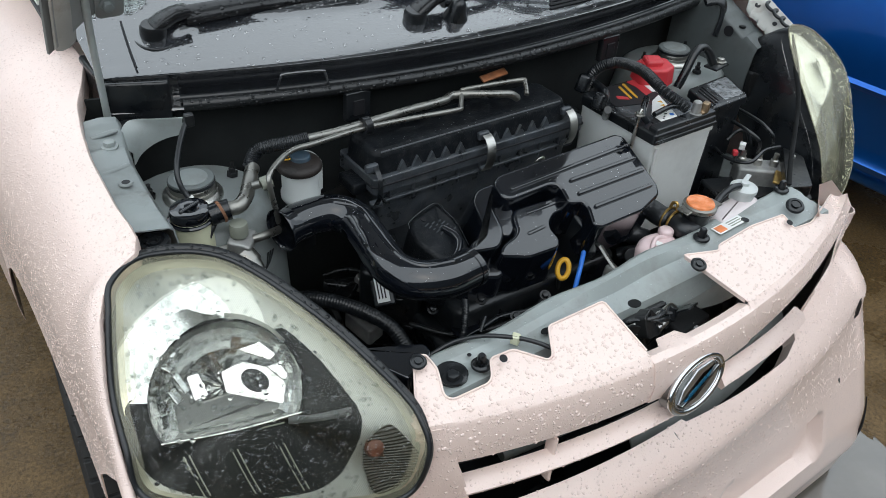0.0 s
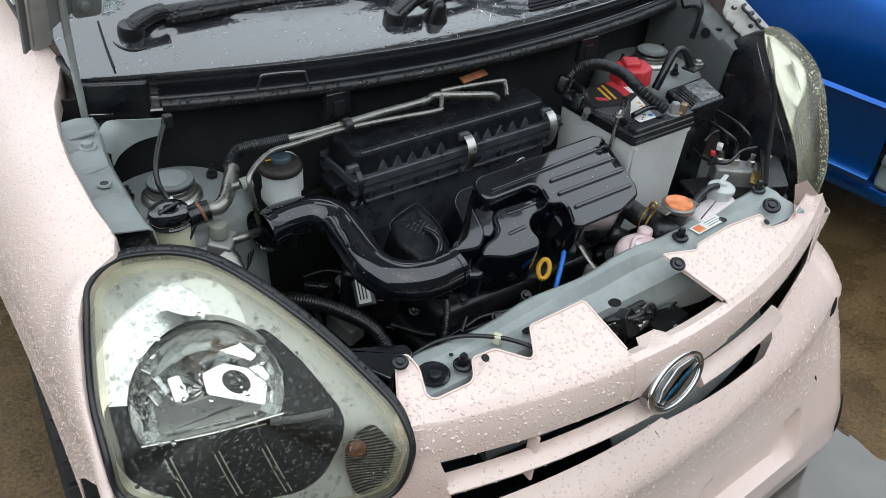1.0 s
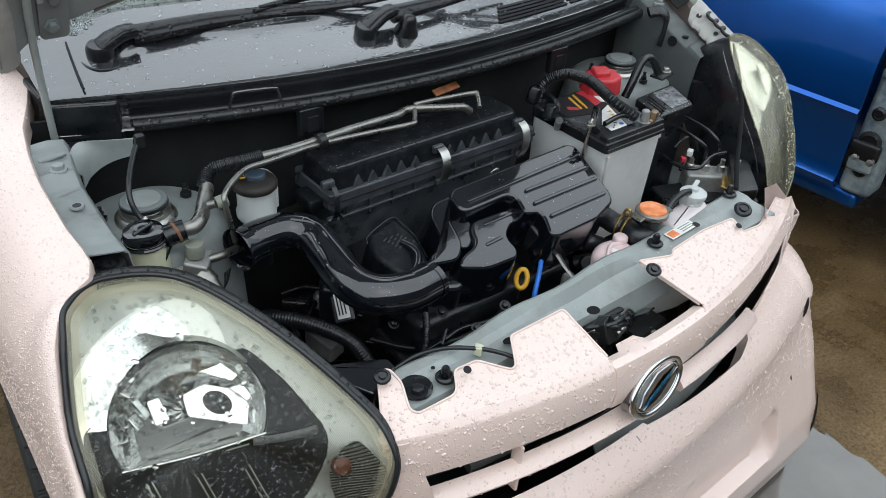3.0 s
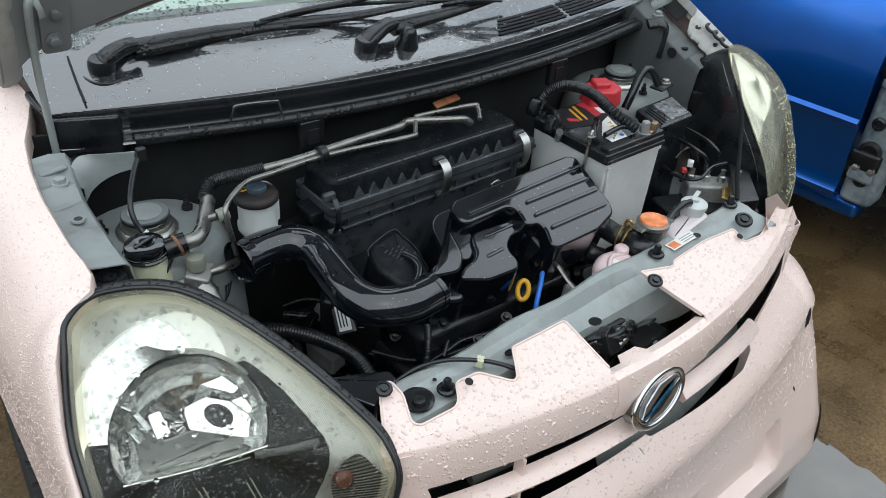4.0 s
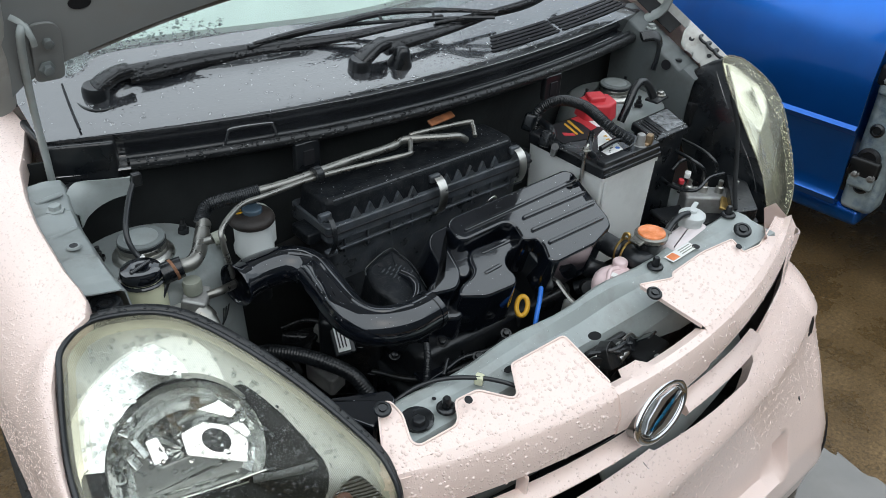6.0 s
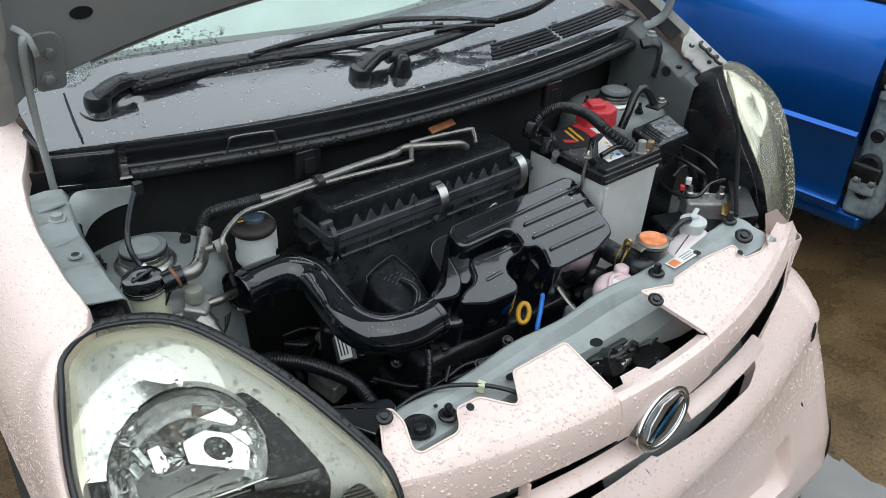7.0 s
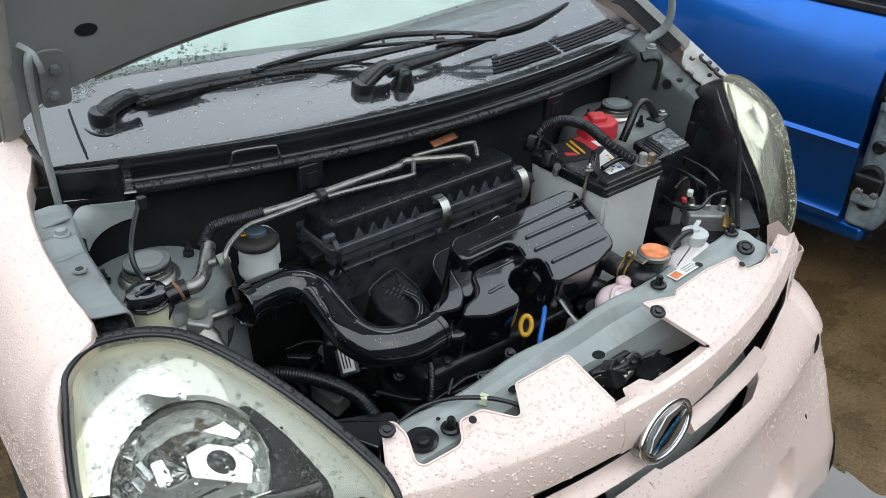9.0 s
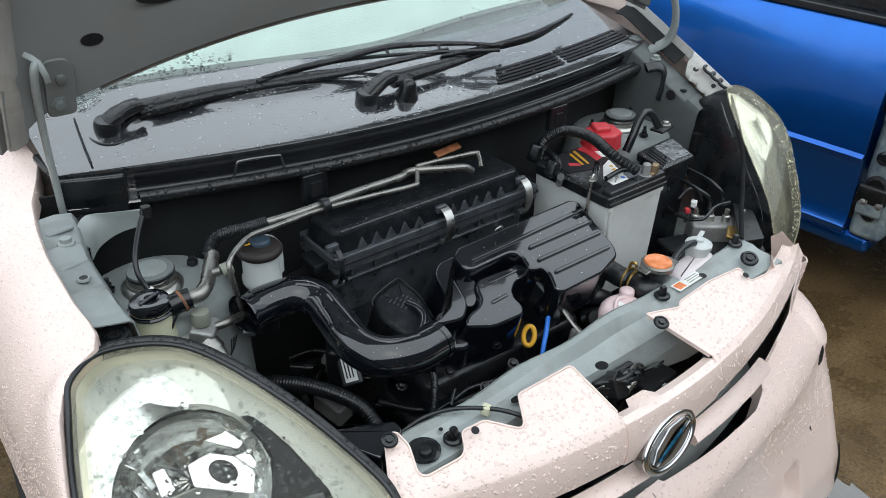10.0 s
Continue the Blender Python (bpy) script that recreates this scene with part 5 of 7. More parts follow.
# ---- intake resonator ----
reso = thing("intake_resonator", 0.0, 0.3, 0.66, "glossy wet black intake resonator box with ribs", "engine part")
RM = Matrix.Translation((0, 0.39, 0.80)) @ Matrix.Rotation(radians(18), 4, 'X')
top = [(0.160, 0.006), (0.174, -0.006), (0.154, -0.118), (0.142, -0.136), (0.088, -0.152), (-0.006, -0.153), (-0.016, -0.142), (-0.001, -0.109), (-0.004, -0.099), (-0.016, -0.097), (-0.026, -0.090), (-0.022, -0.072), (-0.019, -0.057), (-0.031, -0.049), (-0.114, -0.051), (-0.125, -0.043), (-0.122, -0.010), (-0.108, 0.0)]
upper_box = part("upper_box", prism(top, -0.075, 0.0, 0.008, 0.0055, RM, draft=0.005), GLOSS, reso)
low = [(-0.112, -0.060), (-0.101, -0.056), (-0.010, -0.060), (-0.005, -0.072), (-0.013, -0.089), (-0.044, -0.088), (-0.064, -0.100), (-0.072, -0.114), (-0.070, -0.133), (-0.080, -0.147), (-0.139, -0.144), (-0.179, -0.125), (-0.177, -0.114), (-0.163, -0.106), (-0.139, -0.101), (-0.125, -0.090), (-0.121, -0.075)]
lower_box = part("lower_box", prism(low, -0.10, -0.020, 0.009, 0.006, RM, draft=0.008), GLOSS, reso)


# ---- battery details ----
def bolt(p, d, r, name, parent, material=STEEL, label=""):
    """Hexagon bolt with a washer."""
    bm = lathe([(r * 1.5, 0), (r * 1.5, r * 0.25), (r * 1.05, r * 0.27)], axis(p, d), 20)
    lathe([(r, r * 0.25), (r, r * 0.95), (r * 0.8, r * 1.1), (0, r * 1.1)], axis(p, d), 6, bm)
    return part(name, bm, material, parent, label)


def push_clip(p, d, r, parent, name="clip"):
    """Round black plastic push clip with a ribbed head."""
    bm = lathe([(r * 1.1, 0), (r * 1.15, r * 0.2), (r, r * 0.42), (r * 0.72, r * 0.45), (r * 0.68, r * 0.3), (r * 0.5, r * 0.3), (r * 0.46, r * 0.55), (0, r * 0.55)], axis(p, d), 24)
    return part(name, bm, BLACK, parent, "black plastic push clip")


label_m = Matrix.Translation((0, 0, 0.8222))
part("label", prism([(0.203, 0.440), (0.260, 0.425), (0.326, 0.440), (0.330, 0.508), (0.215, 0.508)], 0, 0.0010, 0.006, 0.0004, label_m), INK, lid, "black battery label with coloured stripes")
for stripe, mt in (([(0.309, 0.452), (0.318, 0.448), (0.328, 0.480), (0.328, 0.506), (0.317, 0.506), (0.318, 0.484)], PAPER), ([(0.287, 0.446), (0.308, 0.450), (0.317, 0.484), (0.316, 0.506), (0.296, 0.506), (0.297, 0.480)], RED),
                   ([(0.262, 0.446), (0.267, 0.446), (0.288, 0.503), (0.281, 0.503)], YELLOW), ([(0.250, 0.450), (0.255, 0.449), (0.272, 0.498), (0.266, 0.498)], YELLOW), ([(0.228, 0.460), (0.247, 0.448), (0.250, 0.458), (0.234, 0.472)], RED),
                   ([(0.232, 0.357), (0.272, 0.353), (0.310, 0.436), (0.280, 0.424), (0.236, 0.385)], PAPER)):
    part("label_stripe", prism(stripe, 0.0010, 0.0018, 0.003, 0.0003, label_m), mt, lid)
for x, y in ((0.291, 0.414), (0.284, 0.401), (0.276, 0.388)):
    part("warning_mark", prism([(-0.005, -0.004), (0.005, -0.004), (0.0, 0.005)], 0.0018, 0.0022, 0.0006, 0.0001, label_m @ pose(x, y, 0, 0, 0, -60)), YELLOW, lid)
part("warning_mark", prism([(0.0045 * math.cos(i * 0.4488), 0.0045 * math.sin(i * 0.4488)) for i in range(14)], 0.0018, 0.0022, 0.0004, 0.0001, label_m @ pose(0.270, 0.368, 0)), BLUE, lid)
for i in range(5):
    part("print_bar", box(0.003 + 0.003 * (i % 2), 0.0014 + 0.0016 * (i % 3 == 0), 0.0005, label_m @ pose(0.244 + 0.006 * i, 0.364 + 0.004 * i, 0.0021, 0, 0, 30 - 25 * i), 0), INK, lid)
part("lid_step", prism([(0.188, 0.3245), (0.348, 0.3245), (0.348, 0.335), (0.188, 0.335)], 0.805, 0.811, 0.003, 0.002), BLACK, lid)
part("case_lip", prism([(0.1895, 0.3275), (0.3465, 0.3275), (0.3465, 0.345), (0.1895, 0.345)], 0.794, 0.8025, 0.006, 0.0015), BATT, battery_case)
part("corner_rib", box(0.006, 0.005, 0.19, pose(0.198, 0.3285, 0.70), 0.002), BATT, battery_case)
part("lid_rim", prism([(0.191, 0.330), (0.345, 0.330), (0.345, 0.352), (0.191, 0.352)], 0.820, 0.830, 0.004, 0.003), BLACK, lid)
part("terminal", lathe([(0.0125, 0), (0.0125, 0.003), (0.0085, 0.004), (0.0078, 0.023), (0.006, 0.025), (0, 0.025)], Matrix.Translation((0.303, 0.344, 0.827)), 18), CAST, battery, "grey lead terminal post")
clamp = box(0.014, 0.013, 0.020, pose(0.319, 0.337, 0.840, 0, 0, 20), 0.003)
box(0.018, 0.010, 0.006, pose(0.316, 0.338, 0.832, 0, 0, 20), 0.002, bm=clamp)
part("terminal_clamp", clamp, CLAMP, battery, "copper-brown cable clamp")
bm = prism([(-0.034, -0.022), (0.010, -0.030), (0.036, -0.014), (0.034, 0.020), (-0.006, 0.030), (-0.034, 0.018)], -0.014, 0.020, 0.006, 0.006, pose(0.352, 0.492, 0.836, 6, 0, -18), draft=0.004)
prism([(-0.016, -0.014), (0.018, -0.016), (0.022, 0.012), (-0.012, 0.018)], 0.018, 0.030, 0.006, 0.005, pose(0.346, 0.498, 0.836, 6, 0, -18), bm=bm)
part("terminal_cover", bm, RED, battery, "red plastic cover over the positive terminal")
hold = tube([(0.178, 0.375, 0.60), (0.180, 0.372, 0.74), (0.186, 0.372, 0.835), (0.192, 0.374, 0.85)], 0.0032, 8, 3)
part("hold_down_rod", hold, STEEL, battery, "steel hold-down rod")
bolt((0.188, 0.374, 0.840), (0, 0, 1), 0.006, "nut", battery)

harness = thing("battery_cable_conduit", 0.25, 0.50, 0.80, "black ribbed cable conduit arching over the battery", "cable")
part("conduit", tube([(0.232, 0.538, 0.81), (0.235, 0.536, 0.845), (0.259, 0.507, 0.87), (0.267, 0.451, 0.875), (0.264, 0.391, 0.86), (0.293, 0.356, 0.835)], 0.0098, 12, 8, wave=260, amp=0.0009), RUBBER, harness)
part("lead", tube([(0.248, 0.548, 0.82), (0.205, 0.471, 0.835), (0.196, 0.455, 0.8), (0.153, 0.415, 0.84)], 0.007, 8, 5), BLACK, harness)
part("connector", box(0.028, 0.022, 0.034, pose(0.208, 0.532, 0.83, 10, 15, 30), 0.005), BLACK, harness)
part("connector", box(0.022, 0.022, 0.03, pose(0.181, 0.461, 0.83, 0, 20, 10), 0.005), BLACK, harness)
part("lead", tube([(0.293, 0.356, 0.835), (0.267, 0.369, 0.84), (0.222, 0.369, 0.835)], 0.005, 8, 5), BLACK, harness)
part("lead", tube([(0.24, 0.407, 0.845), (0.196, 0.374, 0.84), (0.204, 0.367, 0.826)], 0.006, 8, 5), BLACK, harness)

# ---- air filter box details ----
for x in (-0.227, -0.199, -0.171, -0.143, -0.113, -0.040, -0.014, 0.014, 0.042, 0.072):
    part("rib", prism([(-0.010, 0), (0.010, 0), (0.0, 0.019)], 0, 0.005, 0.001, 0.0008, pose(x, 0.483, 0.799, 90, 0, 0)), WORN_LIT, air)
    # ink-black block painted in for the shade between ribs
    part("rib_shadow_gap", box(0.010, 0.004, 0.014, pose(x + 0.015, 0.487, 0.807), 0.001), INK, air)
for x in (-0.283, -0.066, 0.120):
    clip = []
    for a in range(13):
        an = radians(-48 + 165 * a / 12)
        clip.append(V(x + 0.004 * math.sin(an), 0.480 - 0.026 * math.cos(an), 0.785 + 0.034 * math.sin(an)))
    w = 0.0085 if x > -0.2 else 0.004
    rings = [[p + V(-w, 0, 0), p + V(w, 0, 0), p + V(w, 0.0022, 0.001), p + V(-w, 0.0022, 0.001)] for p in clip]
    cl = part("wire_clip", loft(bmesh.new(), rings), STEEL if x > -0.2 else BLACK, air, "sprung metal clip")
    part("clip_foot", box(0.020, 0.012, 0.010, pose(x, 0.468, 0.760), 0.003), WORN_LIT, cl)
    part("clip_catch", box(0.022, 0.010, 0.014, pose(x, 0.482, 0.817), 0.003), WORN_LIT, cl)
for i in range(9):
    part("base_rib", box(0.003, 0.006, 0.030, pose(-0.25 + 0.045 * i, 0.480, 0.757), 0.001), WORN_LIT, air)
part("base_band", box(0.40, 0.008, 0.005, pose(-0.06, 0.480, 0.752), 0.0015), WORN_LIT, air)
part("spring_ring", tube([V(0.053, 0.462, 0.742) + V(0.010 * math.cos(a), -0.004 * math.sin(a), 0.010 * math.sin(a)) for a in [2 * math.pi * i / 14 for i in range(15)]], 0.0024, 8, 2), STEEL, air, "pale spring clip under the flange")
part("side_lug", box(0.03, 0.05, 0.02, pose(-0.292, 0.52, 0.775), 0.004), MATTE, air)
part("side_lug", box(0.03, 0.04, 0.03, pose(0.165, 0.52, 0.78), 0.004), MATTE, air)

# ---- intake resonator details ----
def ridge(x0, x1, y, z, parent, slant=0.0):
    bm = prism([(x0, y - 0.0032), (x1, y - 0.0032 + slant), (x1, y + 0.0032 + slant), (x0, y + 0.0032)], z - 0.002, z + 0.0042, 0.0031, 0.002, RM)
    return part("ridge", bm, GLOSS, parent)


ridge(-0.105, 0.160, -0.034, 0.0, upper_box, 0.008)
ridge(0.004, 0.156, -0.055, 0.0, upper_box)
ridge(-0.001, 0.151, -0.083, 0.0, upper_box)
ridge(0.008, 0.140, -0.116, 0.0, upper_box)
ridge(-0.093, -0.022, -0.072, -0.022, lower_box)
ridge(-0.116, -0.080, -0.107, -0.022, lower_box, 0.002)
neck = [(-0.108, -0.002), (-0.148, -0.004), (-0.166, -0.020), (-0.173, -0.050), (-0.177, -0.070), (-0.190, -0.087), (-0.215, -0.087), (-0.223, -0.105), (-0.181, -0.114), (-0.165, -0.104), (-0.153, -0.090), (-0.147, -0.062), (-0.142, -0.043), (-0.134, -0.028), (-0.108, -0.016)]
part("neck", prism(neck, -0.09, -0.012, 0.011, 0.006, RM, draft=0.006), GLOSS, reso)
part("side_web", prism([(-0.116, -0.024), (-0.098, -0.040), (-0.102, -0.062), (-0.114, -0.084), (-0.139, -0.097), (-0.152, -0.085), (-0.142, -0.055), (-0.137, -0.032)], -0.12, -0.028, 0.010, 0.007, RM, draft=0.01), GLOSS, reso)
part("foot", prism([(-0.226, -0.090), (-0.193, -0.084), (-0.160, -0.110), (-0.158, -0.126), (-0.176, -0.142), (-0.226, -0.122)], -0.115, -0.055, 0.010, 0.010, RM, draft=0.005), GLOSS, reso)
part("lower_skirt", prism([(-0.178, -0.138), (-0.075, -0.143), (-0.01, -0.09), (-0.1, -0.04), (-0.18, -0.09)], -0.165, -0.085, 0.012, 0.008, RM), GLOSS, reso)
part("front_leg", prism([(-0.012, -0.148), (0.035, -0.150), (0.035, -0.10), (-0.008, -0.085)], -0.13, -0.03, 0.008, 0.005, RM), BLACK, reso)
intake = part("intake_pipe", tube([(-0.441, 0.459, 0.775), (-0.408, 0.466, 0.775), (-0.366, 0.462, 0.774), (-0.341, 0.437, 0.770), (-0.343, 0.392, 0.766), (-0.349, 0.345, 0.762), (-0.348, 0.309, 0.759), (-0.331, 0.279, 0.757), (-0.292, 0.264, 0.755), (-0.245, 0.268, 0.752)], 0.0285, 28, 8, cap=False), GLOSS, reso, "glossy black curved intake pipe")
md = (Vector((-0.441, 0.459, 0.775)) - Vector((-0.408, 0.466, 0.775))).normalized()
mp = Vector((-0.441, 0.459, 0.775))
part("mouth", lathe([(0.0280, -0.014), (0.0295, -0.004), (0.0315, 0.004), (0.033, 0.008), (0.0325, 0.010), (0.0285, 0.006), (0.0265, -0.004), (0.0255, -0.03), (0, -0.034)], axis(mp, md), 32), GLOSS, reso, "flared pipe mouth")
part("pipe_seam", tube([(-0.366, 0.452, 0.799), (-0.341, 0.424, 0.797), (-0.343, 0.38, 0.793), (-0.347, 0.33, 0.789), (-0.343, 0.296, 0.786), (-0.325, 0.272, 0.784), (-0.283, 0.263, 0.782)], 0.0028, 6, 6), GLOSS, reso)
part("pipe_joint", tube([(-0.252, 0.267, 0.752), (-0.243, 0.269, 0.752)], 0.0300, 28, 2), GLOSS, reso)
ELM = pose(-0.228, 0.366, 0.746, 12, 0, 0)
elbow = part("elbow", prism([(-0.034, 0.042), (0.030, 0.062), (0.038, 0.010), (0.026, -0.040), (0.002, -0.068), (-0.030, -0.052), (-0.046, 0.0)], -0.095, 0.0, 0.012, 0.009, ELM, draft=0.006), MATTE, reso, "black moulded elbow with raised print")
part("elbow_edge", tube([ELM @ V(*q) for q in ((-0.040, 0.030, -0.002), (-0.030, 0.043, 0.0), (0.026, 0.060, 0.0), (0.034, 0.040, -0.001), (0.036, 0.010, -0.001), (0.025, -0.038, -0.001))], 0.0010, 6, 4), BLACK, elbow)
# gloss tube added in the shape of the pipe bend's hooked highlight
part("elbow_highlight", tube([(-0.219, 0.372, 0.748), (-0.216, 0.350, 0.749), (-0.222, 0.330, 0.747), (-0.243, 0.310, 0.744), (-0.270, 0.303, 0.742), (-0.300, 0.303, 0.740)], 0.0065, 12, 6), GLOSS, reso)
part("elbow_hole", lathe([(0.004, 0), (0.004, 0.0015), (0, 0.0015)], ELM @ pose(-0.010, 0.036, 0.0), 14), INK, elbow)
for i in range(5):
    for k in range(3):
        part("print_bar", box(0.009 - 0.002 * ((i + k) % 3), 0.0018, 0.0012, ELM @ pose(-0.012 + 0.012 * k + 0.003 * i, 0.024 - 0.0060 * i, 0.0004, 0, 0, 24), 0), WORN_LIT, elbow)
for i in range(4):
    part("print_bar", box(0.006 + 0.003 * (i % 2), 0.002, 0.001, RM @ pose(-0.112 + 0.009 * i, -0.126, -0.0215), 0), BLACK, lower_box)

# ---- engine below ----
engine = thing("engine", -0.1, 0.36, 0.31, "grimy black engine block under the intake", "engine")
part("block", prism([(-0.28, 0.26), (0.10, 0.25), (0.12, 0.52), (-0.26, 0.54)], 0.31, 0.60, 0.03, 0.015, draft=0.01), SHADOWBLK, engine)
part("head_cover", prism([(-0.25, 0.28), (0.08, 0.27), (0.09, 0.42), (-0.24, 0.43)], 0.60, 0.655, 0.02, 0.012), SHADOWBLK, engine)
part("side_cover", box(0.10, 0.16, 0.16, pose(-0.255, 0.458, 0.6, 0, 0, -35), 0.012), SHADOWBLK, engine)
part("pulley", lathe([(0.02, 0), (0.055, 0), (0.06, 0.005), (0.055, 0.012), (0.06, 0.02), (0.03, 0.024), (0, 0.024)], axis((-0.347, 0.532, 0.5), (-1, -0.2, 0.1)), 32), SHADOWBLK, engine)
sm = axis(V(-0.317, 0.395, 0.66), (-0.55, -0.60, 0.60)) @ pose(0, 0, 0, 0, 0, 108)
sticker = part("sticker", box(0.052, 0.020, 0.0012, sm, 0.0005), PAPER, engine, "white printed sticker")
for i in range(3):
    part("print_bar", box(0.040, 0.002, 0.0006, sm @ pose(0.0, 0.006 - 0.005 * i, 0.001), 0), INK, sticker)
part("sticker_backing", box(0.064, 0.034, 0.02, sm @ pose(0, 0, -0.0115), 0.003), BLACK, engine)
rnd = random.Random(4)
for px, py, pz, r in ((-0.245, 0.375, 0.655, 0.007), (-0.30, 0.41, 0.60, 0.007), (-0.20, 0.29, 0.655, 0.006), (-0.08, 0.285, 0.655, 0.0065), (0.03, 0.285, 0.655, 0.006)):
    bolt((px, py, pz), (rnd.uniform(-0.2, 0.2), rnd.uniform(-0.3, 0), 1), r, "bolt", engine, SHADOWBLK)
part("sensor", tube([(-0.354, 0.51, 0.6), (-0.316, 0.474, 0.6)], 0.012, 12, 3), SHADOWBLK, engine)
part("sensor_cap", lathe([(0.014, 0), (0.014, 0.02), (0.01, 0.024), (0, 0.024)], axis((-0.308, 0.474, 0.6), (0.2, -0.3, 1)), 16), CAST, engine)
part("casting", prism([(-0.05, -0.03), (0.05, -0.04), (0.06, 0.02), (-0.03, 0.035)], 0, 0.03, 0.008, 0.004, pose(-0.309, 0.436, 0.55, 0, 0, 25)), CAST, engine)
hose = part("coolant_hose", tube([(-0.433, 0.505, 0.6), (-0.409, 0.464, 0.625), (-0.377, 0.425, 0.63), (-0.347, 0.383, 0.625), (-0.324, 0.348, 0.61), (-0.314, 0.31, 0.58)], 0.0118, 16, 8, wave=210, amp=0.0005), RUBBER, engine, "black woven rubber hose")
part("wire_conduit", tube([(-0.194, 0.359, 0.66), (-0.22, 0.307, 0.655), (-0.251, 0.264, 0.655), (-0.29, 0.223, 0.64)], 0.0052, 8, 8, wave=260, amp=0.0009), RUBBER, engine)
for pts in ([(-0.246, 0.369, 0.66), (-0.242, 0.357, 0.62), (-0.225, 0.32, 0.62), (-0.19, 0.32, 0.62)], [(-0.116, 0.324, 0.63), (-0.176, 0.296, 0.63), (-0.222, 0.261, 0.62)], [(-0.053, 0.294, 0.62), (-0.108, 0.262, 0.62), (-0.171, 0.273, 0.62), (-0.21, 0.268, 0.62)], [(-0.297, 0.454, 0.58), (-0.284, 0.39, 0.57), (-0.248, 0.347, 0.57)]):
    part("wire", tube(pts, 0.0045, 8, 8), BLACK, engine)
for q, s in (((-0.081, 0.289, 0.6), 0.04), ((-0.149, 0.28, 0.58), 0.05), ((-0.033, 0.267, 0.58), 0.035), ((-0.25, 0.359, 0.55), 0.05), ((-0.204, 0.299, 0.57), 0.04)):
    part("bracket", box(s, s * 0.7, 0.03, pose(*q, rnd.uniform(-20, 20), rnd.uniform(-20, 20), rnd.uniform(0, 90)), 0.006), SHADOWBLK, engine)
part("dipstick_ring", tube([V(-0.055, 0.265, 0.675) + (V(0.60, -0.45, 0.1).normalized() * math.cos(a) * 0.009 + V(0.35, 0.40, 0.85).normalized() * math.sin(a) * 0.0155) for a in [2 * math.pi * i / 16 for i in range(17)]], 0.0042, 8, 2), YELLOW, engine, "yellow dipstick ring")
part("dipstick_tube", tube([(-0.059, 0.266, 0.655), (-0.038, 0.286, 0.6), (-0.026, 0.305, 0.55)], 0.004, 8, 4), SHADOWBLK, engine)
part("blue_sleeve", tube([(-0.008, 0.27, 0.7), (-0.021, 0.259, 0.675), (-0.044, 0.242, 0.65), (-0.048, 0.236, 0.62)], 0.0042, 10, 5), BLUE, engine, "bright blue cable sleeve")
part("blue_sleeve_plug", box(0.022, 0.016, 0.026, pose(0.001, 0.275, 0.705, 10, 10, 20), 0.004), BLACK, engine)
part("stay", tube([(0.019, 0.267, 0.7), (0.022, 0.24, 0.68), (0.024, 0.221, 0.67)], 0.004, 6, 3, flat=2.2), ALU, engine)

# hoses and cluster beside the radiator cap
part("radiator_hose", tube([(0.171, 0.332, 0.665), (0.166, 0.302, 0.700), (0.169, 0.267, 0.700), (0.176, 0.249, 0.700), (0.173, 0.214, 0.700), (0.205, 0.215, 0.700)], 0.0185, 18, 6), RUBBER, engine, "black radiator hose")
clamp_d = Vector((0.060, -0.998, 0.000))
clamp_c = Vector((0.176, 0.249, 0.700))
clamp_u = clamp_d.cross(V(0, 0, 1)).normalized()
for off in (-0.007, 0.006):
    part("hose_clamp", tube([clamp_c + clamp_d * off + (V(0, 0, 1) * math.cos(a) + clamp_u * math.sin(a)) * 0.0205 for a in [2 * math.pi * i / 24 for i in range(25)]], 0.0022, 6, 1), BRASS, engine, "brass spring hose clamp")
for off, lean in ((-0.008, 0.010), (0.007, -0.006)):
    part("clamp_ears", tube([clamp_c + clamp_d * off + V(0, 0, 0.019), clamp_c + clamp_d * (off + lean * 0.3) + V(0, 0, 0.032), clamp_c + clamp_d * (off + lean) + V(0, 0, 0.036)], 0.0028, 6, 3), BRASS, engine)
part("lower_hose", tube([(0.097, 0.313, 0.66), (0.118, 0.287, 0.67), (0.145, 0.269, 0.66)], 0.016, 14, 5), RUBBER, engine)
part("lower_hose", tube([(0.092, 0.277, 0.64), (0.107, 0.26, 0.65), (0.129, 0.251, 0.64)], 0.012, 14, 5), RUBBER, engine)
part("hose_fitting", lathe([(0.012, 0), (0.014, 0.006), (0.012, 0.02), (0, 0.02)], axis((0.085, 0.249, 0.66), (-0.5, -0.6, 0.5)), 16), SHADOWBLK, engine)
part("valve_body", box(0.045, 0.03, 0.03, pose(0.03, 0.233, 0.64, 0, 0, 35), 0.005), CAST, engine)
part("pale_lever", box(0.03, 0.012, 0.006, pose(-0.006, 0.214, 0.68, 0, 10, 40), 0.002), ALU, engine)

filler = thing("radiator_cap", 0.2, 0.22, 0.66, "orange-topped metal radiator cap on a black neck", "radiator cap")
rc = V(0.198, 0.217, 0.745)
part("cap_plate", lathe([(0.0, -0.012), (0.024, -0.012), (0.0285, -0.008), (0.0285, -0.002), (0.026, 0.000), (0.022, 0.0), (0, 0.0)], Matrix.Translation(rc), 32), ALU, filler)
part("cap_print", lathe([(0.024, 0), (0.023, 0.0025), (0, 0.003)], Matrix.Translation(rc), 28), ORANGE, filler, "orange printed cap face")
part("cap_ear", box(0.020, 0.024, 0.004, pose(rc.x + 0.030, rc.y - 0.004, rc.z - 0.006, 0, 12, 0), 0.002), ALU, filler)
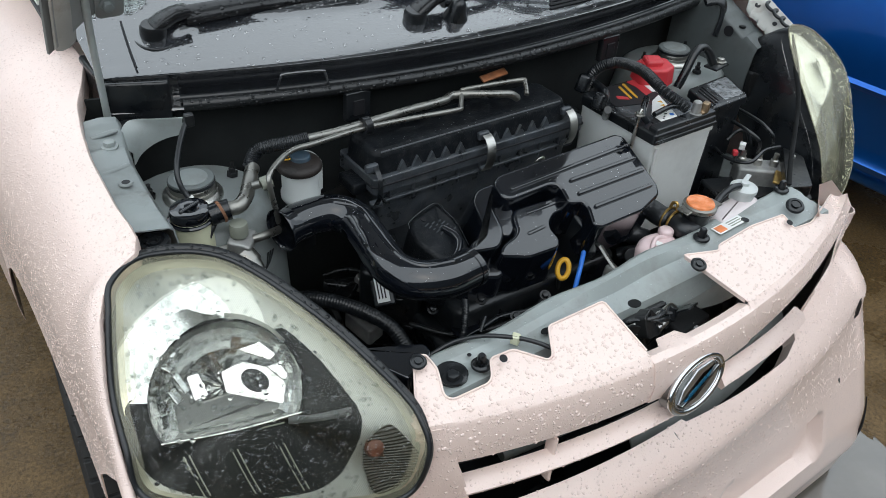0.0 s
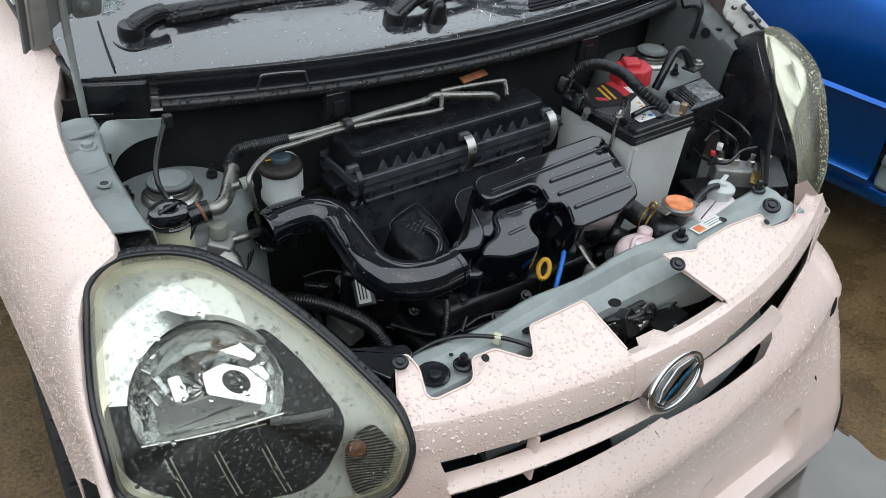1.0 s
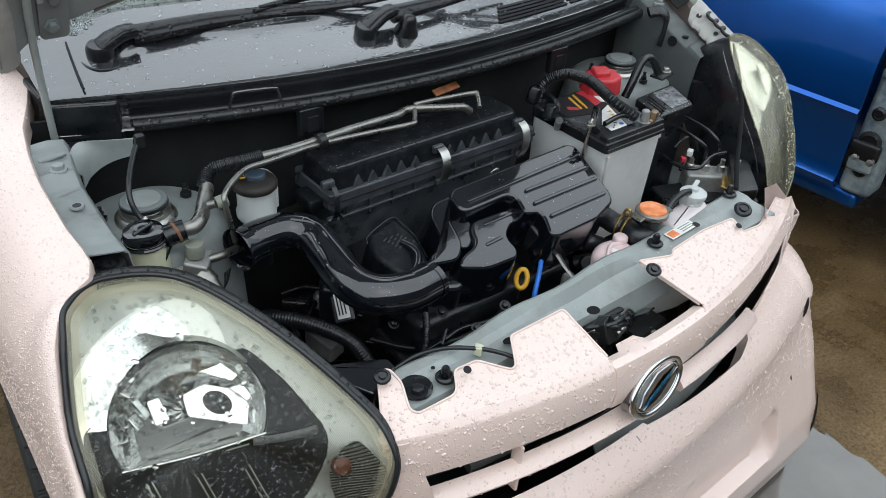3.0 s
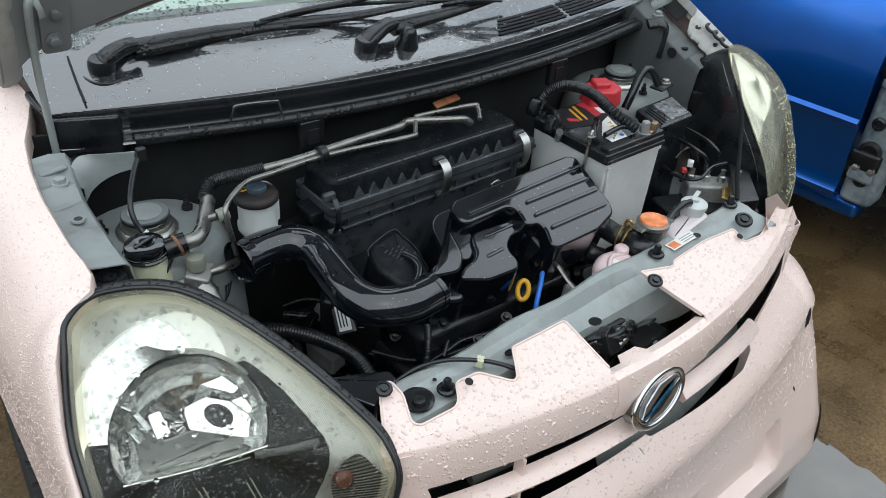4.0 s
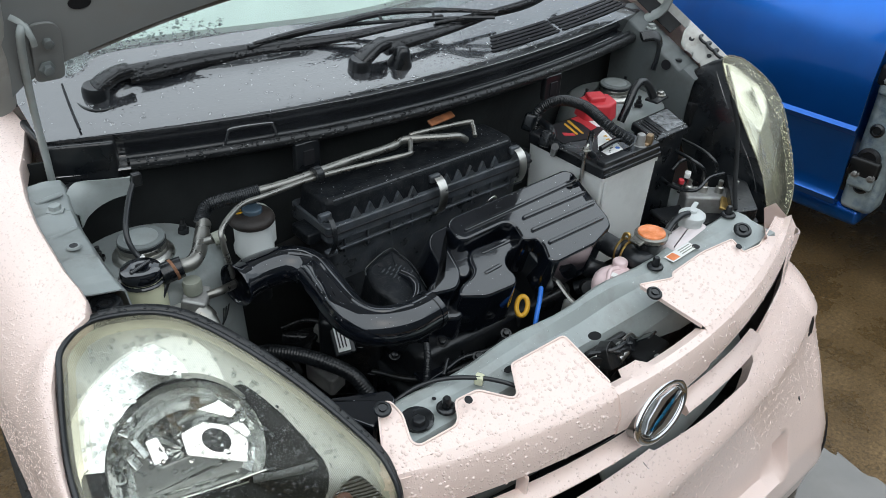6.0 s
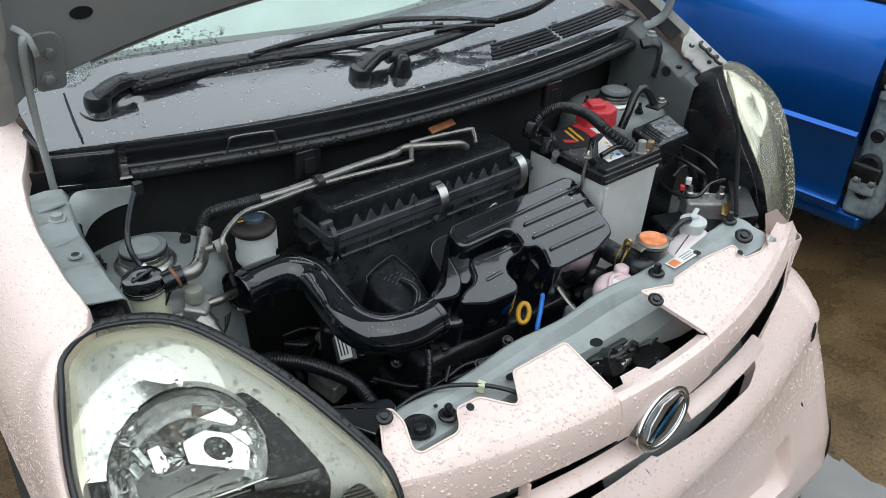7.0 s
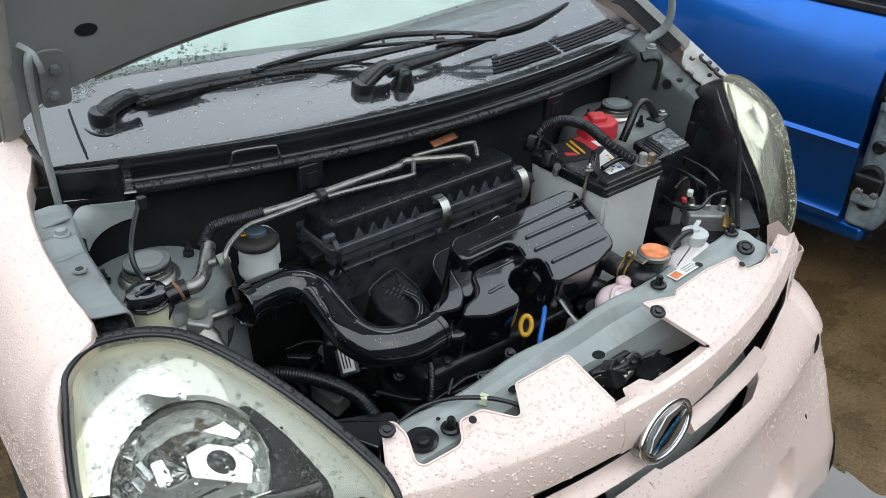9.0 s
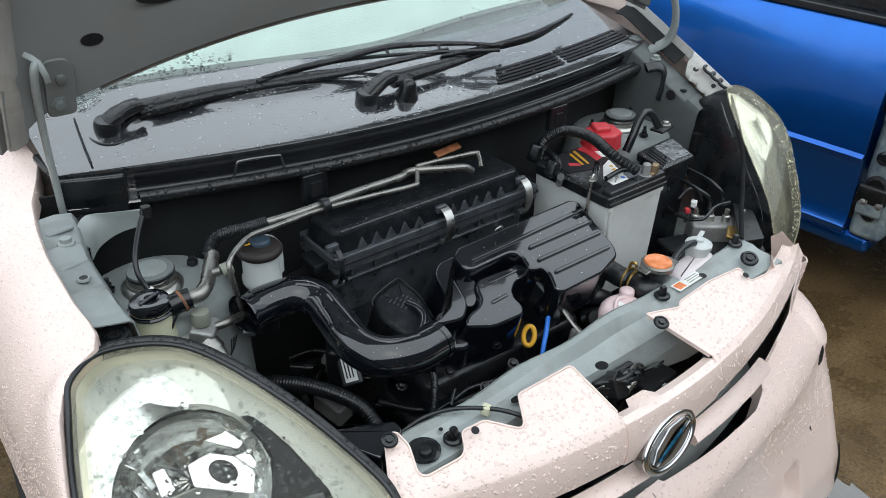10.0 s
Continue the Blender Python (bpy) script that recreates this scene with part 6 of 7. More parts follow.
part("cap_ear", box(0.020, 0.024, 0.004, pose(rc.x - 0.030, rc.y + 0.004, rc.z - 0.006, 0, -12, 0), 0.002), ALU, filler)
part("neck", lathe([(0.021, -0.13), (0.019, -0.05), (0.021, -0.025), (0.024, -0.013), (0, -0.012)], Matrix.Translation(rc), 24), BLACK, filler)

tank = thing("coolant_reservoir", 0.3, 0.2, 0.60, "milky white coolant reservoir bottle with a hose", "reservoir")
tb = prism([(-0.055, -0.022), (0.075, -0.022), (0.085, 0.02), (-0.045, 0.026)], 0.0, 0.085, 0.016, 0.012, pose(0.275, 0.207, 0.715) @ pose(0, 0, -0.085, 0, 0, 8))
part("bottle", tb, TANKPL, tank)
tc0 = V(0.325, 0.222, 0.728)
part("filler_cap", lathe([(0.02, -0.02), (0.021, -0.004), (0.024, 0.0), (0.024, 0.007), (0.02, 0.010), (0.008, 0.011), (0.007, 0.016), (0, 0.016)], Matrix.Translation(tc0), 24), WHITEPL, tank)
part("cap_tab", box(0.035, 0.009, 0.005, pose(tc0.x + 0.02, tc0.y + 0.012, tc0.z + 0.010, 0, 0, 20), 0.002), WHITEPL, tank)
part("overflow_hose", tube([(rc.x + 0.02, rc.y - 0.012, rc.z - 0.02), (0.256, 0.22, 0.735), (0.283, 0.221, 0.745), (0.308, 0.221, 0.742)], 0.0062, 10, 6), RUBBER, tank)
pinkb = thing("small_overflow_bottle", 0.14, 0.24, 0.58, "pinkish translucent plastic bottle beside the radiator", "bottle")
part("bottle", prism([(-0.040, -0.026), (0.036, -0.034), (0.046, 0.016), (0.0, 0.034), (-0.038, 0.022)], 0, 0.09, 0.016, 0.016, pose(0.114, 0.220, 0.605, 0, 0, 10)), PINKPL, pinkb)
part("moulded_rib", tube([(0.084, 0.208, 0.694), (0.114, 0.226, 0.698), (0.144, 0.220, 0.692)], 0.004, 8, 4), PINKPL, pinkb)
part("cap", lathe([(0.013, 0), (0.013, 0.008), (0.010, 0.011), (0, 0.011)], axis((0.142, 0.230, 0.694), (0, 0, 1)), 18), PINKPL, pinkb)
part("label", box(0.012, 0.012, 0.001, pose(0.108, 0.216, 0.6958, 0, 0, 20), 0), PAPER, pinkb)

# ---- brake fluid reservoir ----
brake = thing("brake_fluid_reservoir", -0.39, 0.50, 0.70, "milky brake fluid reservoir with a dark cap", "reservoir")
bc0 = V(-0.388, 0.514, 0.845)
part("bottle", lathe([(0.018, -0.070), (0.026, -0.067), (0.0295, -0.061), (0.030, -0.052), (0.0275, -0.048), (0.0275, -0.014), (0, -0.012)], Matrix.Translation(bc0), 32), WHITEPL, brake)
part("rear_chamber", prism([(-0.02, -0.02), (0.030, -0.02), (0.030, 0.03), (-0.02, 0.03)], -0.062, -0.010, 0.02, 0.012, Matrix.Translation(bc0 + V(0.014, 0.018, 0))), WHITEPL, brake)
part("mount", lathe([(0.02, -0.15), (0.022, -0.09), (0.017, -0.069)], Matrix.Translation(bc0), 20), SHADOWBLK, brake)
part("cap", lathe([(0.031, -0.014), (0.0335, -0.011), (0.0335, -0.006), (0.030, -0.001), (0.022, 0.000), (0.0, 0.000)], Matrix.Translation(bc0), 36), RUBBERCAP, brake, "dark brown rain-spotted cap")
part("cap_top", lathe([(0.015, -0.001), (0.015, 0.005), (0.013, 0.007), (0, 0.007)], Matrix.Translation(bc0 + V(0.004, 0.004, 0)), 24), BLUECAP, brake, "dusty blue cap centre")
part("yellow_mark", tube([V(-0.404, 0.521, 0.85) + V(0.006 * math.cos(a), 0.005 * math.sin(a), 0) for a in [0.6 + 4.6 * i / 10 for i in range(11)]], 0.0013, 6, 2), YELLOW, brake)
part("master_cylinder", tube([(-0.358, 0.551, 0.73), (-0.309, 0.566, 0.72), (-0.248, 0.577, 0.72)], 0.016, 14, 3), SHADOWBLK, brake)

# ---- air conditioning pipes ----
ac = thing("air_conditioning_pipes", -0.35, 0.52, 0.62, "dull aluminium refrigerant pipes with a black sleeve", "pipe")
part("thin_pipe", tube([(-0.439, 0.484, 0.76), (-0.447, 0.477, 0.8), (-0.458, 0.465, 0.845), (-0.455, 0.471, 0.862), (-0.432, 0.489, 0.868), (-0.401, 0.506, 0.87), (-0.362, 0.511, 0.868), (-0.278, 0.521, 0.865), (-0.19, 0.513, 0.865), (-0.11, 0.502, 0.865), (-0.096, 0.51, 0.866), (-0.074, 0.538, 0.872), (-0.061, 0.54, 0.875), (0.04, 0.525, 0.875), (0.047, 0.518, 0.872), (0.036, 0.498, 0.86)], 0.0042, 10, 5), ALU, ac)
part("thick_pipe", tube([(-0.368, 0.529, 0.868), (-0.314, 0.527, 0.868), (-0.258, 0.53, 0.868), (-0.186, 0.534, 0.868), (-0.115, 0.535, 0.868), (-0.094, 0.542, 0.869), (-0.076, 0.536, 0.87), (-0.027, 0.513, 0.869), (0.003, 0.504, 0.866), (0.02, 0.504, 0.855)], 0.0068, 12, 5), ALU, ac)
part("sleeve", tube([(-0.456, 0.539, 0.84), (-0.44, 0.55, 0.855), (-0.422, 0.545, 0.862), (-0.395, 0.535, 0.866), (-0.365, 0.529, 0.868)], 0.0100, 12, 8, wave=330, amp=0.0006), RUBBER, ac, "black ribbed sleeve")
part("pipe_band", tube([(-0.274, 0.523, 0.868), (-0.262, 0.524, 0.868)], 0.013, 10, 2), RUBBER, ac)
part("large_pipe", tube([(-0.452, 0.536, 0.84), (-0.471, 0.507, 0.835), (-0.487, 0.484, 0.83), (-0.503, 0.473, 0.826), (-0.519, 0.48, 0.822)], 0.0105, 14, 6), ALU, ac, "bent aluminium pipe")
part("pipe_coupling", tube([(-0.514, 0.477, 0.823), (-0.53, 0.481, 0.82), (-0.543, 0.482, 0.818)], 0.0150, 14, 3), BLACK, ac, "black rubber coupling with a rusty band")
part("coupling_band", tube([(-0.524, 0.48, 0.821), (-0.528, 0.48, 0.82)], 0.0160, 16, 2), RUST, ac)
part("coupling_stub", tube([(-0.541, 0.482, 0.818), (-0.557, 0.488, 0.812)], 0.009, 12, 2), ALU, ac)
part("charge_port", tube([(-0.474, 0.483, 0.845), (-0.466, 0.475, 0.85)], 0.006, 12, 2), ALU, ac)
part("charge_port_cap", tube([(-0.467, 0.474, 0.85), (-0.452, 0.472, 0.853)], 0.0095, 14, 2), GREYPL, ac, "grey-green port cap")
vb = V(-0.508, 0.466, 0.765)
part("valve_block", box(0.040, 0.034, 0.036, axis(vb, (0.1, -0.2, 1)) @ pose(0, 0, 0, 0, 0, 25), 0.004), CAST, ac, "cast aluminium valve block")
part("valve_cap", lathe([(0.013, 0), (0.0135, 0.014), (0.012, 0.019), (0, 0.019)], axis(V(-0.509, 0.466, 0.785), (0, 0, 1)), 20), GREYPL, ac, "grey-green port cap")
part("valve_stub", tube([(-0.493, 0.459, 0.775), (-0.474, 0.458, 0.775), (-0.443, 0.474, 0.765)], 0.0062, 12, 3), ALU, ac)
part("valve_stub", tube([(-0.515, 0.463, 0.762), (-0.535, 0.469, 0.76)], 0.006, 12, 2), ALU, ac)
part("valve_nut", lathe([(0.010, -0.005), (0.010, 0.005)], axis(V(-0.532, 0.469, 0.76), (-0.9, 0, 0)), 6), STEEL, ac)
part("pressure_sensor", lathe([(0.018, -0.006), (0.018, 0.010), (0.015, 0.014), (0.013, 0.024), (0.010, 0.03), (0, 0.03)], axis(V(-0.51, 0.447, 0.755), (0.25, -0.75, -0.45)), 20), ALU, ac, "round pressure switch")
part("sensor_plug", box(0.016, 0.014, 0.026, axis(V(-0.498, 0.434, 0.735), (0.35, -0.7, -0.4)), 0.003), PAPER, ac, "white plug with thin wires")
for o in (0, 0.004, -0.004):
    part("wire", tube([(-0.493, 0.435, 0.73), V(-0.48, 0.442, 0.735) + V(o, o, 0), V(-0.451, 0.495, 0.72) + V(o, 0, 0), (-0.425, 0.537, 0.7)], 0.0012, 6, 5), BLACK, ac)
part("lower_rail", box(0.02, 0.09, 0.01, pose(-0.504, 0.517, 0.755, 0, 0, -55), 0.003), BODY, ac)

# ---- washer filler ----
washer = thing("washer_bottle", -0.57, 0.5, 0.66, "yellowed washer bottle neck with a black flip cap", "reservoir")
wc = V(-0.565, 0.493, 0.828)
part("neck", lathe([(0.030, -0.12), (0.030, -0.07), (0.027, -0.016), (0.026, -0.010), (0, -0.009)], Matrix.Translation(wc), 30), YELLOWPL, washer)
part("cap", lathe([(0.026, -0.010), (0.0280, -0.006), (0.0280, 0.000), (0.026, 0.004), (0.016, 0.006), (0.008, 0.003), (0, 0.003)], Matrix.Translation(wc), 32), GLOSS, washer, "glossy black flip cap")
part("cap_rib", box(0.036, 0.005, 0.004, pose(wc.x, wc.y, wc.z + 0.006, 0, 0, 25), 0.0015), GLOSS, washer)
part("cap_tab", box(0.02, 0.012, 0.004, pose(wc.x - 0.043, wc.y + 0.016, wc.z - 0.004, 0, 10, -25), 0.001), GLOSS, washer)
part("strap", tube([wc + V(0.029 * math.cos(a), 0.029 * math.sin(a), -0.012) for a in [2 * math.pi * i / 20 for i in range(21)]], 0.0028, 6, 1), GLOSS, washer)
part("strap_arm", tube([wc + V(0.033, -0.01, -0.016), (-0.55, 0.474, 0.79), (-0.562, 0.475, 0.77)], 0.0045, 8, 4), BLACK, washer)
lead = thing("cowl_drain_hose", -0.53, 0.6, 0.80, "thin black hose hanging from the scuttle", "hose")
part("hose", tube([(-0.51, 0.612, 0.9), (-0.524, 0.6, 0.89), (-0.542, 0.576, 0.875), (-0.556, 0.552, 0.86), (-0.559, 0.539, 0.845), (-0.555, 0.53, 0.83), (-0.548, 0.518, 0.82)], 0.0040, 8, 6), RUBBER, lead)
part("white_tip", tube([(-0.554, 0.524, 0.828), (-0.552, 0.522, 0.825)], 0.0062, 8, 1), PAPER, lead)
part("joint", tube([(-0.55, 0.519, 0.82), (-0.546, 0.513, 0.815), (-0.542, 0.503, 0.812)], 0.006, 8, 3), RUBBER, lead)
part("top_plug", box(0.014, 0.012, 0.02, pose(-0.512, 0.607, 0.9), 0.003), BLACK, lead)

# ---- small fittings on the bodywork ----
lm = V(-0.641, 0.407, 0.855)
mount = part("lamp_mount", lathe([(0.021, -0.020), (0.021, 0.003), (0.019, 0.006), (0.015, 0.006), (0.014, 0.002), (0.010, 0.002), (0.009, 0.005), (0.006, 0.005), (0.005, 0.0), (0, 0.0)], Matrix.Translation(lm), 30), BLACK, lamp_r, "round black lamp mounting")
part("lamp_arm", tube([lm + V(0.015, -0.01, -0.01), (-0.624, 0.4, 0.835), (-0.614, 0.383, 0.83)], 0.006, 8, 3, flat=0.6), BLACK, lamp_r)
for p in ((-0.329, 0.132, 0.714), (0.159, 0.173, 0.714), (0.409, 0.198, 0.714)):
    q = Vector(p)
    c = push_clip(q, (0, 0, 1), 0.012, sup)
    part("clip_pin", lathe([(0.0065, 0), (0.006, 0.014), (0.004, 0.017), (0, 0.017)], Matrix.Translation(q + V(0, 0, 0.003)), 14), BLACK, c)
push_clip((0.075, 0.114, 0.731), (-0.1, -0.3, 1), 0.011, cover_l)
push_clip((-0.41, 0.161, 0.738), (-0.1, -0.3, 1), 0.010, cover_r)
push_clip((0.37, 0.145, 0.722), (-0.3, -0.3, 1), 0.014, sup)
bolt((-0.373, 0.134, 0.712), (0, 0, 1), 0.009, "bolt", sup, SHADOWBLK)
part("rubber_pad", lathe([(0.022, 0), (0.022, 0.004), (0.018, 0.006), (0, 0.006)], Matrix.Translation((-0.368, 0.143, 0.708)), 20), BLACK, sup)
for p, r in (((0.269, 0.17, 0.714), 0.007), ((-0.33, 0.156, 0.714), 0.003), ((0.379, 0.162, 0.714), 0.003)):
    part("hole", lathe([(r, 0), (r, 0.0008), (0, 0.0008)], Matrix.Translation(p), 16), INK, sup)
for p, s in (((-0.311, 0.111, 0.735), cover_r), ((0.315, 0.117, 0.724), cover_l)):
    part("slot", lathe([(0.0055, 0), (0.0055, 0.0012), (0, 0.0012)], axis(p, (0, -0.35, 1)), 16), INK, s)
st = pose(0.233, 0.175, 0.714, 0, 0, 3)
stk = part("sticker", box(0.075, 0.020, 0.001, st, 0.0004), PAPER, sup, "small white and orange warning sticker")
part("print_bar", box(0.020, 0.015, 0.0006, st @ pose(-0.024, 0, 0.0008), 0), ORANGE, stk)
for i in range(3):
    part("print_bar", box(0.034, 0.0015, 0.0006, st @ pose(0.014, -0.005 + 0.005 * i, 0.0008), 0), GREYPL, stk)
rel = thing("bonnet_release_cable", -0.2, 0.14, 0.70, "thin black bonnet release cable with a pale clip", "cable")
part("cable", tube([(-0.365, 0.195, 0.7), (-0.332, 0.189, 0.712), (-0.299, 0.17, 0.722), (-0.264, 0.142, 0.724), (-0.241, 0.121, 0.72), (-0.226, 0.103, 0.715)], 0.0032, 8, 8), RUBBER, rel)
part("cable_clip", box(0.012, 0.012, 0.014, pose(-0.262, 0.143, 0.72, 0, 0, 30), 0.002), YELLOWPL, rel, "pale yellow cable clip")
gd = [(-0.463, 0.251, 0.715), (-0.367, 0.205, 0.715), (-0.37, 0.183, 0.715), (-0.423, 0.16, 0.715), (-0.446, 0.207, 0.715)]
air_guide = part("air_guide", prism([(p[0], p[1]) for p in gd], 0.62, 0.716, 0.008, 0.004), GLOSS, car, "black plastic air guide beside the lamp")

# bonnet latch in the middle
latch = thing("bonnet_latch", -0.02, 0.10, 0.60, "greasy black bonnet latch with springs", "latch")
lp = V(-0.011, 0.109, 0.655)
part("latch_plate", box(0.09, 0.012, 0.09, pose(lp.x, lp.y + 0.01, lp.z - 0.03, -10, 0, 0), 0.004), SHADOWBLK, latch)
part("latch_jaw", prism([(-0.03, -0.02), (0.012, -0.025), (0.03, 0.012), (0.008, 0.006), (-0.006, 0.022), (-0.028, 0.015)], -0.006, 0.012, 0.006, 0.002, pose(lp.x - 0.01, lp.y, lp.z + 0.012, 60, 10, 12)), SHADOWBLK, latch)
part("latch_spring", tube([lp + V(0.010 + 0.006 * math.cos(a * 1.6), -0.004 + 0.006 * math.sin(a * 1.6), 0.0016 * a - 0.02) for a in range(28)], 0.0014, 6, 2), STEEL, latch)
part("latch_lever", tube([lp + V(-0.03, 0, 0.006), lp + V(0.0, -0.012, 0.018), lp + V(0.028, -0.010, 0.004)], 0.005, 8, 4), SHADOWBLK, latch)
part("latch_bracket", prism([(-0.02, -0.012), (0.018, -0.014), (0.022, 0.010), (-0.016, 0.013)], 0, 0.003, 0.004, 0.001, pose(0.046, 0.093, 0.672, -42, 18, 18)), SHADOWBLK, latch)
bolt((0.053, 0.076, 0.64), (0, -1, 0.5), 0.007, "bolt", latch, CAST)
part("dark_box", box(0.075, 0.04, 0.06, pose(0.056, 0.094, 0.62, 0, 0, 6), 0.006), DULLBLK, latch)

# badge on the grille
bcn = V(-0.031, -0.002, 0.6355)
bd = Vector((0.03, -0.95, 0.30)).normalized()
bu = V(0, 0, 1).cross(bd).normalized()
bmx = Matrix.Translation(bcn) @ Matrix((bu, bd.cross(bu), bd)).transposed().to_4x4() @ Matrix.Rotation(radians(9), 4, 'Z')
turn = [2 * math.pi * i / 40 for i in range(41)]
ring = tube([bmx @ V(0.0590 * math.cos(a), 0.0365 * math.sin(a), 0.0) for a in turn], 0.0048, 12, 1)
tube([bmx @ V(0.0520 * math.cos(a), 0.0300 * math.sin(a), 0.001) for a in turn], 0.0018, 8, 1, bm=ring)
badge = part("badge", ring, CHROME, bumper, "oval chrome badge with a blue centre")
part("badge_back", prism([(0.0595 * math.cos(a), 0.0365 * math.sin(a)) for a in turn[:-1]], -0.020, 0.0, 0.001, 0.002, bmx), CHROME_DARK, badge)
sweep = [(-0.049, -0.006), (-0.034, 0.012), (0.002, 0.026), (0.034, 0.022), (0.043, 0.012), (0.010, 0.012), (-0.022, 0.002)]
part("badge_blade", prism(sweep, 0.0, 0.006, 0.003, 0.0025, bmx), SATIN, badge)
part("badge_blade", prism([(-a, -b) for a, b in sweep], 0.0, 0.006, 0.003, 0.0025, bmx), SATIN, badge)
part("badge_centre", prism([(-0.034, -0.011), (0.008, -0.013), (0.036, 0.010), (0.002, 0.010)], 0.001, 0.005, 0.003, 0.001, bmx), BLUEFOIL, badge, "blue glittering badge centre")

# ---- electrics beside the battery ----
fuse = thing("fuse_box", 0.47, 0.43, 0.60, "black plastic fuse box with a worn lid", "fuse box")
part("body", prism([(0.400, 0.374), (0.498, 0.378), (0.532, 0.454), (0.422, 0.446)], 0.60, 0.790, 0.008, 0.004), BLACK, fuse)
fuse_lid = part("lid", prism([(0.393, 0.369), (0.503, 0.372), (0.542, 0.460), (0.417, 0.452)], 0.790, 0.806, 0.008, 0.006), BLACK, fuse)
# panel added on the black lid to carry its sky sheen
part("lid_sheen", prism([(0.440, 0.380), (0.499, 0.382), (0.530, 0.450), (0.462, 0.445)], 0.806, 0.8074, 0.004, 0.0005), LID_SHEEN, fuse, "pale speckled panel for the wet sheen on the lid")
for i in range(3):
    part("lid_ridge", box(0.003, 0.060, 0.003, pose(0.417 + 0.010 * i, 0.405 + 0.004 * i, 0.8065, 0, 0, -18), 0.001), BLACK, fuse)
relay = thing("relay_box", 0.45, 0.30, 0.55, "black relay box with moulded lines and grey valve block", "relay box")
part("body", prism([(0.37, 0.27), (0.50, 0.24), (0.54, 0.31), (0.40, 0.36)], 0.52, 0.655, 0.008, 0.005), BLACK, relay)
for i in range(4):
    part("moulded_bar", box(0.016, 0.004, 0.001, pose(0.415 + 0.022 * i, 0.305 - 0.006 * i, 0.6555, 0, 0, -14), 0), GREYPL, relay)
vx = V(0.504, 0.294, 0.69)
part("valve_block", box(0.11, 0.05, 0.06, pose(vx.x, vx.y, vx.z - 0.03, 0, 0, -40), 0.006), CAST, relay)
for i in range(4):
    q = V(vx.x - 0.036 + 0.024 * i, vx.y + 0.030 - 0.020 * i, vx.z)
    part("valve", lathe([(0.008, 0), (0.008, 0.012), (0.005, 0.014), (0.005, 0.026), (0, 0.026)], Matrix.Translation(q), 14), STEEL, relay)
for pts in ([(0.491, 0.415, 0.75), (0.473, 0.341, 0.755), (0.484, 0.31, 0.74), (0.496, 0.313, 0.71)], [(0.525, 0.401, 0.76), (0.506, 0.334, 0.765), (0.508, 0.301, 0.75), (0.522, 0.302, 0.72)], [(0.461, 0.401, 0.7), (0.424, 0.333, 0.71), (0.431, 0.287, 0.72), (0.481, 0.292, 0.73), (0.52, 0.286, 0.73)], [(0.466, 0.367, 0.72), (0.485, 0.364, 0.735), (0.507, 0.356, 0.735), (0.514, 0.344, 0.71)], [(0.496, 0.349, 0.7), (0.47, 0.337, 0.7), (0.448, 0.332, 0.69)]):
    part("brake_line", tube(pts, 0.0036, 8, 6), BLACK, relay)
part("white_plug", box(0.016, 0.012, 0.012, pose(0.483, 0.341, 0.715, 0, 0, 30), 0.002), PAPER, relay)
part("red_plug", box(0.012, 0.010, 0.010, pose(0.456, 0.336, 0.71, 0, 0, 50), 0.002), RED, relay)
part("stay", box(0.05, 0.016, 0.006, pose(0.483, 0.249, 0.69, 10, 0, 30), 0.002), BRASS, relay)
part("tower_brace", tube([(0.411, 0.473, 0.8), (0.427, 0.474, 0.83), (0.453, 0.482, 0.86), (0.479, 0.486, 0.865), (0.495, 0.482, 0.855), (0.51, 0.474, 0.83)], 0.0085, 10, 6), BLACK, tower_l, "black bracket arching over the tower")
part("brace_foot", box(0.05, 0.03, 0.005, pose(0.526, 0.476, 0.822, 0, 0, 10), 0.002), BLACK, tower_l)
bolt((0.541, 0.479, 0.825), (0, 0, 1), 0.008, "bolt", tower_l, STEEL)
shield = part("lamp_shield", prism([(0.588, 0.43, 0.812)[::2], (0.757, 0.43, 0.751)[::2], (0.833, 0.43, 0.646)[::2], (0.832, 0.43, 0.531)[::2], (0.593, 0.43, 0.763)[::2]], 0, 0.01, 0.01, 0.003, Matrix.Translation((0, 0.44, 0)) @ pose(0, 0, 0, 90, 0, 0)), DULLBLK, car, "black plastic shield behind the lamp")
part("lamp_strap", tube([(0.665, 0.424, 0.877), (0.64, 0.376, 0.83), (0.62, 0.336, 0.775), (0.6, 0.296, 0.706), (0.57, 0.251, 0.657), (0.55, 0.212, 0.637)], 0.011, 8, 6, flat=0.45), RUBBER, lamp_l, "black rubber strip along the lamp")
part("lamp_strap", tube([(0.632, 0.372, 0.842), (0.600, 0.325, 0.800), (0.545, 0.280, 0.760), (0.480, 0.235, 0.735), (0.425, 0.195, 0.722)], 0.0045, 8, 6, flat=0.4), DULLBLK, lamp_l, "loose black strap hanging from the lamp")
part("lamp_ledge", prism([(0.559, 0.3, 0.71)[:2], (0.562, 0.255, 0.71)[:2], (0.48, 0.178, 0.71)[:2], (0.429, 0.2, 0.71)[:2]], 0.69, 0.712, 0.006, 0.002), SHADOWBLK, car)

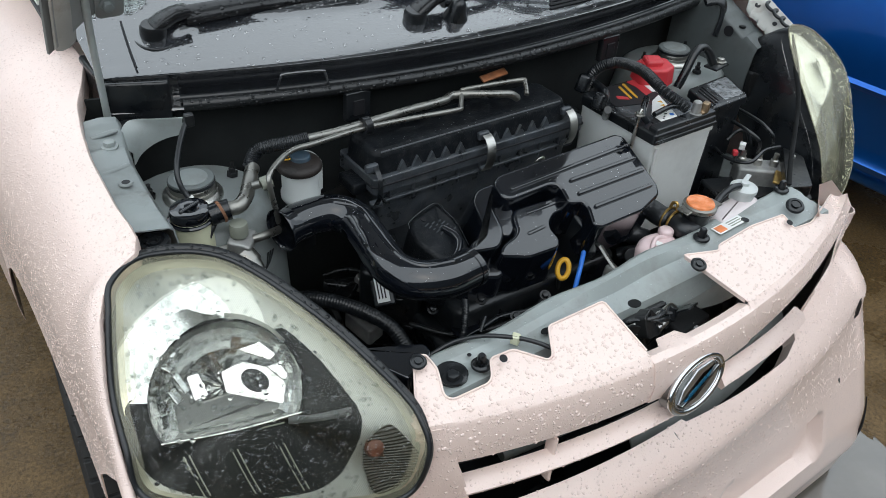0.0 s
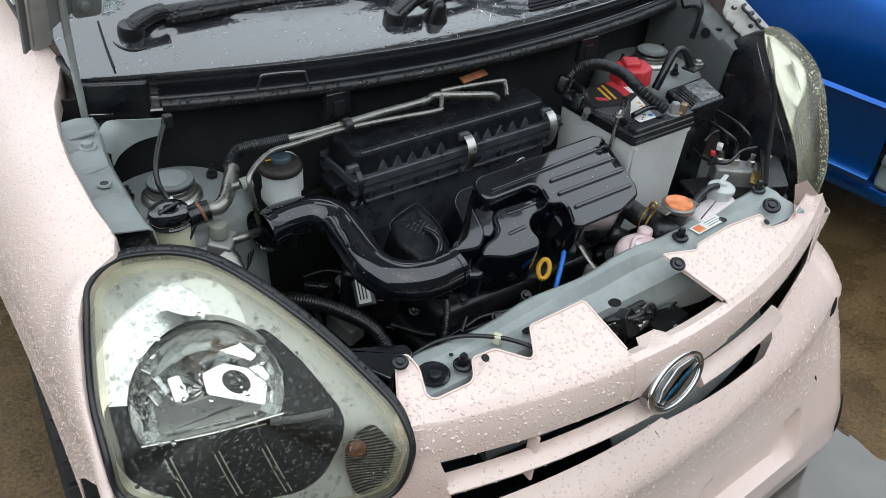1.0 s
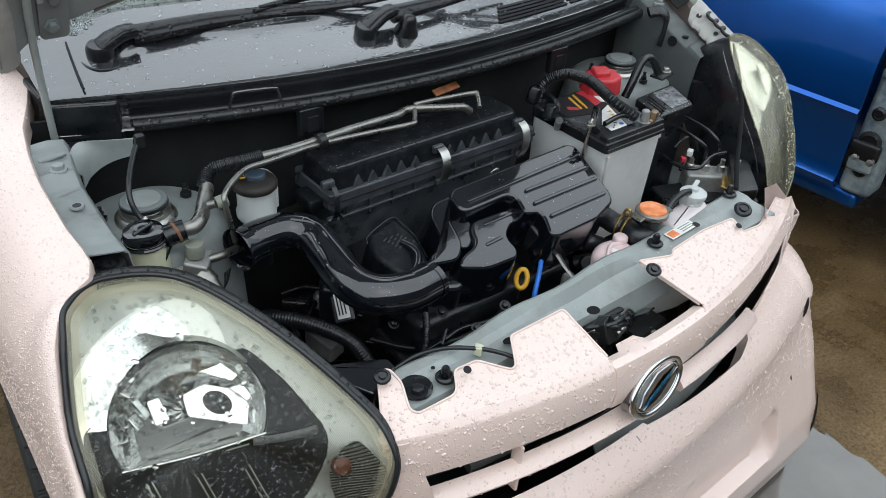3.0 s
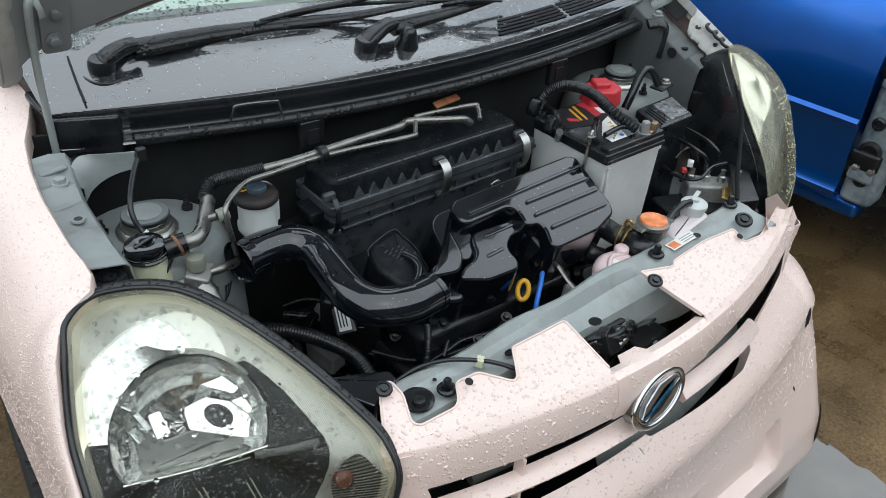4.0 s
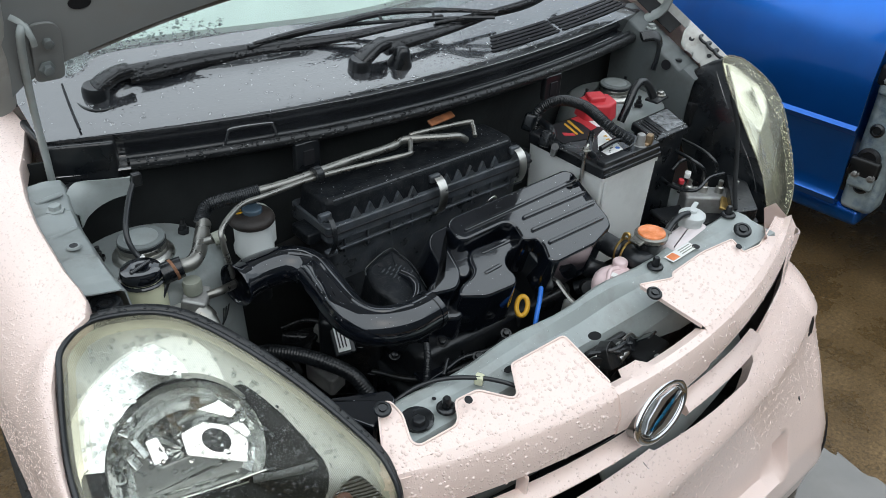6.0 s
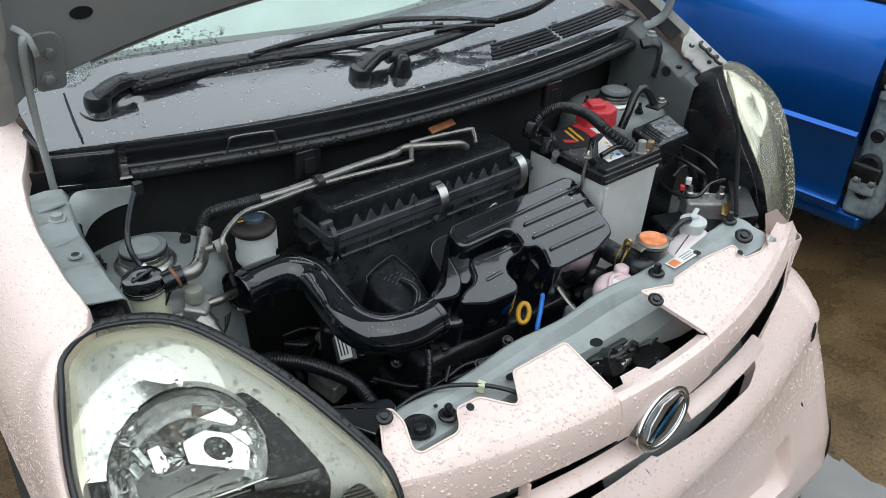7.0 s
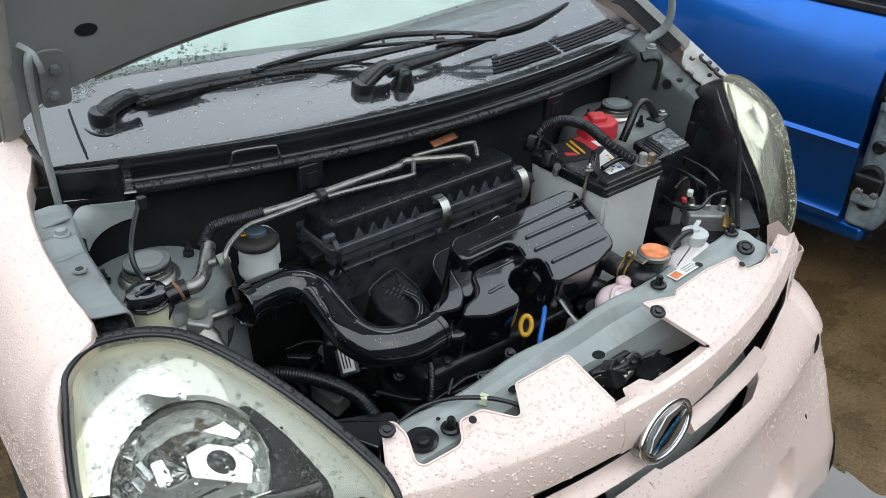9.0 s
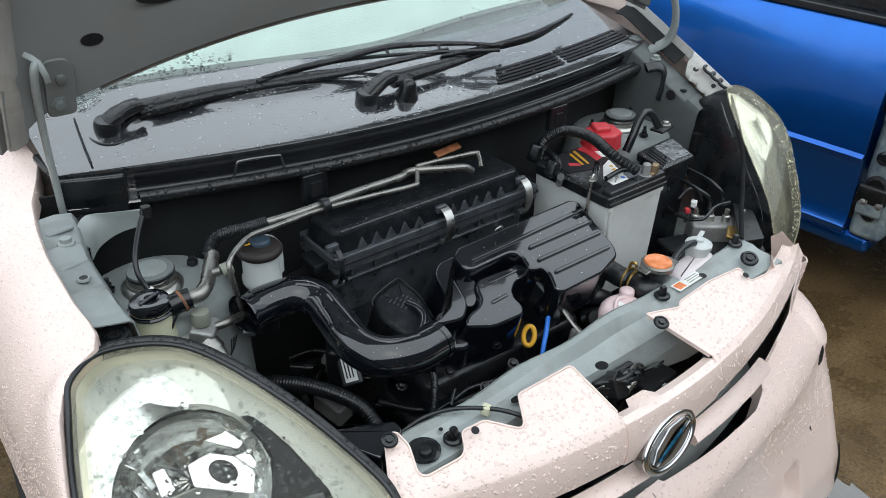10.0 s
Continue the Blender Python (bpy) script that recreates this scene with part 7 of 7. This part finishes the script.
# ---- scuttle fittings, wipers ----
seal_pts = [V(x, cowl_y(x) - 0.030, 0.897 - (0.0 if x < 0.5 else 0.02 * (x - 0.5))) for x in [-0.50 + 1.20 * i / 24 for i in range(25)]]
seal_tube = part("bonnet_seal", tube(seal_pts, 0.0100, 10, 2), SEALMAT, car, "wet black rubber bonnet seal")
part("seal_lip", tube([p + V(0, 0.012, 0.006) for p in seal_pts], 0.006, 8, 2), RUBBER, car)
for x in (-0.245, 0.30):
    y = cowl_y(x) - 0.034
    bm = box(0.045, 0.014, 0.05, pose(x, y, 0.868), 0.003)
    part("seal_bracket", bm, BLACK, car)
    part("bracket_window", box(0.020, 0.004, 0.026, pose(x, y - 0.007, 0.866), 0.001), INK, car)
part("cowl_side_box", prism([(-0.60, 0.70), (-0.515, 0.665), (-0.50, 0.70), (-0.54, 0.80), (-0.60, 0.82)], 0.865, 0.935, 0.01, 0.005), BLACK, car)
part("cowl_side_clip", box(0.07, 0.02, 0.012, pose(-0.565, 0.672, 0.875, 0, 0, -25), 0.004), BLACK, car)
outer = spline([V(-0.615, 0.624, 0.875), V(-0.6, 0.644, 0.885), V(-0.581, 0.66, 0.892), V(-0.551, 0.644, 0.894), V(-0.513, 0.631, 0.894)], 5)
inner_edge = spline([V(-0.59, 0.632, 0.855), V(-0.576, 0.645, 0.862), V(-0.557, 0.647, 0.872), V(-0.537, 0.642, 0.88), V(-0.514, 0.632, 0.886)], 5)
flange = loft(bmesh.new(), [[p, p.lerp(q, 0.5) + V(0, -0.002, 0.003), q, q - V(0, 0, 0.02)] for p, q in zip(outer, inner_edge)], cap=False, closed=False)
bmesh.ops.recalc_face_normals(flange, faces=flange.faces)
bmesh.ops.solidify(flange, geom=flange.faces[:], thickness=0.0015)
part("scoop_flange", flange, BODY, car, "pale grey folded flange")
for i in range(5):
    y0 = 0.013 + 0.0098 * i
    for xa, xb in ((0.175 + 0.008 * i, 0.372), (0.384, 0.645 - 0.010 * i)):
        def slat(u, v, y0=y0, i=i, xa=xa, xb=xb):
            x = xa + (xb - xa) * u
            return V(x, cowl_y(x) + y0 + 0.0060 * v, 0.9508 + 0.0021 * i + 0.0012 * v)
        part("vent_slot", sheet(slat, 12, 1, 0.001), INK, cowl)


def wiper(pivot, knuckle, pts, rubber, bow):
    """Wiper: capped pivot head, flat tapering arm, and a blade of rubber, bow and claws."""
    p, k = Vector(pivot), Vector(knuckle)
    d = (k - p).normalized()
    sd = d.cross(V(0, 0, 1)).normalized()
    rings = []
    for t, w, h in ((-0.12, 0.010, 0.006), (-0.04, 0.018, 0.010), (0.25, 0.0185, 0.012), (0.6, 0.015, 0.011), (0.92, 0.0155, 0.010), (1.0, 0.0155, 0.009)):
        c = p.lerp(k, t) + V(0, 0, 0.004 + 0.006 * math.sin(max(0, t) * 2.6))
        rings.append([c + sd * w * math.copysign(abs(math.cos(a)) ** 0.7, math.cos(a)) + V(0, 0, h * math.copysign(abs(math.sin(a)) ** 0.8, math.sin(a))) for a in [2 * math.pi * i / 16 for i in range(16)]])
    head = part("wiper_arm", loft(bmesh.new(), rings), WIPERBLK, car, "wet black wiper arm")
    part("pivot_boss", lathe([(0.020, -0.035), (0.020, 0.004), (0.017, 0.010), (0, 0.011)], axis(p, (0, -0.15, 1)), 24), RUBBER, head)
    part("pivot_well", tube([p + V(0.030 * math.cos(a), 0.034 * math.sin(a), -0.012 + 0.006 * math.sin(a)) for a in [2 * math.pi * i / 24 for i in range(25)]], 0.0020, 8, 1), RUBBER, head, "dark rim round the pivot")
    arm = part("arm", tube([k - d * 0.004] + [Vector(q) for q in pts], lambda t: 0.0165 - 0.0105 * min(1, t * 1.15), 12, 6, flat=0.55), WIPERBLK, head)
    part("blade_rubber", tube(rubber, 0.0038, 6, 8), RUBBER, head)
    b = spline(bow, 8)
    part("blade_bow", tube(b, lambda t: 0.0030 + 0.0035 * math.sin(math.pi * t), 8, 1, flat=0.7), WIPERBLK, head)
    r = spline(rubber, 8)
    for t in (0.08, 0.24, 0.40, 0.58, 0.76, 0.92):
        q, o = b[int(t * (len(b) - 1))], r[int(t * (len(r) - 1))]
        part("blade_claw", tube([q, q.lerp(o, 0.5) + V(0, 0, 0.003), o], 0.0028, 6, 3), WIPERBLK, arm)
    return head


wiper((-0.497, 0.762, 0.976), (-0.442, 0.764, 0.990), [(-0.345, 0.760, 0.992), (-0.252, 0.752, 0.992), (-0.168, 0.737, 0.993), (-0.084, 0.720, 0.994), (0.02, 0.714, 0.996), (0.129, 0.706, 0.998)],
      [(-0.250, 0.746, 1.000), (-0.165, 0.756, 1.000), (-0.078, 0.760, 1.000), (0.026, 0.732, 1.000), (0.128, 0.688, 1.000), (0.205, 0.645, 1.000)],
      [(-0.240, 0.748, 1.004), (-0.165, 0.748, 1.008), (-0.096, 0.738, 1.012), (0.024, 0.747, 1.012), (0.131, 0.698, 1.012), (0.209, 0.642, 1.010)])
wiper((-0.090, 0.660, 0.966), (-0.030, 0.668, 0.983), [(0.04, 0.671, 0.984), (0.114, 0.676, 0.985), (0.19, 0.683, 0.987), (0.262, 0.690, 0.990)],
      [(0.10, 0.694, 0.990), (0.20, 0.672, 0.994), (0.30, 0.660, 1.000), (0.40, 0.690, 1.003), (0.487, 0.726, 1.005)],
      [(0.10, 0.690, 0.996), (0.20, 0.664, 1.004), (0.30, 0.655, 1.012), (0.40, 0.683, 1.013), (0.487, 0.722, 1.010)])
nz = V(-0.018, 0.644, 0.953)
part("washer_nozzle", lathe([(0.024, -0.006), (0.022, 0.004), (0.016, 0.018), (0.013, 0.03), (0.008, 0.036), (0, 0.037)], axis(nz, (0.05, -0.25, 1)), 20), BLACK, cowl, "black washer nozzle")
part("pocket_edge", tube([(-0.365, 0.625, 0.906), (-0.360, 0.621, 0.926), (-0.352, 0.620, 0.931), (-0.300, 0.606, 0.931), (-0.292, 0.605, 0.926), (-0.287, 0.605, 0.906)], 0.0022, 8, 3), COWL, cowl, "moulded pocket in the panel face")
part("panel_seam", tube([(-0.547, 0.700, 0.950), (-0.541, 0.745, 0.964), (-0.532, 0.800, 0.982)], 0.0016, 6, 4), INK, cowl)
part("orange_tag", box(0.062, 0.004, 0.014, pose(0.023, 0.574, 0.868, -60, 0, 8), 0.001), TAG, car, "faded orange-brown tag")
rod = thing("bonnet_prop_rod", -0.60, 0.70, 0.82, "grey-green steel bonnet prop rod", "prop rod")
part("rod", tube([(-0.6, 0.701, 0.82), (-0.602, 0.691, 0.914), (-0.605, 0.68, 0.99), (-0.607, 0.663, 1.061), (-0.608, 0.638, 1.115), (-0.6, 0.645, 1.123), (-0.597, 0.644, 1.114)], 0.0052, 12, 6), BODY, rod)
part("rod_seat", tube([(-0.612, 0.652, 1.135), (-0.603, 0.640, 1.128), (-0.597, 0.634, 1.112), (-0.594, 0.640, 1.098)], 0.0038, 8, 4, flat=0.35), BODY, hood, "pale metal rod clip")


def hinge(g):
    pts = [(g * 0.655, 0.63, 0.925), (g * 0.665, 0.595, 0.955), (g * 0.668, 0.585, 1.0), (g * 0.660, 0.60, 1.06), (g * 0.650, 0.64, 1.09)]
    h = part("bonnet_hinge", tube(pts, 0.013, 10, 6, flat=0.55), BODY, car, "grey bonnet hinge arm")
    return h


hinge(1)
part("side_hole", lathe([(0.011, 0), (0.011, 0.001), (0, 0.001)], axis((0.603, 0.520, 0.865), (-1, -0.1, 0.1)), 18), INK, rail_l)
part("hanging_bracket", tube([(0.575, 0.575, 0.915), (0.600, 0.565, 0.917), (0.615, 0.556, 0.905), (0.612, 0.550, 0.875), (0.600, 0.548, 0.845)], 0.013, 10, 5, flat=0.4), BLACK, rail_l, "black bracket on the inner wing")
# front pillar fittings of the blue car
for y, z, r in ((-0.045, 0.52, 0.020), (-0.05, 0.43, 0.034), (-0.055, 0.34, 0.022)):
    m0 = BM @ axis((0.022, y, z), (-1, 0, 0))
    part("grommet", lathe([(r, 0), (r, 0.006), (r * 0.7, 0.010), (r * 0.6, 0.004), (0, 0.004)], m0, 24), RUBBER, blue, "black rubber grommet")
for z in (0.37, 0.66):
    part("door_hinge", box(0.014, 0.075, 0.07, BM @ pose(0.014, -0.05, z), 0.01, 3), PILLAR, blue)
    for dy in (-0.075, -0.03):
        bolt(BM @ V(0.008, dy, z + 0.01), (-1, 0, 0), 0.009, "hinge_bolt", blue, CAST)

# damage and holes in the bumper
for p, n0, rx, ry in (((0.622, 0.062, 0.425), (0.13, -0.98, 0.14), 0.012, 0.036), ((0.536, 0.006, 0.308), (-0.09, -0.97, 0.2), 0.006, 0.022)):
    hm = axis(Vector(p) + Vector(n0) * 0.0006, n0)
    part("hole", prism([(rx * math.cos(2 * math.pi * i / 14) * (1 + 0.25 * math.sin(i * 2.3)), ry * math.sin(2 * math.pi * i / 14)) for i in range(14)], 0, 0.0008, 0.001, 0.0003, hm), INK, bumper, "dark torn hole")
tear = bmesh.new()
tv = [tear.verts.new(p) for p in ((0.640, -0.006, 0.250), (0.662, 0.004, 0.190), (0.690, 0.010, 0.150), (0.684, -0.002, 0.118), (0.652, -0.020, 0.150), (0.640, -0.018, 0.205))]
tear.faces.new(tv)
bmesh.ops.solidify(tear, geom=tear.faces[:], thickness=0.003)
part("torn_corner", tear, PINK, bumper, "torn curled flap of the bumper corner")
part("torn_slit", tube([(0.628, -0.026, 0.255), (0.636, -0.034, 0.215), (0.642, -0.040, 0.165), (0.654, -0.036, 0.125)], lambda t: 0.0012 + 0.0022 * t, 6, 4), INK, bumper)
part("crack", tube([(-0.022, 0.010, 0.512), (-0.018, -0.006, 0.497), (-0.020, -0.014, 0.488), (-0.012, -0.022, 0.474)], 0.0009, 5, 2), INK, bumper)
def crash_beam(u, v):
    x = -0.07 + 0.47 * u
    return V(x, bumper_y(abs(x), 0.50) + 0.030 + 0.038 * v, 0.456 + 0.060 * v)


part("crash_beam", sheet(crash_beam, 30, 4, 0.004), TOWER, car, "grey-green steel beam behind the grille")
part("condenser_panel", sheet(lambda u, v: V(0.04 + 0.38 * u, bumper_y(0.04 + 0.38 * u, 0.58) + 0.058 + 0.018 * v, 0.505 + 0.075 * v), 20, 4, 0.004), TOWER, car, "grey-green panel behind the grille")
part("condenser_pipe", tube([(0.02, 0.030, 0.535), (0.05, 0.034, 0.552), (0.09, 0.040, 0.548), (0.12, 0.044, 0.530), (0.18, 0.052, 0.545), (0.24, 0.062, 0.556)], 0.006, 8, 6), TOWER, car)
part("condenser_pipe", tube([(0.04, 0.075, 0.56), (0.16, 0.08, 0.565), (0.26, 0.10, 0.575), (0.33, 0.12, 0.585)], 0.012, 10, 4), TOWER, car, "grey condenser pipe behind the grille")
part("condenser_pipe", tube([(-0.30, 0.10, 0.55), (-0.1, 0.085, 0.54), (0.05, 0.08, 0.535)], 0.010, 10, 4), BODY_SHADED_DIRTY, car)
for i in range(5):
    q = lp + V(-0.03 + 0.014 * i, -0.006 + 0.003 * (i % 2), 0.006 * (i % 3) - 0.004)
    part("latch_tooth", box(0.008, 0.014, 0.03 + 0.006 * (i % 2), Matrix.Translation(q) @ pose(0, 0, 0, 20 * (i % 3) - 20, 12 * (i % 2), 15 * i), 0.002), SHADOWBLK, latch)
part("latch_wire", tube([lp + V(-0.045, 0.01, 0.02), lp + V(-0.02, -0.012, 0.030), lp + V(0.012, -0.010, 0.026), lp + V(0.03, 0.006, -0.01)], 0.003, 6, 6), RUBBER, latch)
part("latch_wire", tube([lp + V(-0.035, 0.0, 0.024), lp + V(-0.005, -0.016, 0.020), lp + V(0.006, -0.012, -0.01), lp + V(0.0, -0.004, -0.04)], 0.0025, 6, 6), RUBBER, latch)
part("latch_roller", lathe([(0.008, -0.012), (0.008, 0.012), (0.004, 0.014), (0, 0.014)], axis(lp + V(0.004, -0.012, 0.006), (1, 0.2, 0.1)), 16), STEEL, latch)

flap = bmesh.new()
fv = [flap.verts.new(p) for p in ((0.379, 0.107, 0.727), (0.57, 0.15, 0.593), (0.645, 0.165, 0.593), (0.666, 0.175, 0.607), (0.583, 0.195, 0.684), (0.539, 0.195, 0.687))]
flap.faces.new(fv)
bmesh.ops.solidify(flap, geom=flap.faces[:], thickness=0.0025)
part("end_flap", flap, PINK, bumper, "bent pink end of the cover")

for q, rx, ry in (((-0.06, 0.114, 0.714), 0.011, 0.009), ((-0.209, 0.138, 0.713), 0.010, 0.006)):
    part("pressed_hole", prism([(rx * math.cos(2 * math.pi * i / 18), ry * math.sin(2 * math.pi * i / 18)) for i in range(18)], 0, 0.0008, 0.001, 0.0003, Matrix.Translation(q)), DULLBLK, sup)

# bare flange where the far wing has been pulled away
def bare_flange():
    rows = []
    for i in range(61):
        y = 0.415 + 0.33 * i / 60
        z = far_crown(y)
        rag = 0.003 * math.sin(i * 1.3) + 0.002 * math.sin(i * 3.1)
        xi = 0.655 + rag if y < 0.532 else min(0.694, 0.655 + (y - 0.532) * 3.0)
        drop = 0.026 + 0.10 * max(0, 0.50 - y) if y < 0.532 else 0.012
        rows.append([V(xi, y, z - drop - 0.008), V(xi + 0.002, y, z - drop), V((xi + 0.702) / 2, y, z - drop * 0.45 + 0.002), V(0.699, y, z), V(0.706, y, z - 0.004), V(0.710, y, z - 0.03)])
    bm = loft(bmesh.new(), rows, cap=False, closed=False)
    bmesh.ops.recalc_face_normals(bm, faces=bm.faces)
    bmesh.ops.solidify(bm, geom=bm.faces[:], thickness=0.0015)
    return bm


flange_l = part("bare_flange", bare_flange(), FLANGE_PALE, rail_l, "pale bare flange with a torn edge")
for y, r in ((0.465, 0.005), (0.515, 0.006)):
    part("hole", lathe([(r, 0), (r, 0.0012), (0, 0.0012)], axis((0.672, y, far_crown(y) - 0.0145), (-0.4, -0.3, 0.85)), 16), INK, flange_l)
coil = []
for k in range(34):
    a = k * 0.52
    y = 0.500 - 0.0017 * k
    coil.append(V(0.681 + 0.008 * math.cos(a), y + 0.006 * math.sin(a), far_crown(y) - 0.004 + 0.003 * math.sin(a)))
part("torn_foam", tube([q + V(0, 0, 0.004) for q in coil], 0.0036, 8, 3), RUBBER, flange_l, "coiled black trim clip")
# black sheet laid in for the shade behind the flange
part("gap_shade", sheet(lambda u, v: V(0.655 + 0.037 * v, 0.56 + 0.18 * u, far_crown(0.56 + 0.18 * u) - 0.030 + 0.012 * v), 8, 2, 0.002), DULLBLK, rail_l, "black sheet for the shaded gap behind the flange")

# ribbed casing and fixings low on the engine
rc_m = pose(-0.125, 0.303, 0.6, -25, 0, 12)
casing = part("ribbed_casing", box(0.12, 0.05, 0.05, rc_m, 0.010, 3), BLACK, engine, "ribbed black casing under the intake")
for i in range(7):
    part("casing_rib", box(0.003, 0.054, 0.052, rc_m @ pose(-0.048 + 0.016 * i, -0.001, 0.001), 0.001, 1), BLACK, casing)
for q in ((-0.097, 0.255, 0.645), (-0.162, 0.248, 0.635), (-0.213, 0.307, 0.64), (-0.259, 0.334, 0.63), (-0.285, 0.39, 0.63)):
    bolt(q, (-0.2, -0.35, 0.9), 0.0060, "bolt", engine, SHADOWBLK)
for k, pts in enumerate(([(-0.313, 0.478, 0.62), (-0.295, 0.423, 0.6), (-0.271, 0.386, 0.6)], [(-0.289, 0.352, 0.6), (-0.254, 0.289, 0.61), (-0.188, 0.266, 0.61), (-0.127, 0.255, 0.62)], [(-0.358, 0.509, 0.62), (-0.325, 0.493, 0.63), (-0.299, 0.466, 0.63)])):
    part("thin_pipe", tube(pts, 0.0050 - 0.0006 * k, 8, 6), SHADOWBLK if k else CAST, engine)
part("bracket_plate", prism([(-0.05, -0.018), (0.04, -0.022), (0.05, 0.012), (-0.03, 0.020)], 0, 0.005, 0.006, 0.002, pose(-0.221, 0.282, 0.615, -15, 10, 15)), GLOSS, engine)
part("bracket_plate", prism([(-0.035, -0.020), (0.035, -0.020), (0.028, 0.022), (-0.03, 0.018)], 0, 0.006, 0.006, 0.002, pose(-0.339, 0.472, 0.6, -20, -15, 30)), SHADOWBLK, engine)

rnd = random.Random(12)
for i in range(9):
    q = lp + V(-0.045 + 0.011 * i, rnd.uniform(-0.012, 0.012), rnd.uniform(-0.012, 0.020))
    part("latch_fin", prism([(-0.010, -0.006), (0.012, -0.009), (0.014, 0.004), (0.002, 0.010), (-0.012, 0.006)], -0.0018, 0.0018, 0.003, 0.0006, Matrix.Translation(q) @ pose(0, 0, 0, rnd.uniform(40, 110), rnd.uniform(-30, 30), rnd.uniform(-40, 70))), RUST if i == 5 else SHADOWBLK, latch)
part("latch_rod", tube([lp + V(-0.05, 0.006, 0.012), lp + V(-0.01, -0.004, 0.022), lp + V(0.05, 0.010, 0.010), lp + V(0.075, 0.012, -0.01)], 0.0022, 6, 6), STEEL, latch)


# ---- rain beads ----
FRONT_UP = (0, -0.8, 0.6)
scatter("rain_bead", cover_r, 1500, 0.0006, 0.0026, bumper, 11, up=0.2, face=FRONT_UP, bead=BEADPINK)
scatter("rain_bead", cover_l, 1400, 0.0006, 0.0026, bumper, 12, up=0.2, face=FRONT_UP, bead=BEADPINK)
scatter("rain_bead", bridge, 260, 0.0006, 0.0024, bumper, 21, up=0.2, face=FRONT_UP, bead=BEADPINK)
scatter("rain_bead", bar_r, 200, 0.0006, 0.0020, bumper, 22, up=0.2, face=FRONT_UP, bead=BEADPINK)
scatter("rain_bead", bar_l, 160, 0.0006, 0.0020, bumper, 23, up=0.2, face=FRONT_UP, bead=BEADPINK)
scatter("rain_bead", bumper, 6500, 0.0006, 0.0025, bumper, 13, test=lambda p: p.x > -0.47 and p.z > 0.3, up=0.1, face=FRONT_UP, bead=BEADPINK)
scatter("rain_bead", wing_r, 13000, 0.0004, 0.0015, wing_r, 14, test=lambda p: p.y < 1.0, face=(-0.5, 0, 0.85), bead=BEADPINK)
scatter("rain_bead", lamp_r, 600, 0.0007, 0.0032, lamp_r, 15, up=0.0, face=FRONT_UP, bead=DROP)
scatter("rain_bead", lamp_r, 2600, 0.0004, 0.0019, lamp_r, 35, up=0.0, face=FRONT_UP)
scatter("rain_bead", lamp_r, 700, 0.0010, 0.0036, lamp_r, 37, up=0.0, face=FRONT_UP, bead=BEADLENS)
scatter("rain_bead", lamp_l, 420, 0.0006, 0.0016, lamp_l, 16, test=lambda p: p.x > 0.685, up=0.0, face=FRONT_UP, bead=YELLOWPL)
scatter("rain_bead", lamp_l, 300, 0.0006, 0.0018, lamp_l, 46, up=0.0, face=FRONT_UP, bead=DROP)
scatter("rain_bead", glass, 900, 0.0010, 0.0036, glass, 17, test=lambda p: p.x < -0.27 and p.y < 0.93, bead=DROP)
scatter("rain_bead", glass, 420, 0.0010, 0.0034, glass, 36, test=lambda p: p.x < -0.27 and p.y < 0.93, bead=BEADGLASS)
scatter("rain_bead", glass, 3200, 0.0006, 0.0026, glass, 38, test=lambda p: p.y < 1.25 and (p.x > 0.05 or p.y > 0.9), bead=DROP)
scatter("rain_bead", glass, 350, 0.0008, 0.0026, glass, 39, test=lambda p: p.y < 1.25 and (p.x > 0.15 or p.y > 0.95), bead=BEADGLASS)
scatter("rain_bead", cowl, 700, 0.0008, 0.0036, cowl, 18, test=lambda p: p.z > 0.94)
for piece, count, seed in ((upper_box, 260, 19), (lower_box, 140, 20), (intake, 200, 24), (filter_cover, 420, 25), (filter_flange, 420, 26), (lid, 300, 27), (fuse_lid, 250, 28), (seal_tube, 420, 29), (battery_case, 220, 30), (sup, 500, 31), (air_guide, 120, 32)):
    scatter("rain_bead", piece, count, 0.0005, 0.0015, piece, seed, up=0.3)
